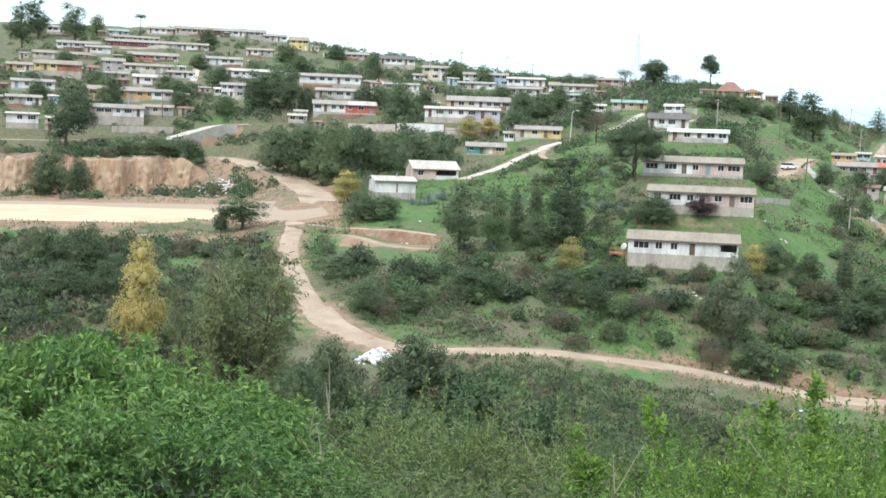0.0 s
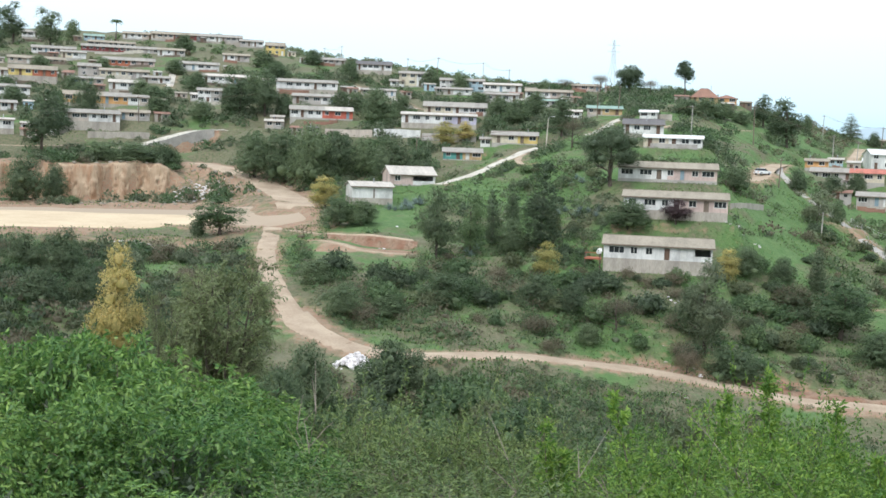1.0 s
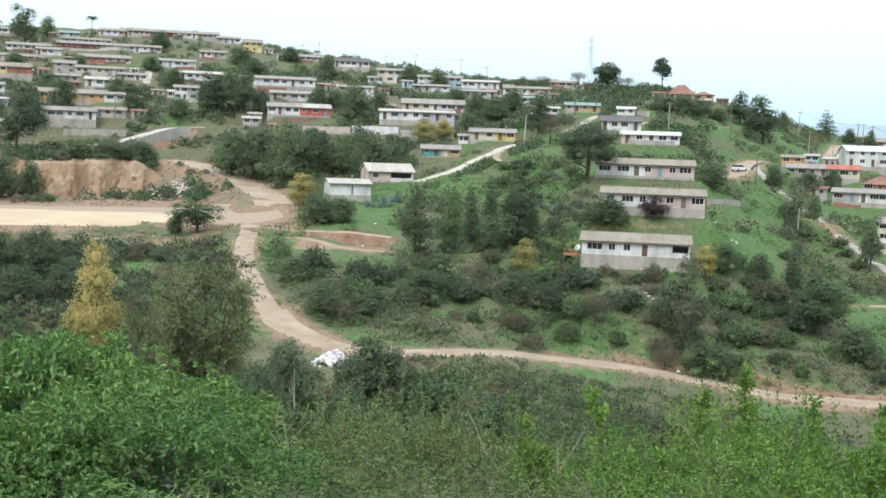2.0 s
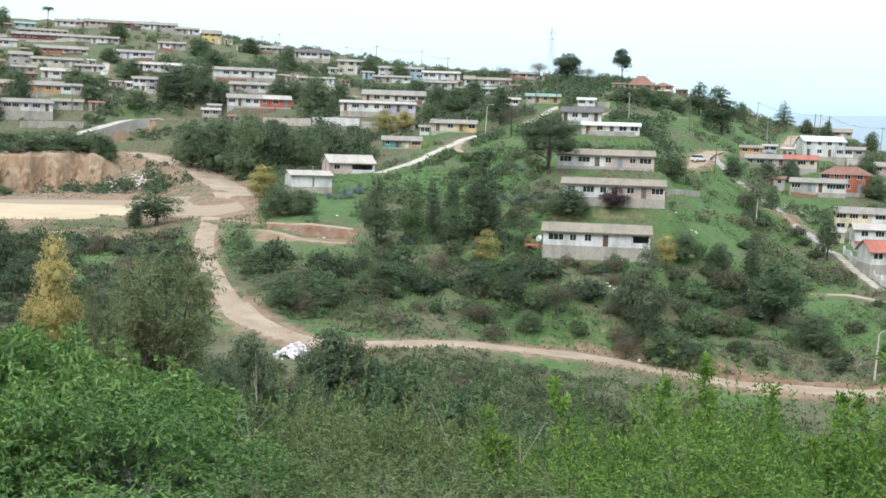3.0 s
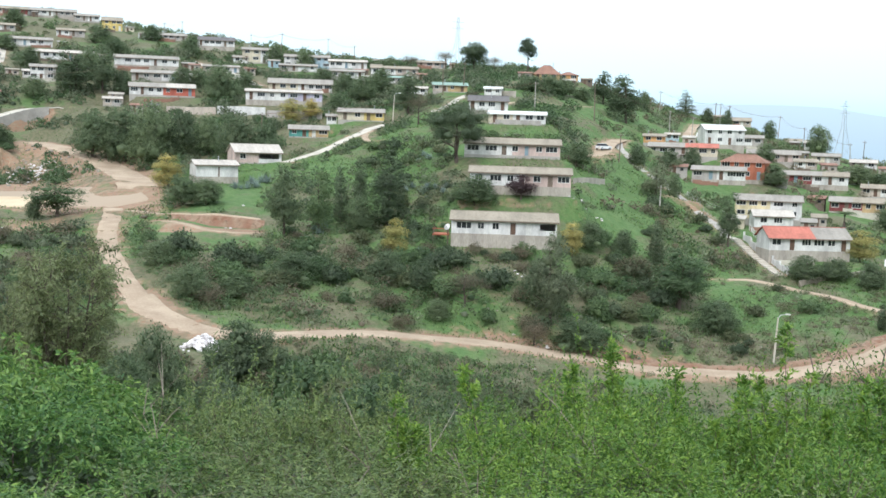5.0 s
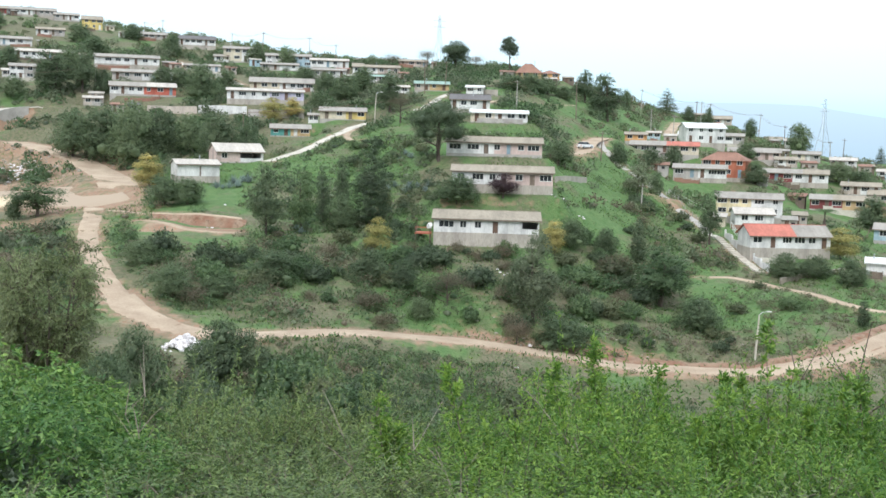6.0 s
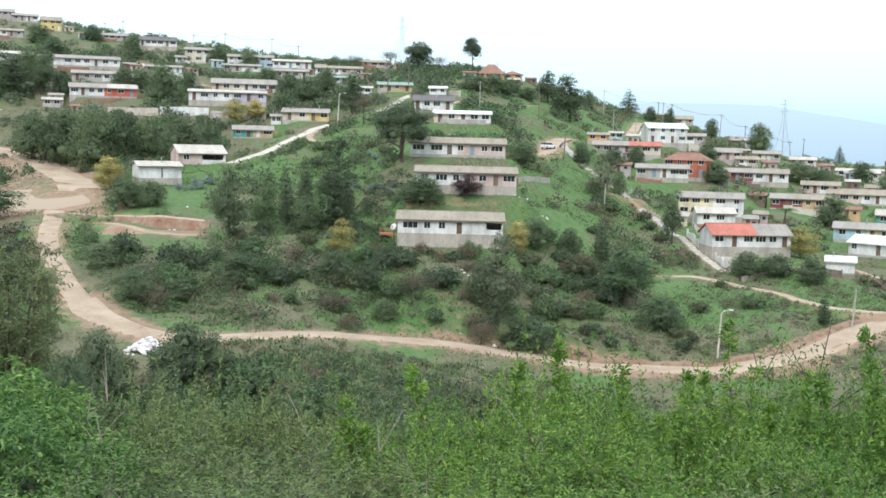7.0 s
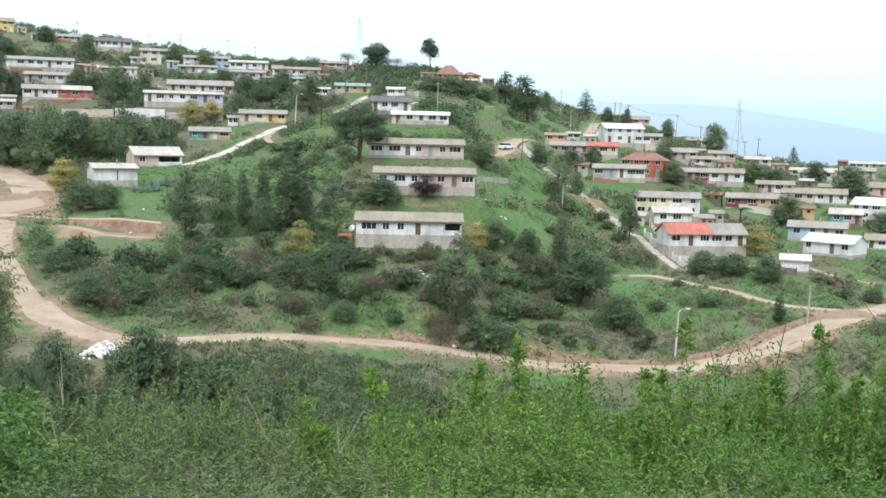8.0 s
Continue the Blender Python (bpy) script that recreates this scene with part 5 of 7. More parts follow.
    if base == "plum":
        lobes = ring_lobes(rng, 6, 4.5, 2.6, 2.2) + [(0, 0, 7.4, 2.4, 2.4, 2.0), (0, 0, 3, 3, 3, 2)]
        return tree("plum_tree", "rounded purple-leaved plum tree beside the house", "tree", LEAF["plum"], BARK, lobes, (7.5, 0, 7, 0.3, 0.2, 0.35), dict(twigs=1100, per=4, twig=0.9, droop=0.1, leaf=0.42, wide=0.2, up=0.4), k + 8), 9.0
    if base == "bare":
        ob = thing("bare_tree", Matrix(), "leafless grey-brown tree with fine upright twigs", "tree")
        part("trunk", limbs(rng, 9.5, 0.02, 16, 0.22, 0.12, 0.45), BARK, ob)
        v, f, nrm = canopy(rng, ring_lobes(rng, 7, 6.0, 2.2, 1.9) + [(0, 0, 5, 2, 2, 3)], twigs=750, per=3, twig=1.3, droop=0.0, leaf=0.75, wide=0.06, up=0.9, shell=0.2)
        mesh_object("crown", v, f, LEAF["dry"], ob, normals=nrm)
        return ob, 7.0
    if base == "palm":
        ob = thing("palm_tree", Matrix(), "palm with a bare trunk and drooping green fronds", "tree")
        bm = bmesh.new()
        tube(bm, [(0, 0, -0.5), (0.08, 0, 3), (0.05, 0, 7.6)], [0.42, 0.3, 0.27], 8)
        part("trunk", bm, BARK, ob)
        vs, fs, n = [], [], 0
        for i in range(26):
            a, tilt = i * 2.399, 0.15 + 1.15 * (i / 26)
            s = np.linspace(0.05, 1, 15)
            out = np.array([math.cos(a), math.sin(a), 0])
            p = np.array([0, 0, 7.6]) + out * (s * 2.7 * math.sin(tilt + 0.35))[:, None]
            p[:, 2] += s * 2.5 * math.cos(tilt) - 1.5 * s ** 2
            side = np.array([-math.sin(a), math.cos(a), 0])
            for sgn in (-1, 1):
                w = unit(out * 0.6 + side * sgn + np.array([0, 0, -0.35]))
                v, f = blades(rng, p, np.repeat(w[None], 15, 0), 0.75, 0.12)
                vs.append(v), fs.append(f + n)
                n += len(v)
        mesh_object("crown", np.vstack(vs), np.vstack(fs), LEAF["green"], ob)
        return ob, 5.5
    if base == "dryshrub":
        lobes = ring_lobes(rng, 5, 4.0, 2.6, 2.6) + [(0, 0, 6, 2.5, 2.5, 3)]
        return tree("dry_shrub", "leafless brown shrub at the roadside", "shrub", LEAF["dry"], BARK, lobes, (8, 0, 8, 0.2, 0.1, 0.45), dict(twigs=700, per=3, twig=1.6, droop=0.0, leaf=0.8, wide=0.12, up=0.9, core=0), k), 9.0
    # broadleaf: a low irregular crown
    lobes = ring_lobes(rng, 6, 2.2, 2.9, 2.2) + ring_lobes(rng, 5, 4.6, 2.5, 2.1) + ring_lobes(rng, 4, 6.8, 1.7, 1.8) + [(rng.normal(0, 0.5), rng.normal(0, 0.5), 8.2, 1.7, 1.7, 1.5), (0, 0, 3.4, 2.6, 2.6, 2.6)]
    return tree("broadleaf_tree", f"dense {word} broadleaf tree with an uneven crown", "tree", leaf, BARK, lobes, (7.8, 0.02, 6, 0.26, 0.12, 0.35), dict(twigs=1150, per=4, twig=0.95, droop=0.2, leaf=0.5, wide=0.27, up=0.35, core=0.44), k + 9), 9.0


def plant(kind, x, y, high, spread, rng, k):
    """Stands a copy of a kind of tree on the ground."""
    key = (kind, k)
    turn = rng.uniform(0, 360)
    first = key not in MODELS
    if first:
        MODELS[key] = model(*key)
    ob, wide = MODELS[key]
    s = spread / wide
    m = pose(x, y, height(x, y) - 0.1, rng.uniform(-3, 3), rng.uniform(-3, 3), turn) @ Matrix.Diagonal((s, s, high / 10, 1))
    if first:
        ob.matrix_basis = m
        MODELS[key] = (ob, wide)
        return ob
    c = copy_thing(ob, Matrix())
    c.matrix_basis = m
    return c


EUCALYPT_DARK = [  # x, y, height, spread
    (-0.5, 180.5, 11.3, 5.5), (-99.9, 288.2, 17.4, 9.3), (-103.6, 313.3, 10.5, 6.5), (-59.1, 336.6, 11.7, 10.4),
    (-52.2, 337.2, 12.9, 7.4), (-189.7, 510.9, 18.3, 11.2), (-167.1, 492.4, 17.5, 11.7), (-180.0, 466.5, 19.2, 8.8), (29.3, 288.5, 10.2, 7.4), (93.6, 315.7, 13.6, 10.0),
    (93.3, 339.4, 9.6, 7.2), (80.3, 202.4, 9.9, 4.3),
]
CYPRESS = [  # x, y, height, spread
    (8.9, 193.5, 9.6, 2.5), (13.1, 208.6, 8.0, 2.3), (16.4, 191.6, 13.4, 5.6), (60.9, 184.5, 7.9, 2.6), (82.9, 149.8, 4.1, 1.7),
]
BROADLEAF_GREEN_A = [  # x, y, height, spread
    (11.9, 190.4, 6.1, 5.1), (31.8, 195.7, 5.1, 8.3), (-14.0, 204.0, 4.9, 6.0), (-18.0, 204.2, 5.5, 6.0), (-171.0, 533.3, 9.6, 7.7), (-109.7, 487.8, 7.9, 9.8),
    (-71.0, 454.5, 7.5, 9.5), (-54.6, 476.9, 6.6, 8.5), (-35.0, 428.6, 8.9, 7.2), (5.3, 400.5, 6.7, 6.7), (34.7, 403.0, 5.4, 5.1), (-45.0, 277.1, 11.5, 11.0),
    (-37.3, 275.5, 13.3, 12.3), (-29.8, 265.1, 14.5, 12.4), (-17.9, 265.7, 9.3, 8.6), (-5.2, 252.7, 8.0, 6.2), (-19.0, 331.2, 11.2, 10.4), (15.5, 332.6, 6.7, 7.8),
    (12.3, 305.5, 4.4, 5.1), (-75.8, 283.4, 5.2, 12.5),
]
BROADLEAF_GREEN_B = [  # x, y, height, spread
    (-83.6, 284.0, 4.8, 8.4), (-68.4, 284.8, 5.4, 7.0), (-13.5, 99.1, 7.8, 4.4), (0.4, 159.0, 5.1, 7.0), (-6.3, 151.6, 2.9, 5.2), (-17.4, 163.8, 3.6, 5.6),
    (-12.1, 149.8, 4.4, 5.5), (20.0, 151.2, 3.0, 4.1), (113.3, 362.5, 6.8, 3.7), (173.3, 362.5, 10.2, 8.3), (158.3, 367.4, 6.8, 5.1), (60.7, 155.0, 5.3, 7.2),
    (134.5, 314.4, 5.6, 6.0), (150.6, 291.4, 5.7, 9.6), (57.0, 225.1, 5.2, 6.4), (38.5, 146.3, 4.9, 7.4), (81.8, 237.8, 5.5, 3.7), (156.6, 289.9, 4.6, 8.1),
    (152.5, 232.2, 5.0, 6.8), (108.2, 166.1, 2.7, 3.9),
]
BROADLEAF_GREEN_C = [  # x, y, height, spread
    (48.9, 183.9, 5.1, 5.6), (72.4, 322.0, 5.4, 8.8), (78.6, 327.0, 5.0, 8.0), (66.4, 318.0, 4.6, 7.4), (84.5, 330.5, 4.2, 6.0),
    (-88, 351, 7, 8), (-96, 366, 6, 7), (-81, 381, 7, 8), (-62, 373, 8, 8), (-83, 336, 5, 7), (-69, 329, 6, 8), (-111, 353, 6, 7), (-119, 373, 6, 7), (-60, 416, 7, 9),
    (-99, 426, 6, 8), (-26, 349, 6, 7), (-13, 346, 6, 7), (10, 353, 6, 8), (20, 317, 7, 8), (26, 331, 7, 8), (-128, 345, 6, 8), (-140, 372, 6, 8), (-150, 430, 6, 8), (-126, 428, 6, 7),
]
MIMOSA = [  # x, y, height, spread
    (16.3, 175.2, 6.1, 4.3), (-34.3, 123.3, 13.8, 5.8), (-22.8, 226.6, 7.2, 6.9), (0.4, 294.0, 6.4, 6.6), (5.6, 296.0, 5.4, 5.4), (45.1, 178.6, 6.2, 4.5), (100.3, 191.0, 5.8, 6.8),
]
PINE = [  # x, y, height, spread
    (32.2, 221.5, 11.6, 13.4),
]
PLUM = [  # x, y, height, spread
    (39.8, 195.0, 4.5, 5.1),
]
EUCALYPT_GREEN = [  # x, y, height, spread
    (5.0, 186.9, 10.3, 4.4), (-38.6, 201.3, 7.0, 7.8), (58.5, 165.7, 8.8, 8.6),
]
BROADLEAF_DARK_A = [  # x, y, height, spread
    (-42.2, 200.6, 4.5, 3.0), (-100.2, 324.9, 11.8, 8.3), (-46.9, 336.8, 8.1, 5.7), (-5.6, 405.0, 7.1, 7.1), (-23.7, 266.4, 11.1, 9.2), (-10.9, 255.5, 9.7, 9.5),
    (-31.4, 346.1, 6.7, 6.8), (-91.7, 254.5, 10.3, 9.3), (-89.0, 265.0, 9.0, 6.8), (-5.1, 117.9, 6.5, 6.4),
    (-2.0, 120.0, 5.6, 5.3), (-6.6, 111.7, 3.6, 4.4), (-11.5, 107.4, 9.0, 5.8), (18.5, 159.2, 4.7, 4.7), (14.1, 162.9, 5.2, 6.0), (-55.7, 153.7, 6.0, 5.6),
    (-50.9, 155.4, 7.6, 6.4), (-47.9, 138.7, 4.8, 6.5),
]
BROADLEAF_DARK_B = [  # x, y, height, spread
    (-44.7, 145.0, 5.0, 4.5), (34.3, 155.0, 7.0, 4.7), (141.3, 380.6, 5.2, 4.4), (145.0, 372.2, 7.2, 4.3), (84.0, 177.9, 4.3, 6.7), (88.8, 177.2, 4.1, 5.8),
    (92.9, 172.6, 4.1, 5.3), (127.3, 229.8, 7.4, 7.5), (176.6, 284.4, 9.2, 10.2), (179.9, 309.5, 6.6, 7.0), (90.2, 267.2, 4.9, 6.1), (99.1, 275.7, 6.3, 5.2),
    (116.5, 266.4, 5.5, 6.3), (78.8, 255.6, 5.2, 4.7), (55.0, 184.7, 4.6, 4.7),
]
WILLOW = [  # x, y, height, spread
    (-12.0, 64.9, 15.6, 7.6), (-16.6, 72.0, 13.6, 4.2),
]
PALM = [  # x, y, height, spread
    (-147.5, 519.5, 12.6, 5.8), (113.9, 224.5, 4.5, 5.4),
]
UMBRELLA = [(60.6, 383.5, 10.3, 10.6)]  # x, y, height, spread
MAST = [(77.8, 378.1, 12.4, 4.9)]
BARE = [  # x, y, height, spread
    (52.8, 396.5, 7.6, 6.7), (41.3, 400.6, 6.1, 5.9), (67.6, 383.8, 6.2, 5.7), (30.1, 271.1, 7.5, 5.9), (24.1, 153.9, 5.3, 6.1),
]
EUCALYPT_GREY = [  # x, y, height, spread
    (35.5, 151.1, 12.6, 6.1), (74.3, 227.2, 7.4, 5.4),
]
CONIFER = [  # x, y, height, spread
    (134.5, 383.6, 9.1, 7.6), (209.8, 375.4, 6.8, 4.2),
]
DRYSHRUB = [  # x, y, height, spread
    (32.3, 146.5, 4.1, 4.4),
]
GROVES = [("eucalypt_dark", EUCALYPT_DARK), ("cypress", CYPRESS), ("broadleaf_green", BROADLEAF_GREEN_A), ("broadleaf_green", BROADLEAF_GREEN_B), ("broadleaf_green", BROADLEAF_GREEN_C), ("mimosa", MIMOSA), ("pine", PINE), ("plum", PLUM), ("eucalypt_green", EUCALYPT_GREEN), ("broadleaf_dark", BROADLEAF_DARK_A), ("broadleaf_dark", BROADLEAF_DARK_B), ("willow", WILLOW), ("palm", PALM), ("umbrella", UMBRELLA), ("mast", MAST), ("bare", BARE), ("eucalypt_grey", EUCALYPT_GREY), ("conifer", CONIFER), ("dryshrub", DRYSHRUB)]
_rng = random.Random(31)
for _kind, _rows in GROVES:
    for _i, (_x, _y, _h, _w) in enumerate(_rows):
        _t = plant(_kind, _x, _y, _h, _w, _rng, _i % 3)
        _t["group"] = _kind.replace("_", " ") + " trees on the hillside"
# ---- shrubs on the slopes ----
def shrub_model(shade, k):
    """A shrub about 2 m high and 3 m wide."""
    rng = np.random.default_rng(500 + k * 13 + sum(map(ord, shade)))
    lobes = ring_lobes(rng, 5, 0.75, 0.8, 0.62) + [(rng.normal(0, 0.2), rng.normal(0, 0.2), 1.15, 0.75, 0.75, 0.6)]
    v, f, nrm = canopy(rng, lobes, 330, 4, 0.42, 0.15, 0.23 if shade != "dry" else 0.32, 0.14 if shade != "dry" else 0.05, 0.4, -0.2)
    v, f, nrm = with_core(rng, v, f, nrm, lobes, 0.6 if shade != "dry" else 0.25)
    words = {"green": "rounded green shrub", "dark": "dense dark green shrub", "olive": "olive-green scrub bush", "dry": "dry brownish leafless scrub bush", "grey": "grey-green scrub bush"}[shade]
    ob = mesh_object("shrub", v, f, LEAF[shade], normals=nrm)
    return tagged(ob, words + " on the valley slope", "shrub", "shrubs on the slopes")


SHRUBS = {}


def shrub(shade, x, y, s, rng):
    key = (shade, rng.randrange(3))
    m = pose(x, y, height(x, y) - 0.12, 0, 0, rng.uniform(0, 360)) @ Matrix.Diagonal((s * rng.uniform(0.85, 1.25), s * rng.uniform(0.85, 1.25), s * rng.uniform(0.75, 1.15), 1))
    if key not in SHRUBS:
        SHRUBS[key] = shrub_model(*key)
        SHRUBS[key].matrix_basis = m
        return
    c = copy_thing(SHRUBS[key], Matrix())
    c.matrix_basis = m


def hides_house(x, y, tall):
    """True where a plant would hide a house; far up the hill some gardens do."""
    r, az = math.hypot(x, y), math.degrees(math.atan2(x, y))
    for px, py, length, *_q in PLOTS:
        pr = math.hypot(px, py)
        if pr - 5 - 5 * tall < r < pr and abs(az - math.degrees(math.atan2(px, py))) < math.degrees((length / 2 + 1) / pr):
            return True
    return False


def polar(rng, az0, az1, r0, r1):
    az, r = radians(rng.uniform(az0, az1)), math.sqrt(rng.uniform(r0 * r0, r1 * r1))
    return r * math.sin(az), r * math.cos(az)


def scatter(count, az0, az1, r0, r1, shades, size, seed, clear=1.0):
    rng = random.Random(seed)
    made = 0
    for _ in range(count * 6):
        x, y = polar(rng, az0, az1, r0, r1)
        s = rng.uniform(*size)
        if ground(x, y)[2][0] < clear + s * 1.2 or (r1 > 190 and hides_house(x, y, s)) or in_terrace(x, y) or in_meadow(x, y):
            continue
        shrub(rng.choice(shades), x, y, s, rng)
        made += 1
        if made >= count:
            return


def in_meadow(x, y):
    """The open grass slope between the long houses and the stairway."""
    r, az = math.hypot(x, y), math.degrees(math.atan2(x, y))
    return 196 < r < 258 and 13.6 + 1.2 * math.sin(r / 9) < az < 17.6


def in_terrace(x, y):
    """Ground that stays open: the terrace, the cut faces and the meadow on the spur."""
    r, az = math.hypot(x, y), math.degrees(math.atan2(x, y))
    if (174 < r < 194 and -6.6 < az < -1.4) or (278 < r < 287 and -24 < az < -13) or (197 < r < 221 and -5.4 < az < -1.6) or (121 < r < 133 and -5.0 < az < -3.2):
        return True
    s, w = TERRACE_LINE
    d = np.hypot(s[:, 0] - x, s[:, 1] - y)
    k = int(d.argmin())
    return d[k] < w[k] / 2 + 1


scatter(66, -14, 36, 90, 119, ("dark", "green", "olive", "dark", "green"), (1.1, 2.2), 1, 1.2)
scatter(36, -24, -9, 150, 188, ("dark", "grey", "green", "dry"), (0.9, 1.7), 2)
scatter(88, -7, 19, 146, 188, ("green", "dark", "green", "olive", "dark", "dry"), (0.7, 1.8), 3, 0.6)
scatter(40, 3, 13, 186, 262, ("green", "dark", "olive"), (0.5, 1.3), 4)
scatter(42, 15, 35, 150, 235, ("green", "dark", "olive", "dry"), (0.5, 1.4), 5)
scatter(14, -24, -12, 265, 302, ("green", "green", "dry"), (0.8, 1.5), 6)


# ---- what nobody could count: undergrowth, village greenery and grass ----
def joined(name, label, category, count, zone, shades, size, seed, leaves=60, leaf=0.26, blocked=True, gather=True):
    """Many small plants in one mesh."""
    rng, pr = np.random.default_rng(seed), random.Random(seed)
    leaves = int(leaves * 1.9)
    spots = []
    while len(spots) < count:
        x, y = polar(pr, *zone)
        # plants gather in thickets
        if not gather or math.sin(x / 8.5 + 2 * math.sin(y / 11.0)) * math.sin(y / 7.0 + 1.5 * math.sin(x / 6.0)) + pr.gauss(0, 0.45) > -0.15:
            spots.append((x, y, size[0] + (size[1] - size[0]) * pr.random() ** 1.4))
    xy = np.array(spots)
    z, _b, gap = ground(xy[:, 0], xy[:, 1])
    keep = [gap[i] > 0.3 + 0.9 * s and not (blocked and hides_house(x, y, s * 1.4) and not (math.hypot(x, y) > 285 and s < 2.2 and i % 4 == 0)) and not in_terrace(x, y) and not (in_meadow(x, y) and i % 8) for i, (x, y, s) in enumerate(spots)]
    xy, z = xy[keep], z[keep]
    n = len(xy)
    # leaves lie in an uneven dome, in five tufts a plant
    tuft = unit(rng.normal(size=(n, 5, 3)) + (0, 0, 0.7))
    pick = rng.integers(0, 5, (n, leaves))
    d = unit(np.take_along_axis(tuft, pick[..., None].repeat(3, -1), 1) * 0.75 + rng.normal(0, 0.62, (n, leaves, 3)))
    d[..., 2] = np.abs(d[..., 2])
    local = d * rng.uniform(0.55, 1.0, (n, leaves, 1)) * (1.0, 1.0, 0.95) + (0, 0, 0.05)
    pos = local * xy[:, None, 2:3] + np.concatenate([xy[:, :2], z[:, None]], 1)[:, None]
    way = unit(d.reshape(-1, 3) * 0.7 + rng.normal(0, 0.7, (n * leaves, 3)) + (0, 0, 0.4))
    size_of = np.repeat(leaf * 0.76 * (0.5 + 0.5 * xy[:, 2]), leaves)
    out = unit(d + (0, 0, 0.35)).reshape(-1, 3)
    v, f, nrm = leaflets(rng, pos.reshape(-1, 3), way, size_of, size_of * 0.62, out)
    # a low dense heart under the leaves of each plant
    cv, cf = cores(rng, [(0, 0, 0.1, 0.72, 0.72, 0.5)], 0.55, 1)
    m = len(cv)
    hearts = cv[None] * (xy[:, None, 2:3] * rng.uniform(0.75, 1.15, (n, m, 1))) + np.concatenate([xy[:, :2], z[:, None]], 1)[:, None]
    f = f.tolist() + (np.arange(n)[:, None, None] * m + cf[None] + len(v)).reshape(-1, 3).tolist()
    nrm = np.vstack([nrm, np.tile(unit(cv), (n, 1))])
    v = np.vstack([v, hearts.reshape(-1, 3)])
    kinds = rng.integers(0, len(shades), n)
    mi = np.concatenate([np.repeat(kinds, leaves), np.repeat(kinds, len(cf))])
    ob = mesh_object(name, v, f, [LEAF[s] for s in shades], mat_index=mi, normals=nrm)
    return tagged(ob, label, category, kind="stuff")


joined("undergrowth", "tangled dark and dry undergrowth filling the valley bottom", "undergrowth", 1050, (-16, 36, 86, 126), ("dark", "green", "dry", "green", "olive", "dark", "green"), (0.9, 2.0), 11, 85, 0.32, False, False)
joined("undergrowth", "green scrub below the dirt road", "undergrowth", 950, (-3, 36, 114, 138), ("green", "dark", "green", "olive", "dry"), (0.35, 1.1), 19, 50, 0.26, False, False)
joined("undergrowth", "low green and dry scrub on the near slope", "undergrowth", 880, (-8, 20, 143, 200), ("green", "olive", "green", "grey", "green", "dry"), (0.5, 2.0), 12, 48, 0.34)
joined("undergrowth", "low green scrub on the grassy east slope", "undergrowth", 1050, (14, 35, 143, 205), ("green", "olive", "olive", "dry", "dry", "grey"), (0.35, 1.2), 18, 40, 0.3)
joined("undergrowth", "dense dark scrub on the slope below the terrace", "undergrowth", 700, (-24, -8.5, 125, 192), ("dark", "grey", "olive", "green", "dry"), (0.9, 2.1), 13, 65, 0.45)
joined("garden_greenery", "garden shrubs and hedges between the row houses", "greenery", 2700, (-24, 14, 262, 440), ("green", "grey", "gum", "green", "grey"), (1.0, 2.8), 14, 56, 0.58)
joined("garden_greenery", "shrubs and hedges between the far houses on the crest", "greenery", 620, (-24, 12, 420, 590), ("green", "green", "grey", "olive"), (1.1, 3.2), 15, 60, 0.62)
joined("garden_greenery", "shrubs and hedges between the houses on the east slope", "greenery", 1500, (15, 36, 200, 420), ("gum", "green", "grey", "olive", "dry"), (0.5, 2.6), 16, 45, 0.55)
joined("garden_greenery", "shrubs and low trees on the upper near hill", "greenery", 800, (-6, 16, 196, 270), ("dark", "green", "grey", "olive"), (0.4, 2.3), 17, 48, 0.45)


def grass(count, zone, label, seed, tall):
    rng, pr = np.random.default_rng(seed), random.Random(seed)
    xy = np.array([polar(pr, *zone) for _ in range(count)])
    z, bare, gap = ground(xy[:, 0], xy[:, 1])
    lump = np.sin(xy[:, 0] / 5.0 + 2 * np.sin(xy[:, 1] / 8.0)) * np.sin(xy[:, 1] / 6.0)
    keep = (gap > 0.2) & (lump + rng.normal(0, 0.4, count) > -0.2)
    keep &= np.array([not in_terrace(*p) for p in xy])
    xy, z = xy[keep], z[keep]
    way = unit(rng.normal(0, 0.45, (len(xy), 3)) + (0, 0, 1))
    up = unit(rng.normal(0, 0.4, (len(xy), 3)) + (0, 0, 1))
    v, f, nrm = leaflets(rng, np.concatenate([xy, z[:, None] - 0.04], 1), way, tall, tall * 0.45, up, 0.75)
    tagged(mesh_object("grass", v, f, [LEAF["grass"], LEAF["green"], LEAF["olive"]], mat_index=rng.choice(3, len(xy), p=(0.5, 0.3, 0.2)), normals=nrm), label, "grass", kind="stuff")


grass(110000, (-7, 36, 140, 262), "rough green grass on the valley slope", 21, 0.38)
grass(24000, (-24, 20, 200, 330), "rough grass around the houses", 22, 0.5)
grass(14000, (-24, -7, 135, 206), "rough grass between the dark scrub", 23, 0.42)
grass(20000, (-3, 36, 112, 138), "long grass below the valley road", 24, 0.5)
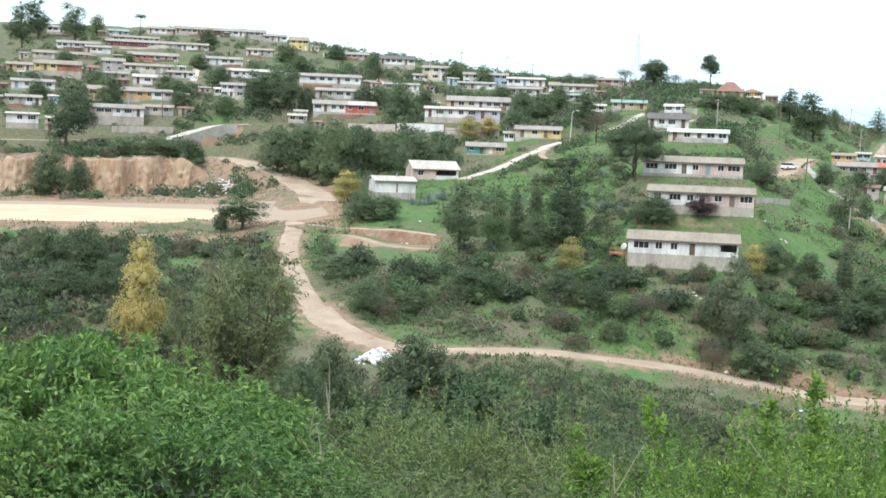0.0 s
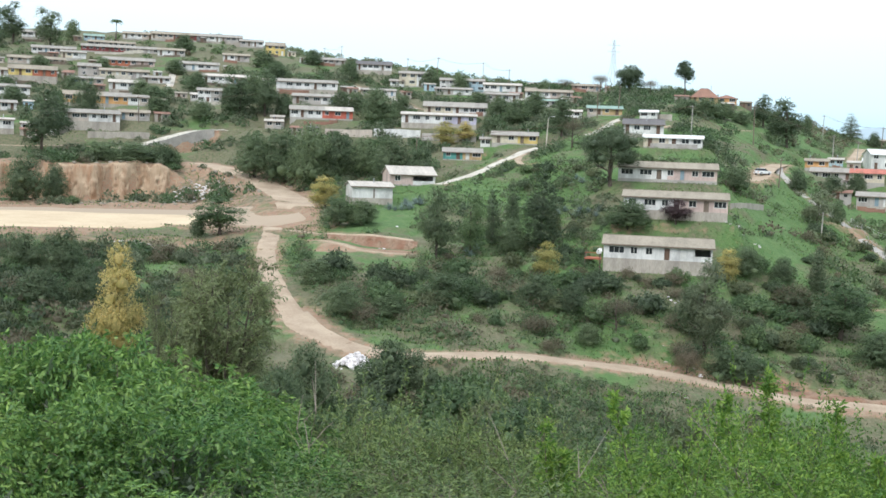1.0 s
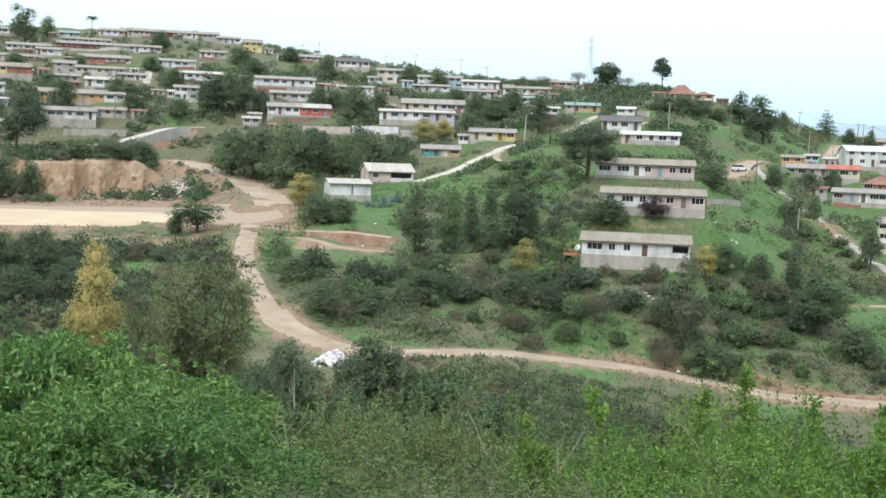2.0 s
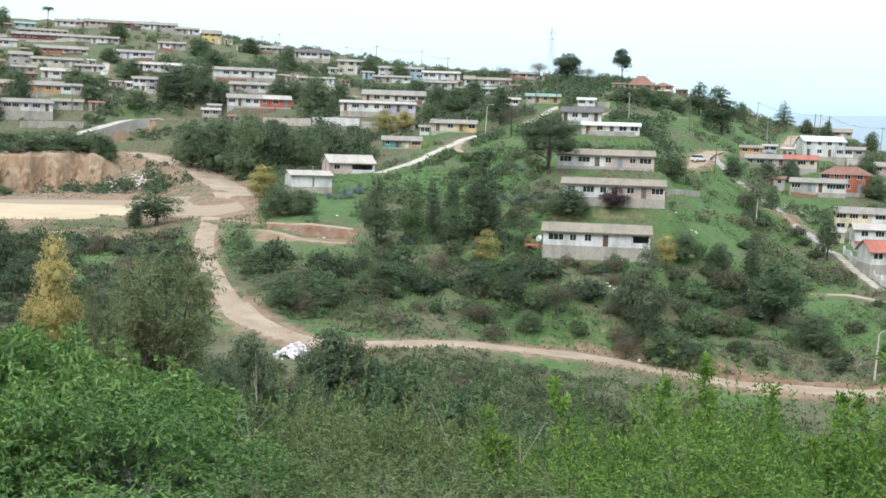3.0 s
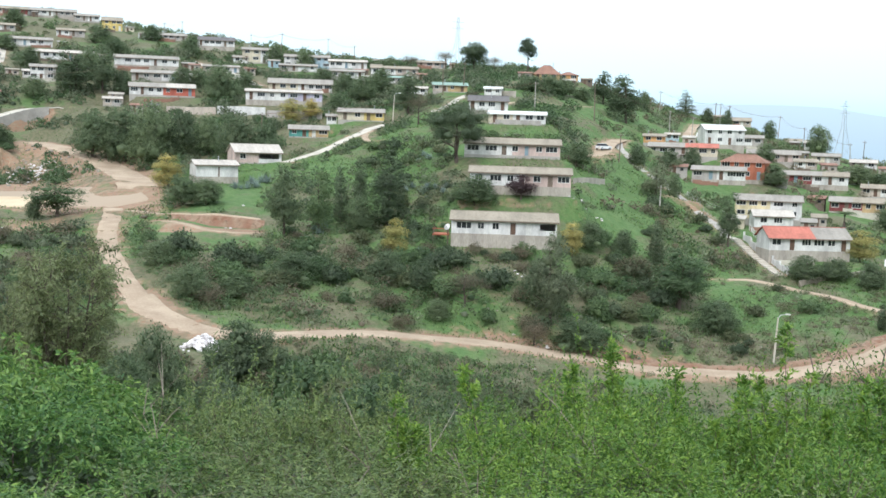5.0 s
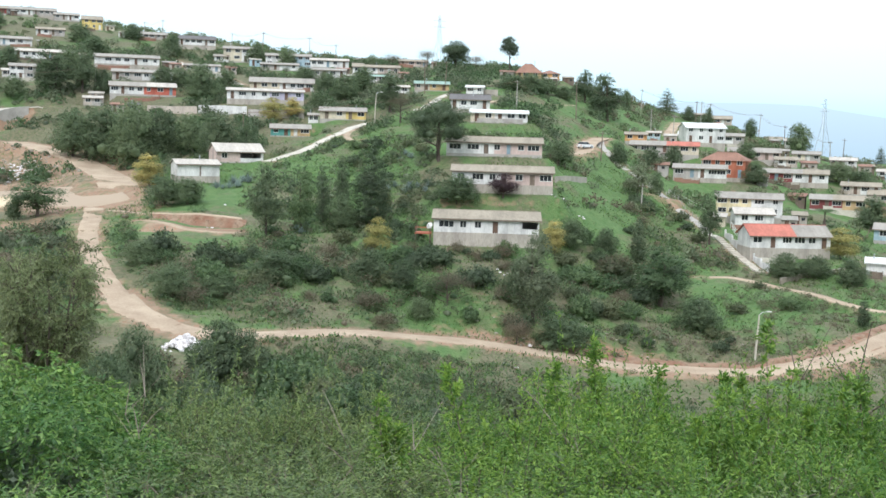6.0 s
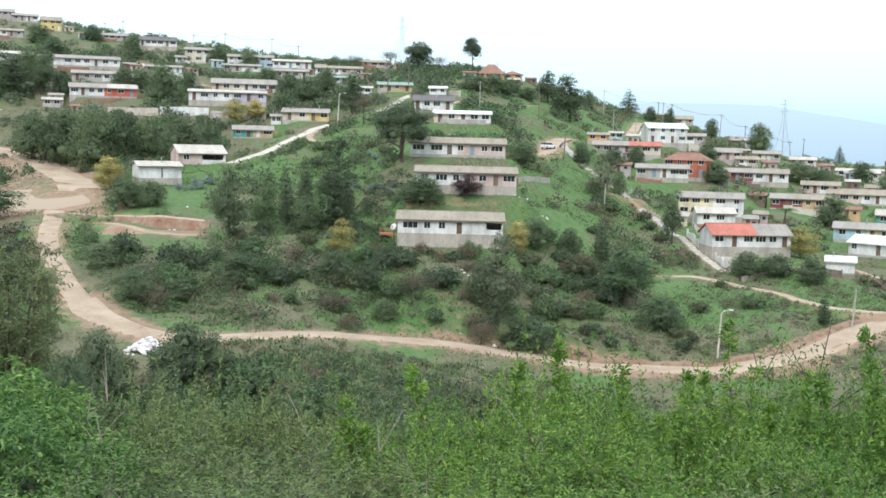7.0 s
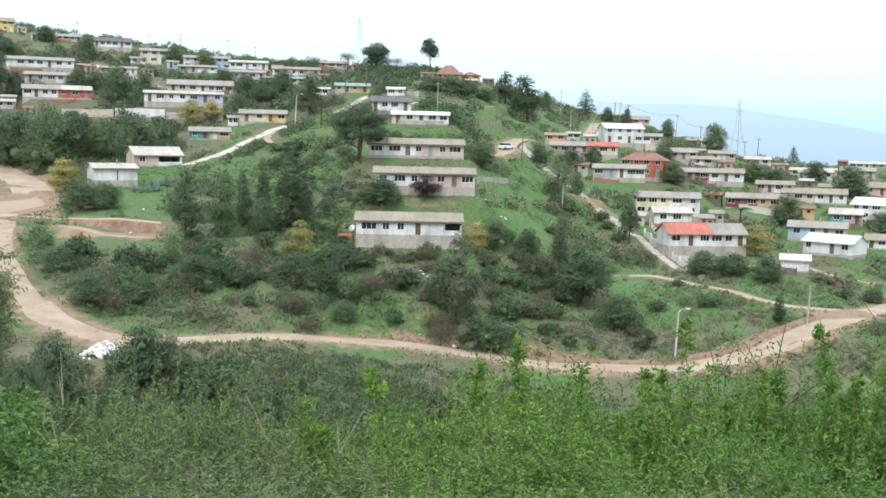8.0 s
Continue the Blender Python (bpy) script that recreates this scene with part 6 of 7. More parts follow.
# ---- shrubs in front of the viewer on the knoll ----
def near_shrub(label, shade, k, stems, twigs, per, twig, droop, leaf, wide, up, tips, heads, sticks):
    """A shrub about 3 m high and 3.4 m wide: stems and leafy twigs."""
    rng = np.random.default_rng(900 + k)
    ob = thing("knoll_shrub", Matrix(), label, "shrub", "shrubs on the knoll")
    # leafy heads over a dome, with gaps between them
    d = unit(rng.normal(size=(heads, 3)))
    d[:, 2] = np.abs(d[:, 2])
    at = d * (1.3, 1.3, 1.45) * rng.uniform(0.78, 1.12, (heads, 1)) + (0, 0, 0.95)
    size = rng.uniform(0.24, 0.5, heads)
    lobes = [(*p, s, s, s * 0.85) for p, s in zip(at, size)] + ring_lobes(rng, 5, 0.7, 1.1, 0.4)
    v, f, (start, way, ln, nrm) = foliage(rng, lobes, twigs, per, twig, droop, leaf, wide, up, -0.5, 0.5)
    if tips:
        # long leading shoots above the crown
        n = tips
        a = rng.uniform(0, 6.283, n)
        r = rng.uniform(0.1, 1.0, n)
        p = np.stack([np.cos(a) * r, np.sin(a) * r, rng.uniform(2.0, 2.5, n)], 1)
        w = unit(rng.normal(0, 0.22, (n, 3)) + (0, 0, 1))
        ll = rng.uniform(0.5, 1.4, n)
        s = np.linspace(0, 1, 44)
        q = (p[:, None] + w[:, None] * (ll[:, None] * s)[..., None]).reshape(-1, 3)
        g = unit(np.repeat(w, 44, 0) * 0.5 + rng.normal(0, 0.6, (n * 44, 3)))
        v2, f2 = blades(rng, q, g, leaf * 0.9, wide)
        nrm = np.vstack([nrm, outward(v2, f2, unit(rng.normal(0, 0.4, (len(q), 3)) + (0, 0, 0.8)))])
        f = np.vstack([f, f2 + len(v)])
        v = np.vstack([v, v2])
        start, way, ln = np.vstack([start, p]), np.vstack([way, w]), np.append(ln, ll)
    n = len(f)
    # leaves inside in a darker material: the shade of the gaps put into colour
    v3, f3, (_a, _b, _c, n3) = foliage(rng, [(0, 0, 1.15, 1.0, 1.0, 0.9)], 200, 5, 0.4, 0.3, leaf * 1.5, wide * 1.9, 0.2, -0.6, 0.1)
    f = np.vstack([f, f3 + len(v)]).tolist()
    v = np.vstack([v, v3])
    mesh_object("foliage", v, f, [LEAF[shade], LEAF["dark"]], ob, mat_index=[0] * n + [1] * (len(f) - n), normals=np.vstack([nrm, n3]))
    for i in range(stems):
        bm = bmesh.new()
        a = i * 2.399
        b = Vector((math.cos(a), math.sin(a), 0))
        h = rng.uniform(1.3, 2.0)
        o = rng.uniform(0.3, 1.0)
        tube(bm, [b * 0.15 + Vector((0, 0, -0.5)), b * o * 0.5 + Vector((0, 0, h * 0.5)), b * o + Vector((0, 0, h))], [0.035, 0.02, 0.006], 5)
        part("stem", bm, BARK, ob)
    # twigs
    tv, tf = [], []
    pick = rng.choice(len(start), min(len(start), sticks), replace=False)
    base, tip = start[pick] - way[pick] * ln[pick][:, None] * 0.35, start[pick] + way[pick] * ln[pick][:, None] * 0.9
    tip[:, 2] -= droop * ln[pick] * 0.8
    side = unit(np.cross(way[pick], rng.normal(size=(len(pick), 3)))) * 0.006
    tv = np.stack([base - side, base + side, tip + side * 0.4, tip - side * 0.4], 1).reshape(-1, 3)
    tagged(mesh_object("branchwork", tv, np.arange(len(tv)).reshape(-1, 4), TWIG, ob), kind="stuff")
    return ob


NEAR = {
    "fresh": [near_shrub("lush fresh-green shrub with long drooping leaves", "fresh", k, 6, 900, 11, 0.34, 0.8, 0.098, 0.03, 0.25, 0, 22, 90) for k in (1, 2)],
    "olive": [near_shrub("twiggy olive-green shrub with narrow leaves", "olivegreen", k, 8, 760, 10, 0.38, 0.3, 0.092, 0.024, 0.5, 12, 22, 320) for k in (3, 4)],
    "bright": [near_shrub("bright spring-green shrub with upright leafy shoots", "bright", k, 8, 760, 11, 0.42, 0.15, 0.075, 0.025, 0.75, 9, 22, 200) for k in (5, 6)],
}
KNOLL_BACK = [  # kind, bearing, distance, height, spread
    ("fresh", -22.4, 14.6, 3.2, 3.6), ("fresh", -20.2, 15.4, 3.4, 3.6), ("fresh", -18.5, 14.9, 3.4, 3.6), ("fresh", -16.8, 15.5, 3.3, 3.6), ("fresh", -14.8, 15.6, 3.3, 3.6),
    ("fresh", -12.6, 14.2, 2.6, 3.6), ("fresh", -10.4, 14.0, 2.3, 3.6), ("fresh", -8.2, 16.1, 2.5, 3.6), ("olive", -6.2, 16.6, 2.3, 3.0), ("olive", -3.9, 16.6, 2.4, 3.0),
    ("olive", -1.9, 18.5, 3.0, 3.0), ("olive", 0.4, 17.2, 2.4, 3.0), ("olive", 2.6, 18.1, 2.6, 3.0), ("olive", 4.9, 17.2, 2.5, 3.0), ("olive", 7.1, 17.6, 2.2, 3.0),
    ("bright", 9.1, 15.4, 2.4, 3.0), ("olive", 11.4, 17.6, 2.3, 3.0), ("bright", 13.1, 17.2, 2.6, 3.0), ("bright", 15.3, 16.3, 3.2, 3.0), ("bright", 17.3, 16.9, 3.2, 3.0),
    ("bright", 19.3, 16.7, 2.8, 3.0), ("bright", 21.6, 15.2, 2.3, 3.0),
]
KNOLL_MIDDLE = [  # kind, bearing, distance, height, spread
    ("bright", 23.8, 16.9, 2.9, 3.0), ("bright", 25.7, 16.5, 3.0, 3.0), ("olive", 27.5, 16.8, 3.0, 3.0), ("bright", 29.6, 15.1, 2.7, 3.0), ("bright", 31.4, 17.2, 2.9, 3.0),
    ("bright", 33.2, 16.2, 2.8, 3.0), ("bright", 35.1, 16.8, 3.0, 3.0), ("fresh", -22.4, 11.7, 2.2, 2.8), ("fresh", -19.1, 12.2, 2.3, 2.8), ("fresh", -17.0, 12.3, 2.2, 2.8),
    ("fresh", -12.8, 11.8, 1.8, 2.8), ("fresh", -9.4, 11.9, 1.4, 2.8), ("olive", -4.7, 12.2, 1.1, 2.8), ("olive", -1.0, 12.2, 1.6, 2.8), ("olive", 2.5, 12.0, 1.3, 2.8),
    ("olive", 4.4, 11.6, 1.4, 2.8), ("olive", 7.6, 11.4, 1.1, 2.8), ("bright", 12.7, 11.6, 1.5, 2.8), ("bright", 16.2, 11.9, 1.8, 2.8), ("bright", 18.2, 12.2, 1.5, 2.8),
    ("bright", 23.7, 11.6, 1.3, 2.8), ("bright", 25.3, 11.5, 2.0, 2.8),
]
KNOLL_FRONT = [  # kind, bearing, distance, height, spread
    ("bright", 29.5, 11.3, 2.0, 2.8), ("bright", 34.0, 12.2, 1.8, 2.8), ("fresh", -14.3, 8.7, 1.2, 2.8),
    ("olive", -8.0, 8.8, 1.0, 2.8), ("olive", -1.1, 9.1, 1.0, 2.8), ("olive", 2.8, 9.2, 1.0, 2.8), ("olive", 7.8, 9.2, 1.0, 2.8),
    ("bright", 12.6, 9.1, 1.0, 2.8), ("bright", 18.2, 9.0, 1.1, 2.8), ("bright", 23.1, 8.8, 1.0, 2.8), ("olive", 27.9, 8.7, 1.1, 2.8),
    ("bright", 32.7, 8.8, 1.3, 2.8),
]
KNOLL = KNOLL_BACK + KNOLL_MIDDLE + KNOLL_FRONT
_rng = random.Random(77)
_used = set()
for _i, (_kind, _az, _r, _h, _w) in enumerate(KNOLL):
    _x, _y = _r * math.sin(radians(_az)), _r * math.cos(radians(_az))
    _k = _rng.randrange(2)
    _m = pose(_x, _y, height(_x, _y) - 0.1, 0, 0, _rng.uniform(0, 360)) @ Matrix.Diagonal((_w / 3.4, _w / 3.4, _h / 2.75, 1))
    _ob = NEAR[_kind][_k]
    if (_kind, _k) in _used:
        copy_thing(_ob, Matrix()).matrix_basis = _m
    else:
        _used.add((_kind, _k))
        _ob.matrix_basis = _m


def leafy_shoot(az, r, high, seed):
    """A young upright branch set with short leafy side twigs that shrink towards the tip."""
    rng = np.random.default_rng(seed)
    x, y = r * math.sin(radians(az)), r * math.cos(radians(az))
    ob = thing("leafy_shoot", pose(x, y, height(x, y) - 0.1, 0, 0, rng.uniform(0, 360)), "tall bright-green leafy shoot standing above the knoll shrubs", "shrub", "leafy shoots on the knoll")
    vs, fs, n = [], [], 0
    for i in range(int(rng.integers(2, 5))):
        top = Vector((rng.normal(0, 0.32), rng.normal(0, 0.32), high * (1.0 if i == 0 else rng.uniform(0.72, 0.9))))
        mid = Vector((top.x * 0.3, top.y * 0.3, top.z * 0.55))
        bm = bmesh.new()
        tube(bm, [(0, 0, -0.3), mid, top], [0.02, 0.012, 0.003], 5)
        part("stem", bm, TWIG, ob)
        m = 88
        s = rng.uniform(0.25, 1.0, m)
        p = np.where(s[:, None] < 0.55, np.array(mid) * (s / 0.55)[:, None], np.array(mid) + (np.array(top) - np.array(mid)) * ((s - 0.55) / 0.45)[:, None])
        w = unit(rng.normal(0, 1, (m, 3)) * (1, 1, 0.3) + (0, 0, 0.75))
        ln = (0.34 * (1.12 - s) + 0.06) * rng.uniform(0.6, 1.2, m)
        q = (p[:, None] + w[:, None] * (ln[:, None] * np.linspace(0.1, 1, 11))[..., None]).reshape(-1, 3)
        g = unit(np.repeat(w, 11, 0) * 0.6 + rng.normal(0, 0.55, (m * 11, 3)))
        v, f = blades(rng, q, g, 0.085, 0.03)
        vs.append(v), fs.append(f + n)
        n += len(v)
    mesh_object("foliage", np.vstack(vs), np.vstack(fs), LEAF["bright"], ob)


for _i, (_az, _r, _h) in enumerate([(16.0, 14.5, 3.2), (17.2, 14.4, 3.1), (19.9, 14.6, 2.85), (22.5, 14.3, 2.85), (25.2, 14.5, 3.45), (24.3, 14.2, 2.8), (27.7, 14.6, 2.9), (29.8, 14.4, 2.95),
                                    (32.2, 14.5, 3.6), (33.1, 14.7, 3.2), (31.2, 14.2, 2.9), (13.0, 14.3, 2.7), (10.6, 14.1, 2.5), (6.2, 14.6, 2.3), (34.2, 14.4, 3.0)]):
    leafy_shoot(_az, _r, _h, 640 + _i)
# ---- walls, stairs and fences ----
def wall_run(name, label, points, high, thick, mat, kind_word="wall", deep=1.2, step=2.0):
    """A free-standing wall that follows the ground."""
    s = along(points, step)
    t = unit(np.gradient(s, axis=0))
    nrm = np.stack([-t[:, 1], t[:, 0]], 1) * thick / 2
    z = ground(s[:, 0], s[:, 1])[0]
    top = np.convolve(np.pad(z, 2, mode="edge"), np.ones(5) / 5, mode="valid") + high
    bm = bmesh.new()
    rings = []
    for k in range(len(s)):
        a, b = s[k] - nrm[k], s[k] + nrm[k]
        rings.append([bm.verts.new((a[0], a[1], z[k] - deep)), bm.verts.new((b[0], b[1], z[k] - deep)), bm.verts.new((b[0], b[1], top[k])), bm.verts.new((a[0], a[1], top[k]))])
    for p, q in zip(rings, rings[1:]):
        for e in range(4):
            bm.faces.new((p[e], q[e], q[(e + 1) % 4], p[(e + 1) % 4]))
    bm.faces.new(rings[0][::-1])
    bm.faces.new(rings[-1])
    bmesh.ops.recalc_face_normals(bm, faces=bm.faces)
    return tagged(part(name, bm, mat, None), label, kind_word)


wall_run("garden_wall", "long beige garden wall below the row houses", [(-32.4, 316.6), (-25, 314.6), (-19.2, 312.4)], 2.0, 0.2, PLASTER["beige"])
wall_run("garden_wall", "whitewashed garden wall below the row houses", [(-18.8, 312.4), (-12, 310), (-6.2, 307.9)], 2.2, 0.2, PLASTER["white"])
wall_run("garden_wall", "grey block garden wall beside the yellow mimosa", [(-5.7, 304.2), (2, 299), (8.2, 295.4)], 1.9, 0.2, PLASTER["grey"])
wall_run("garden_wall", "bare block wall in front of the beige house", [(-93.8, 305.7), (-86, 309), (-79, 311.9)], 1.7, 0.2, PLASTER["block"])
wall_run("garden_wall", "low grey wall below the white-roofed house", [(45, 252), (54.7, 249.5)], 1.0, 0.2, PLASTER["grey"])
wall_run("garden_wall", "weathered wall along the ridge track", [(52, 309), (58.7, 299.5)], 1.6, 0.2, PLASTER["block"])
wall_run("garden_wall", "ruined low block wall beside the pink house", [(52.7, 210.3), (57, 215), (61.8, 221.5)], 1.0, 0.25, PLASTER["block"])
wall_run("stone_wall", "low curved stone wall below the clipped hedge", [(82, 175.3), (86.4, 177.2), (90.3, 177.6), (95.1, 179.4)], 0.8, 0.4, STONE)


def retaining_wall():
    """Grey wall that carries the ramp; it grows taller as the ramp climbs."""
    s, sz, _w = LINES[[w[0] for w in WAYS].index("ramp")]
    t = unit(np.gradient(s, axis=0))
    edge = s + np.stack([t[:, 1], -t[:, 0]], 1) * 2.6
    keep = (s[:, 1] > 303) & (s[:, 0] < -63)
    edge, top = edge[keep], sz[keep] + 0.25
    bm = bmesh.new()
    rings = []
    for (x, y), h in zip(edge, top):
        low = h - 5.5
        rings.append([bm.verts.new((x, y - 0.1, low)), bm.verts.new((x - 0.3, y + 0.25, low)), bm.verts.new((x - 0.3, y + 0.25, h)), bm.verts.new((x, y - 0.1, h))])
    for p, q in zip(rings, rings[1:]):
        for e in range(4):
            bm.faces.new((p[e], q[e], q[(e + 1) % 4], p[(e + 1) % 4]))
    bm.faces.new(rings[0][::-1])
    bm.faces.new(rings[-1])
    bmesh.ops.recalc_face_normals(bm, faces=bm.faces)
    tagged(part("retaining_wall", bm, CONCRETE, None), "grey concrete retaining wall carrying the pale ramp", "wall")


retaining_wall()


def stairway():
    """Steps down the lower walk, with a stepped white parapet beside them."""
    s = along([(84.4, 212), (83.8, 205.9), (83.3, 200), (82.6, 192), (81.6, 182)], 1.0)
    z = ground(s[:, 0], s[:, 1])[0]
    st = thing("stairway", pose(s[0, 0], s[0, 1], z[0]), "concrete stairway with shallow steps down the grassy slope", "stairs")
    par = thing("parapet", pose(s[0, 0] + 1.6, s[0, 1], z[0]), "white stepped parapet beside the concrete stairway", "parapet")
    for k in range(len(s) - 1):
        d = s[k + 1] - s[k]
        m = pose(s[k, 0] - s[0, 0], s[k, 1] - s[0, 1], max(z[k], z[k + 1]) - z[0] + 0.16, 0, 0, math.degrees(math.atan2(d[1], d[0])))
        bm = bmesh.new()
        box(bm, 0, float(np.linalg.norm(d)) - 0.01, -0.7, 0.7, -0.3, 0, m)
        part("step", bm, PALE_CONCRETE, st)
        if k % 4 == 0 and k > 2:
            e = min(k + 4, len(s) - 1)
            d = s[e] - s[k]
            ln = float(np.linalg.norm(d))
            m = pose(s[k, 0] - s[0, 0], s[k, 1] - s[0, 1], z[k] - z[0], 0, 0, math.degrees(math.atan2(d[1], d[0])))
            bm = bmesh.new()
            box(bm, 0.3, ln - 0.01, -0.08, 0.08, -1.2, 0.95, m)
            part("panel", bm, PLASTER["white"], par)
            bm = bmesh.new()
            box(bm, 0.0, 0.28, -0.15, 0.15, -1.2, 1.55, m)
            part("pillar", bm, PLASTER["white"], par)


stairway()


def fence(label, points, high, mat, gap=1.6, rails=2):
    s = along(points, gap)
    z = ground(s[:, 0], s[:, 1])[0]
    ob = thing("fence", pose(s[0, 0], s[0, 1], z[0]), label, "fence")
    for k in range(len(s)):
        o = Vector((s[k, 0] - s[0, 0], s[k, 1] - s[0, 1], z[k] - z[0]))
        bm = bmesh.new()
        tube(bm, [o + Vector((0, 0, -0.4)), o + Vector((0.02, 0, high))], [0.07, 0.06], 5)
        part("post", bm, mat, ob)
        if k + 1 < len(s):
            q = Vector((s[k + 1, 0] - s[0, 0], s[k + 1, 1] - s[0, 1], z[k + 1] - z[0]))
            for i in range(rails):
                h = Vector((0, 0, high * (0.45 + 0.45 * i)))
                bm = bmesh.new()
                tube(bm, [o + h, q + h], [0.035, 0.035], 4)
                part("rail", bm, mat, ob)
    return ob


fence("white post fence beside the upper stairway", [(86.5, 243), (88.5, 240), (92.8, 235.7)], 1.2, FRAME_WHITE, 1.3)
fence("white gate fence beside the yellow house", [(90.9, 218.3), (88.9, 211), (87.4, 204.2)], 1.3, FRAME_WHITE, 1.5)
fence("weathered wooden fence round the garden plot", [(131.3, 234.5), (122, 222), (113.1, 209.4)], 1.1, WOOD, 2.0)
fence("rough timber fence behind the pink house", [(53, 222), (58, 224), (64, 228)], 1.1, WOOD, 1.6)
fence("rail along the concrete stairway on the hillside", [(81.6, 266), (80.2, 257.5), (82.0, 252), (84.6, 245), (85.6, 238), (86.3, 223)], 0.9, CONCRETE, 1.8, 1)
fence("wooden fence in front of the white house", [(27.5, 176), (22.5, 178.5)], 1.0, WOOD, 1.4)


# ---- poles, lamps and pylons ----
POLES = [  # x, y, height
    (-6.4, 271.9, 6.8), (-15.4, 463.5, 7.5), (-45.6, 505, 7.5), (14.1, 440, 9.5), (22.5, 413.6, 7.4), (58.8, 275.6, 7.2),
    (78.0, 291.8, 10.0), (41.7, 316.8, 9.1), (47.9, 320.9, 8.5), (-3.5, 455, 9.0), (-48.7, 337.8, 7.3), (-84.7, 322, 7.4), (-51.9, 495.0, 6.5),
    (121.7, 372.4, 7.0), (110.6, 328.6, 6.5), (141.0, 373.0, 7.5), (144.0, 376.1, 7.8), (146.6, 375.4, 7.9), (167.8, 382.6, 8.5), (192.1, 368.4, 7.5),
    (71.7, 246.0, 6.4), (171.6, 370.1, 8.1), (178.2, 366.2, 6.5), (182.6, 359.0, 6.8), (86.0, 147.8, 5.6), (72.1, 217.9, 5.4), (114.9, 321.6, 7.3)]
_rng = random.Random(5)
for _x, _y, _h in POLES:
    _p = thing("utility_pole", pose(_x, _y, height(_x, _y), _rng.uniform(-1.5, 1.5), _rng.uniform(-1.5, 3), _rng.uniform(-40, 40)), "slim grey utility pole with a short crossarm", "pole", "utility poles in the village")
    _bm = bmesh.new()
    tube(_bm, [(0, 0, -0.6), (0, 0, _h * 0.5), (0, 0, _h)], [0.15, 0.13, 0.1], 7)
    part("post", _bm, CONCRETE if _rng.random() < 0.6 else WOOD, _p)
    if _y > 200:
        _bm = bmesh.new()
        box(_bm, -0.75, 0.75, -0.17, -0.10, _h - 0.6, _h - 0.48)
        part("crossarm", _bm, WOOD, _p)
        for _o in (-0.65, 0.0, 0.65):
            _bm = bmesh.new()
            tube(_bm, [(_o, -0.135, _h - 0.48), (_o, -0.135, _h - 0.3)], [0.05, 0.035], 6)
            part("insulator", _bm, FRAME_WHITE, _p)


def cable(a, b, sag, label):
    """A sagging wire between two poles, given as places in POLES."""
    (xa, ya, ha), (xb, yb, hb) = POLES[a], POLES[b]
    p, q = Vector((xa, ya, height(xa, ya) + ha - 0.35)), Vector((xb, yb, height(xb, yb) + hb - 0.35))
    bm = bmesh.new()
    for off in (-0.5, 0.5):
        tube(bm, [p.lerp(q, t) + Vector((off, 0, -4 * sag * t * (1 - t))) for t in np.linspace(0, 1, 13)], [0.022] * 13, 4)
    me = bpy.data.meshes.new("cable")
    bm.to_mesh(me)
    bm.free()
    me.materials.append(DARK_WOOD)
    tagged(new("power_cable", me), label, "cable", "power cables between poles")


for _a, _b in ((0, 5), (5, 20), (7, 8), (6, 26), (13, 15), (16, 17), (17, 18), (18, 21), (21, 22), (22, 23), (1, 9), (9, 3), (3, 4), (10, 11), (12, 2)):
    cable(_a, _b, 1.2, "thin dark power cable sagging between utility poles")


def street_lamp(x, y, h, turn, label):
    ob = thing("street_lamp", pose(x, y, height(x, y), 0, 2.5, turn), label, "street lamp")
    bm = bmesh.new()
    tube(bm, [(0, 0, -0.6), (0, 0, h * 0.5), (0, 0, h * 0.93)], [0.14, 0.12, 0.09], 8)
    part("pole", bm, PALE_CONCRETE, ob)
    bm = bmesh.new()
    tube(bm, [(0, 0, h * 0.92), (0.35, 0, h * 0.985), (1.1, 0, h)], [0.05, 0.045, 0.04], 6)
    part("arm", bm, STEEL, ob)
    bm = bmesh.new()
    box(bm, 1.0, 1.65, -0.14, 0.14, h - 0.06, h + 0.1)
    bmesh.ops.bevel(bm, geom=bm.edges[:], offset=0.04, segments=1, affect="EDGES")
    part("lamp_head", bm, FRAME_WHITE, ob, "pale lamp housing")


street_lamp(63.3, 141.6, 6.5, 0, "pale concrete street lamp at the dirt road")
street_lamp(24.9, 280.8, 7.4, 15, "street lamp at the top of the footpath")


def pylon(x, y, h, label):
    ob = thing("pylon", pose(x, y, height(x, y), 0, 0, 20), label, "pylon")
    waist = 0.55

    def corner(i, t):
        w = 2.3 * (1 - t / waist) + 0.55 * (t / waist) if t < waist else 0.55 - 0.25 * (t - waist) / (1 - waist)
        return Vector((w * (1, 1, -1, -1)[i % 4], w * (1, -1, -1, 1)[i % 4], h * t))
    for i in range(4):
        bm = bmesh.new()
        tube(bm, [corner(i, 0) - Vector((0, 0, 0.5)), corner(i, waist), corner(i, 1)], [0.07, 0.06, 0.04], 4)
        part("leg", bm, STEEL, ob)
    levels = [0, 0.2, 0.38, 0.52, 0.64, 0.76, 0.88, 1.0]
    for a, b in zip(levels, levels[1:]):
        for i in range(4):
            bm = bmesh.new()
            tube(bm, [corner(i, a), corner(i + 1, b)], [0.028, 0.028], 4)
            part("brace", bm, STEEL, ob)
    for t in (0.78, 0.9):
        bm = bmesh.new()
        box(bm, -2.4, 2.4, -0.06, 0.06, h * t - 0.05, h * t + 0.05)
        part("crossarm", bm, STEEL, ob)


pylon(59.0, 412, 18.5, "tall grey lattice pylon standing on the crest")
pylon(197.1, 393.4, 20.5, "grey lattice power pylon beyond the far houses")


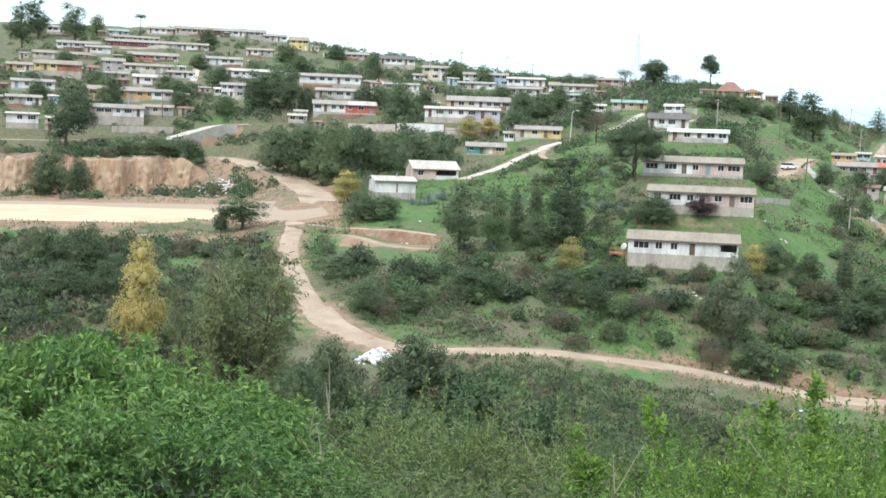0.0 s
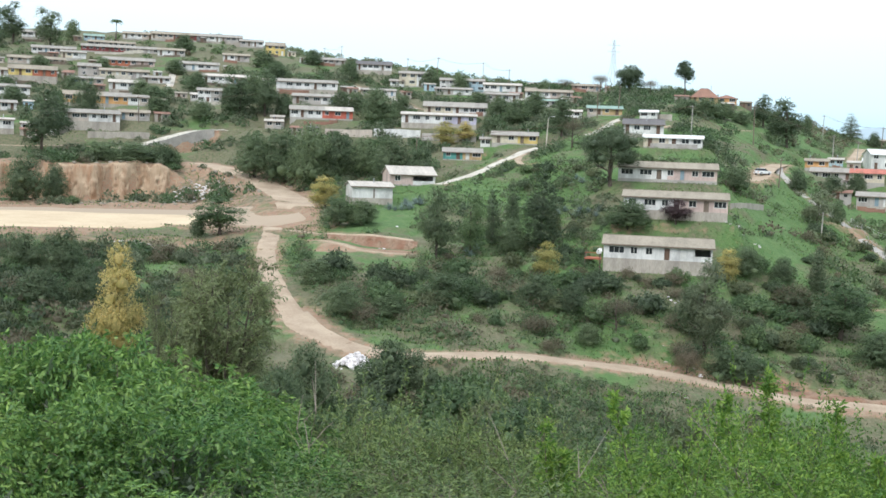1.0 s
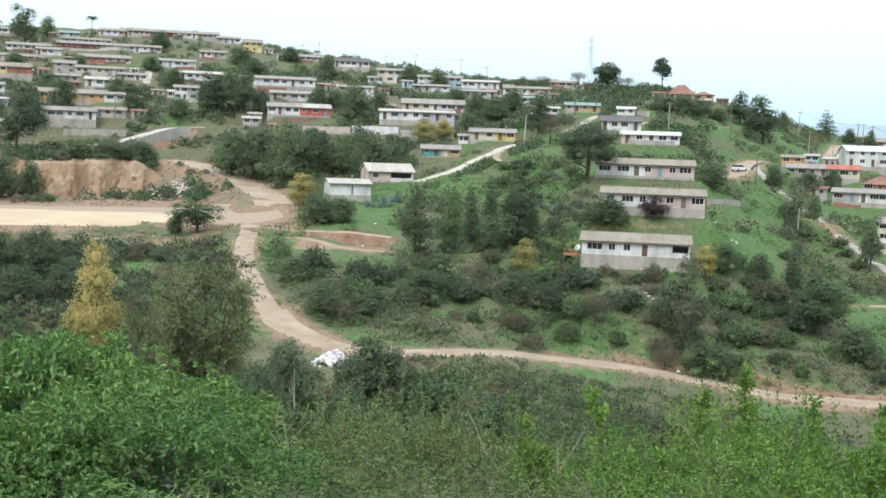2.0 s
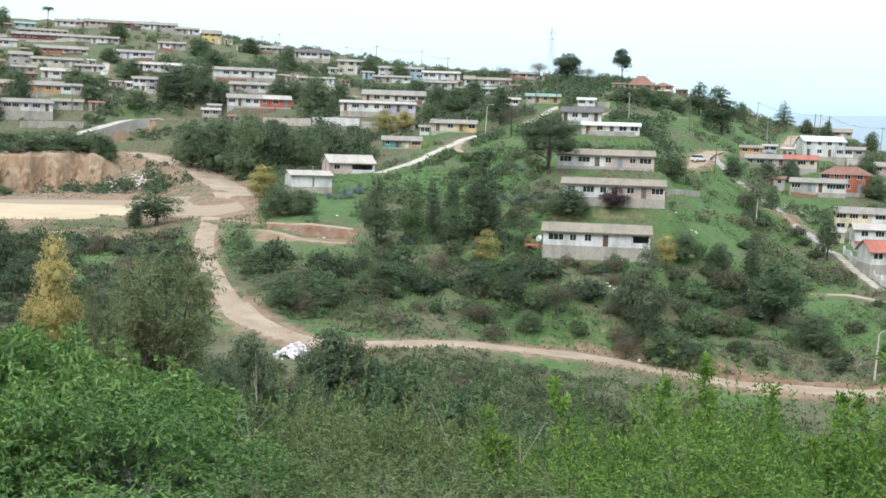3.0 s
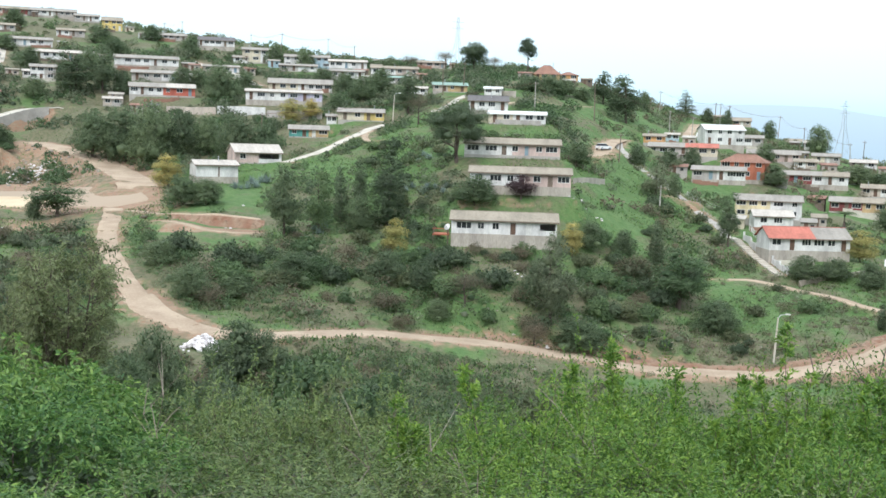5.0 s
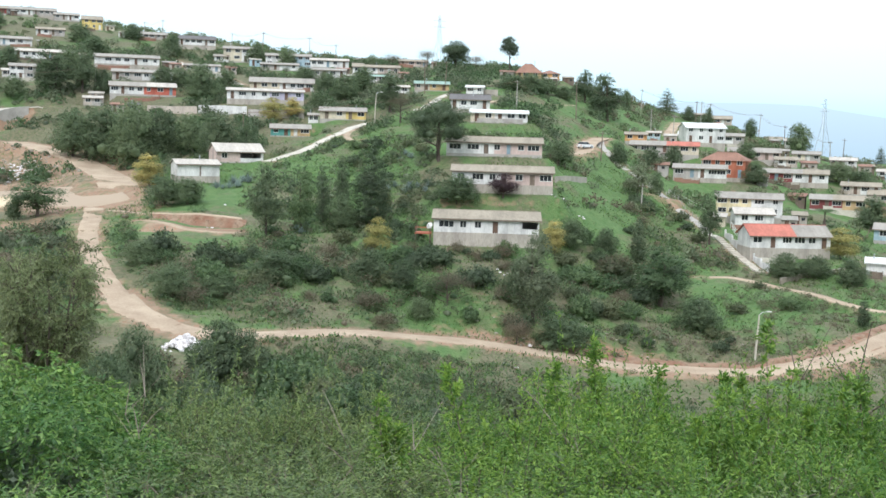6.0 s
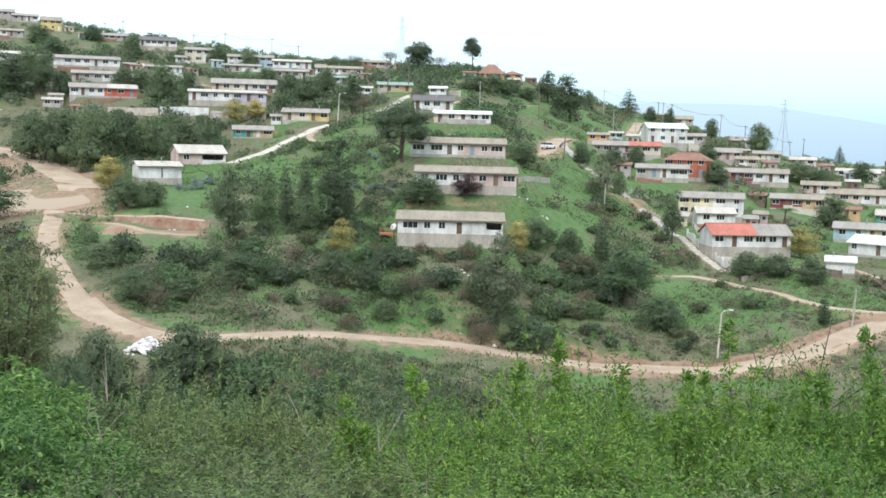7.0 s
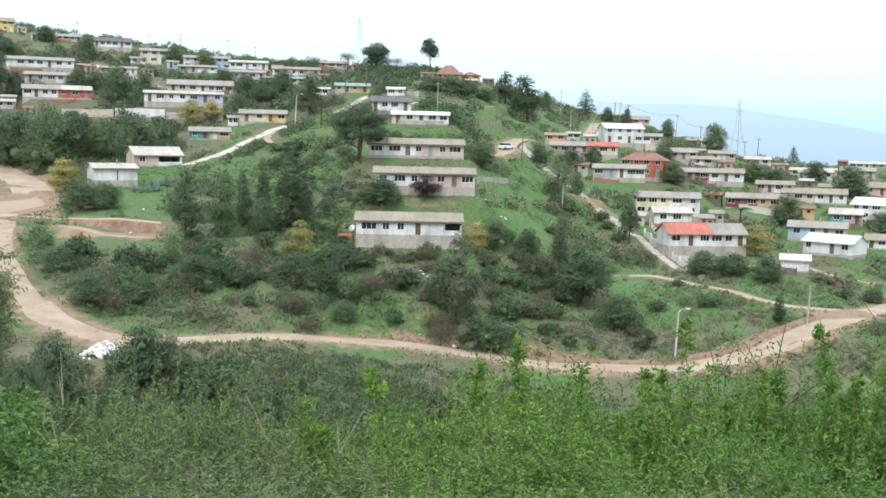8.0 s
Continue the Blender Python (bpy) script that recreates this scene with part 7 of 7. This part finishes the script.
# ---- the parked car ----
def car(x, y, turn):
    ob = thing("car", pose(x, y, height(x, y) + 0.09, 0, 0, turn), "small white parked hatchback on the dirt lane", "car")
    prof = [(-1.95, 0.3), (1.95, 0.3), (2.0, 0.62), (1.75, 0.82), (0.95, 0.9), (-1.9, 0.92), (-2.0, 0.6)]

    def loft(pr, half, taper=1.0):
        bm = bmesh.new()
        a = [bm.verts.new((p, -half * (taper if q > 1.1 else 1), q)) for p, q in pr]
        b = [bm.verts.new((p, half * (taper if q > 1.1 else 1), q)) for p, q in pr]
        bm.faces.new(a)
        bm.faces.new(b[::-1])
        for i in range(len(pr)):
            bm.faces.new((a[i], b[i], b[(i + 1) % len(pr)], a[(i + 1) % len(pr)]))
        bmesh.ops.recalc_face_normals(bm, faces=bm.faces)
        bmesh.ops.bevel(bm, geom=bm.edges[:], offset=0.05, segments=2, affect="EDGES")
        return bm
    body = part("body", loft(prof, 0.8), CAR_WHITE, ob, "glossy white bodywork")
    part("cabin", loft([(-1.85, 0.9), (0.95, 0.9), (0.25, 1.40), (-1.5, 1.42)], 0.74, 0.82), GLASS, ob, "dark glazed cabin")
    part("roof", loft([(-1.5, 1.40), (0.3, 1.38), (0.2, 1.46), (-1.4, 1.47)], 0.74, 0.8), CAR_WHITE, ob)
    for px in (-1.25, 1.25):
        for py in (-0.74, 0.74):
            bm = bmesh.new()
            tube(bm, [(px, py - 0.1, 0.3), (px, py + 0.1, 0.3)], [0.3, 0.3], 14)
            w = part("wheel", bm, TYRE, ob)
            bm = bmesh.new()
            e = 0.105 if py > 0 else -0.105
            tube(bm, [(px, py + e * 0.9, 0.3), (px, py + e * 1.1, 0.3)], [0.18, 0.16], 10)
            part("rim", bm, STEEL, w)
    for py in (-0.55, 0.55):
        bm = bmesh.new()
        box(bm, 1.93, 2.0, py - 0.15, py + 0.15, 0.6, 0.74)
        part("headlight", bm, FRAME_WHITE, body, "clear headlight")
        bm = bmesh.new()
        box(bm, -2.01, -1.93, py - 0.12, py + 0.12, 0.65, 0.82)
        part("tail_light", bm, PLASTER["red"], body, "red tail light")


CAR_WHITE = material("white_car_paint", (0.82, 0.83, 0.84), 0.25, (0.78, 0.79, 0.8))
TYRE = material("tyre_rubber", (0.03, 0.03, 0.03), 0.9)
car(70.4, 254.3, 32)


# ---- yards: fences and sheds beside the row houses ----
def yard_fence(x, y, z, turn, length, back, high, mat, label):
    """A fence of panels and posts along the yard's front, with one return."""
    ob = thing("yard_fence", pose(x, y, z, 0, 0, turn), label, "fence", "yard fences")
    t = Matrix.Rotation(radians(turn), 4, "Z")
    n = max(2, int(length / 1.9))
    spots = [(-length / 2 + i * length / n, 0.0) for i in range(n + 1)] + [(length / 2, (i + 1) * 1.9) for i in range(int(back / 1.9))]
    level = []
    for u, v in spots:
        p = t @ Vector((u, v, 0))
        level.append(height(x + p.x, y + p.y) - z)
    for i, (u, v) in enumerate(spots):
        bm = bmesh.new()
        box(bm, u - 0.06, u + 0.06, v - 0.06, v + 0.06, level[i] - 0.4, level[i] + high + 0.1)
        part("post", bm, mat, ob)
        if i + 1 < len(spots):
            u2, v2 = spots[i + 1]
            drop = 0.5 * (level[i] + level[i + 1])
            way = Vector((u2 - u, v2 - v, 0))
            m = Matrix.Translation((u, v, drop)) @ way.to_track_quat("X", "Z").to_matrix().to_4x4()
            bm = bmesh.new()
            box(bm, 0.07, way.length - 0.07, -0.02, 0.02, -0.35, high - 0.06 * (i % 3), m)
            part("panel", bm, mat, ob)
    return ob


def shed(x, y, z, turn, wide, deep, high, wall, roof, label):
    """A lean-to with a sloping sheet roof, a door and a small window."""
    ob = thing("shed", pose(x, y, z, 0, 0, turn), label, "shed", "sheds beside the houses")
    bm = bmesh.new()
    v = box(bm, -wide / 2, wide / 2, -deep / 2, deep / 2, -1.2, high)
    for i in (6, 7):
        v[i].co.z += 0.5
    part("body", bm, wall, ob)
    bm = bmesh.new()
    box(bm, -wide / 2 - 0.25, wide / 2 + 0.25, -deep / 2 - 0.4, deep / 2 + 0.25, -0.03, 0.04, Matrix.Translation((0, 0, high + 0.29)) @ Matrix.Rotation(math.atan2(0.5, deep), 4, "X"))
    part("roof", bm, roof, ob)
    bm = bmesh.new()
    box(bm, -wide * 0.3, -wide * 0.3 + 0.8, -deep / 2 - 0.05, -deep / 2 - 0.004, 0.0, min(1.95, high - 0.1))
    part("door", bm, DARK_WOOD, ob)
    bm = bmesh.new()
    box(bm, wide * 0.12, wide * 0.12 + 0.7, -deep / 2 - 0.04, -deep / 2 - 0.004, 1.0, 1.6)
    part("window", bm, GLASS, ob)
    return ob


_rng = random.Random(58)
for _px, _py, _len, _wall, *_q in PLOTS:
    if math.hypot(_px, _py) < 195 or (math.hypot(_px, _py) < 300 and _px < 85):
        continue
    _az = math.atan2(_px, _py)
    _c, _s = math.cos(_az), math.sin(_az)
    if _rng.random() < 0.6:
        _u, _v = _rng.uniform(-0.25, 0.25) * _len, -_rng.uniform(2.6, 4.6)
        _x, _y = _px + _u * _c + _v * _s, _py - _u * _s + _v * _c
        _long = _len * _rng.uniform(0.4, 0.75)
        if min(ground([_x, _x + _long / 2 * _c, _x - _long / 2 * _c], [_y, _y - _long / 2 * _s, _y + _long / 2 * _s])[2]) > 0.7:
            _mat, _word = _rng.choice(((WOOD, "weathered brown wooden fence"), (WOOD, "weathered brown wooden fence"), (PALE_CONCRETE, "pale slab fence"), (ROOFS["rust"], "rusty sheet-metal fence")))
            yard_fence(_x, _y, height(_x, _y), -math.degrees(_az) + _rng.uniform(-5, 5), _long, 2.0, _rng.uniform(0.9, 1.5), _mat, _word + " in front of a row house")
    for _end in (-1, 1):
        if _rng.random() < 0.55:
            _u, _v = _end * (_len / 2 + _rng.uniform(2.6, 3.6)), _rng.uniform(-0.5, 3.5)
            _x, _y = _px + _u * _c + _v * _s, _py - _u * _s + _v * _c
            if min(ground([_x, _x + 2, _x - 2], [_y, _y, _y])[2]) > 0.1 and ground(_x, _y)[2][0] > 1.6:
                _hue = _rng.choice(("grey", "beige", "white", "block", "cream", "blue", "ochre"))
                _wall_mat, _word = _rng.choice(((PLASTER[_hue], "plastered"), (WOOD, "wooden"), (PLASTER["block"], "block")))
                shed(_x, _y, height(_x, _y), -math.degrees(_az) + _rng.uniform(-8, 8), _rng.uniform(2.6, 4.2), _rng.uniform(2.4, 3.4), _rng.uniform(1.9, 2.4), _wall_mat, ROOFS[_rng.choice(("grey", "rust", "pale", "brown"))], "small " + _word + " shed with a sloping sheet roof beside a house")


# ---- rubbish ----
def bag_mesh(seed):
    rng = np.random.default_rng(seed)
    bm = bmesh.new()
    bmesh.ops.create_icosphere(bm, subdivisions=2, radius=0.5)
    for v in bm.verts:
        v.co *= rng.uniform(0.7, 1.15)
        v.co.z *= 0.6
    me = bpy.data.meshes.new("bag")
    bm.to_mesh(me)
    bm.free()
    me.materials.append(RUBBISH)
    return me


BAGS = [bag_mesh(k) for k in range(4)]
_rng = random.Random(12)
_px, _py = -9.3, 129.3
_heap = thing("rubbish_heap", pose(_px, _py, height(_px, _py)), "heap of white rubbish bags dumped below the road", "rubbish heap")
for _i in range(95):
    _u, _v = _rng.gauss(0, 0.95), _rng.gauss(0, 0.85)
    _b = new("bag", _rng.choice(BAGS))
    _b.parent = _heap
    _s = _rng.uniform(0.25, 0.85)
    _z = height(_px + _u, _py + _v) - height(_px, _py) + max(0, 1.0 - 0.28 * (_u * _u + _v * _v)) * _rng.uniform(0.5, 1)
    _b.matrix_basis = pose(_u, _v, _z + 0.1, _rng.uniform(0, 60), _rng.uniform(0, 60), _rng.uniform(0, 360)) @ Matrix.Diagonal((_s, _s, _s, 1))
LITTER = [(-48.3, 147.8), (-47.6, 149.6), (-44.9, 150.7), (-49.4, 186.8), (-47.4, 184.8), (-63.2, 274.1), (-59.7, 270.5), (-58.3, 273.1), (7.8, 167.3), (34.4, 166.2), (-7.8, 200.8), (-10.3, 189.2),
          (33.3, 145.9), (28.6, 137.1), (28.8, 134.7), (40.5, 134.5), (37.9, 129.8), (44.2, 130.2), (54.3, 151), (34.5, 167), (40.8, 166.1), (51, 196.5), (49.5, 194.5), (54, 197), (46, 246)]
for _x, _y in LITTER:
    for _k in range(_rng.choice((1, 2, 3))):
        _u, _v = _x + _rng.gauss(0, 0.6), _y + _rng.gauss(0, 0.6)
        _b = new("litter", _rng.choice(BAGS))
        _s = _rng.uniform(0.3, 0.65)
        _b.matrix_basis = pose(_u, _v, height(_u, _v) + 0.12, _rng.uniform(-20, 20), 0, _rng.uniform(0, 360)) @ Matrix.Diagonal((_s, _s, _s * 0.7, 1))
        tagged(_b, "crumpled white rubbish lying on the slope", "litter", "litter on the slopes")


# ---- stones along the banks ----
def rubble(count, zone, size, label, seed, mat=STONE):
    rng, pr = np.random.default_rng(seed), random.Random(seed)
    lobes = []
    for _ in range(count):
        x, y = polar(pr, *zone)
        if ground(x, y)[2][0] > 0.2 and not in_terrace(x, y):
            s = pr.uniform(*size)
            lobes.append((x, y, height(x, y), s, s * pr.uniform(0.6, 1), s * 0.6))
    v, f = cores(rng, lobes, 1.0, 1)
    tagged(mesh_object("rubble", v, f, mat), label, "stones", kind="stuff")


rubble(260, (-18, -7, 258, 292), (0.2, 0.7), "loose broken stones and spoil on the red bank", 41)
rubble(240, (-13.6, -10.6, 266, 279), (0.15, 0.55), "pale broken concrete and rubbish tipped at the foot of the bank", 43, RUBBISH)
rubble(200, (-15.8, -13.2, 184, 198), (0.12, 0.4), "rubbish and pale debris tipped below the terrace edge", 44, RUBBISH)
rubble(90, (-22.5, -18.0, 150, 156), (0.12, 0.35), "pale debris tipped among the scrub", 45, RUBBISH)
rubble(160, (10, 32, 146, 160), (0.12, 0.35), "loose stones along the road bank", 42)


# ---- agaves ----
def agave_model():
    rng = np.random.default_rng(60)
    vs, fs = [np.zeros(3)], []
    for i in range(30):
        a, tilt = i * 2.399, 0.2 + 1.1 * i / 30
        d = np.array([math.cos(a) * math.sin(tilt), math.sin(a) * math.sin(tilt), math.cos(tilt)])
        side = np.array([-math.sin(a), math.cos(a), 0]) * 0.1
        ln = rng.uniform(1.0, 1.5)
        b, m, t = d * 0.08, d * ln * 0.5 + (0, 0, 0.05), d * ln - (0, 0, 0.12 * tilt)
        k = len(vs)
        vs += [b - side * 0.7, b + side * 0.7, m + side, m - side, t, m - (0, 0, 0.06)]
        fs += [(0, k + 1, k), (k, k + 1, k + 2, k + 5), (k, k + 5, k + 3), (k + 3, k + 5, k + 4), (k + 5, k + 2, k + 4)]
    ob = mesh_object("agave", np.array(vs), fs, LEAF["agave"])
    return tagged(ob, "blue-grey agave rosette with stiff pointed leaves", "agave", "agaves on the near hill")


AGAVES = [(26.6, 209.1), (27.7, 205.6), (24.5, 208.8), (25.5, 211), (28.5, 208), (-8.7, 220.6), (-6.8, 222.6), (-5.1, 224.4), (-9.7, 217), (-7.5, 219.5), (-4, 223), (-6, 220.5), (4.4, 188.2), (5.8, 189.7), (5.0, 186.5),
          (19.3, 175.4), (20.3, 176.1), (21.5, 171.4), (23.1, 172), (27.4, 235.9), (28.2, 233), (26, 232), (23, 214), (21.5, 212)]
_first = None
for _x, _y in AGAVES:
    _s = _rng.uniform(0.8, 1.5)
    _m = pose(_x, _y, height(_x, _y) + 0.02, 0, 0, _rng.uniform(0, 360)) @ Matrix.Diagonal((_s, _s, _s, 1))
    if _first is None:
        _first = agave_model()
        _first.matrix_basis = _m
    else:
        copy_thing(_first, Matrix()).matrix_basis = _m


# ---- porch at the end of the nearest long house ----
def porch():
    x, y, length = HILL_ROWS[0][:3]
    z = LEVELS[(x, y)]
    az = math.degrees(math.atan2(x, y))
    h = length / 2
    m = pose(x, y, z, 0, 0, -az)
    ob = thing("porch", m, "small red-brown timber porch at the house end", "porch")
    bm = bmesh.new()
    box(bm, -h - 3.0, -h - 0.45, 0.3, 3.2, 1.75, 1.95)
    part("deck", bm, PLASTER["brick"], ob, "red-brown deck")
    for px in (-h - 2.9, -h - 0.6):
        for py in (0.4, 3.0):
            bm = bmesh.new()
            tube(bm, [(px, py, -1.2), (px, py, 2.9)], [0.08, 0.08], 5)
            part("post", bm, WOOD, ob)
    bm = bmesh.new()
    box(bm, -h - 3.0, -h - 0.45, 0.28, 0.36, 2.75, 2.87)
    part("rail", bm, PLASTER["brick"], ob)
    dish = thing("satellite_dish", m @ pose(-h - 0.75, -0.1, 3.2, 62, 0, -35), "white round satellite dish on the house corner", "satellite dish")
    bm = bmesh.new()
    bmesh.ops.create_cone(bm, cap_ends=False, segments=18, radius1=0.55, radius2=0.12, depth=0.25)
    bmesh.ops.solidify(bm, geom=bm.faces[:], thickness=0.03)
    part("bowl", bm, FRAME_WHITE, dish)
    bm = bmesh.new()
    tube(bm, [(0, 0, -0.1), (0.1, -0.2, -0.75)], [0.04, 0.04], 5)
    part("bracket", bm, STEEL, dish)


porch()


# ---- bare stems that rise out of the knoll shrubs ----
def bare_stem(az, r, h, mat, label, seed):
    rng = np.random.default_rng(seed)
    x, y = r * math.sin(radians(az)), r * math.cos(radians(az))
    ob = thing("dead_sapling", pose(x, y, height(x, y)), label, "sapling")
    bm = bmesh.new()
    p = [Vector((rng.normal(0, 0.06) * i, rng.normal(0, 0.06) * i, h * i / 5)) for i in range(6)]
    thick = 1.0 if mat is PALE_BARK else 2.2
    tube(bm, p, [thick * w for w in (0.011, 0.01, 0.008, 0.006, 0.004, 0.002)], 5)
    part("stem", bm, mat, ob)
    for i in range(5):
        k = 2 + i % 3
        d = Vector((rng.normal(0, 0.5), rng.normal(0, 0.5), 0.8)).normalized() * h * rng.uniform(0.15, 0.3)
        bm = bmesh.new()
        tube(bm, [p[k], p[k] + d * 0.6 + Vector((0, 0, 0.02)), p[k] + d], [0.006 * thick, 0.004 * thick, 0.002 * thick], 4)
        part("twig", bm, mat, ob)


for _i, (_az, _r, _h, _m) in enumerate([(-6.6, 12.5, 2.2, PALE_BARK), (-6.2, 12.9, 2.0, PALE_BARK), (3.5, 11.5, 1.8, PALE_BARK), (15.2, 13.0, 2.5, PALE_BARK), (26.6, 17.5, 4.3, BARK), (27.4, 17.8, 4.2, BARK), (28.0, 17.2, 3.8, BARK),
                                        (9.5, 11.2, 1.7, PALE_BARK), (32.4, 16.5, 4.0, BARK)]):
    bare_stem(_az, _r, _h, _m, "pale leafless stem rising among the shrubs" if _m is PALE_BARK else "dark leafless sapling among the shrubs", 70 + _i)


# ---- distant hills, far past the crest, with haze painted into their glow ----
def far_hills(name, dist, tops, color, crest, label):
    az = np.radians(np.linspace(-60, 80, 141))
    k = np.arange(141)
    top = np.interp(np.degrees(az), [a for a, _ in tops], [h for _, h in tops]) + dist * 0.0016 * np.sin(k / 3.1 + 2 * np.sin(k / 7.7)) + dist * 0.0008 * np.sin(k / 1.3)
    x, y = np.sin(az) * dist, np.cos(az) * dist
    v = np.concatenate([np.stack([x, y, np.full(141, -160.0)], 1), np.stack([x, y, top], 1), np.stack([x * 1.3, y * 1.3, np.full(141, -160.0)], 1)])
    f = [(i, i + 1, i + 142, i + 141) for i in range(140)] + [(i + 141, i + 142, i + 283, i + 282) for i in range(140)]
    m = bpy.data.materials.new(name)
    m.use_nodes = True
    N, L = m.node_tree.nodes, m.node_tree.links
    # emission instead of lit ground: haze blue below, nearer the sky's tone on top
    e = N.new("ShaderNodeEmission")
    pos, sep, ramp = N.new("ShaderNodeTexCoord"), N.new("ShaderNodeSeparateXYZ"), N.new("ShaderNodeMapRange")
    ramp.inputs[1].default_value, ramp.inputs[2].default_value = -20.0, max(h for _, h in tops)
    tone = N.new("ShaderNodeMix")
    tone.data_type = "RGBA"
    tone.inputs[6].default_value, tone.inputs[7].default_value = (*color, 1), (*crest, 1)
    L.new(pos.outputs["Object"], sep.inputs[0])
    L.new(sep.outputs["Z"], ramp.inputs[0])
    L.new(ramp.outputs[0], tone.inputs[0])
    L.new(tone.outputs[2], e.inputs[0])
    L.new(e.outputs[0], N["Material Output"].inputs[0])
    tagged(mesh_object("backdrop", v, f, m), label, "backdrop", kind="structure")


far_hills("far_haze", 2600, [(-60, 60), (10, 60), (20, 150), (26, 140), (31, 105), (36, 70), (80, 40)], (0.385, 0.515, 0.62), (0.53, 0.675, 0.745), "pale blue distant mountains with haze painted in")
far_hills("near_haze", 1500, [(-60, 20), (12, 20), (20, 72), (27, 66), (33, 48), (40, 40), (80, 20)], (0.345, 0.475, 0.58), (0.47, 0.615, 0.695), "lower hills beyond the crest with blue haze painted in")
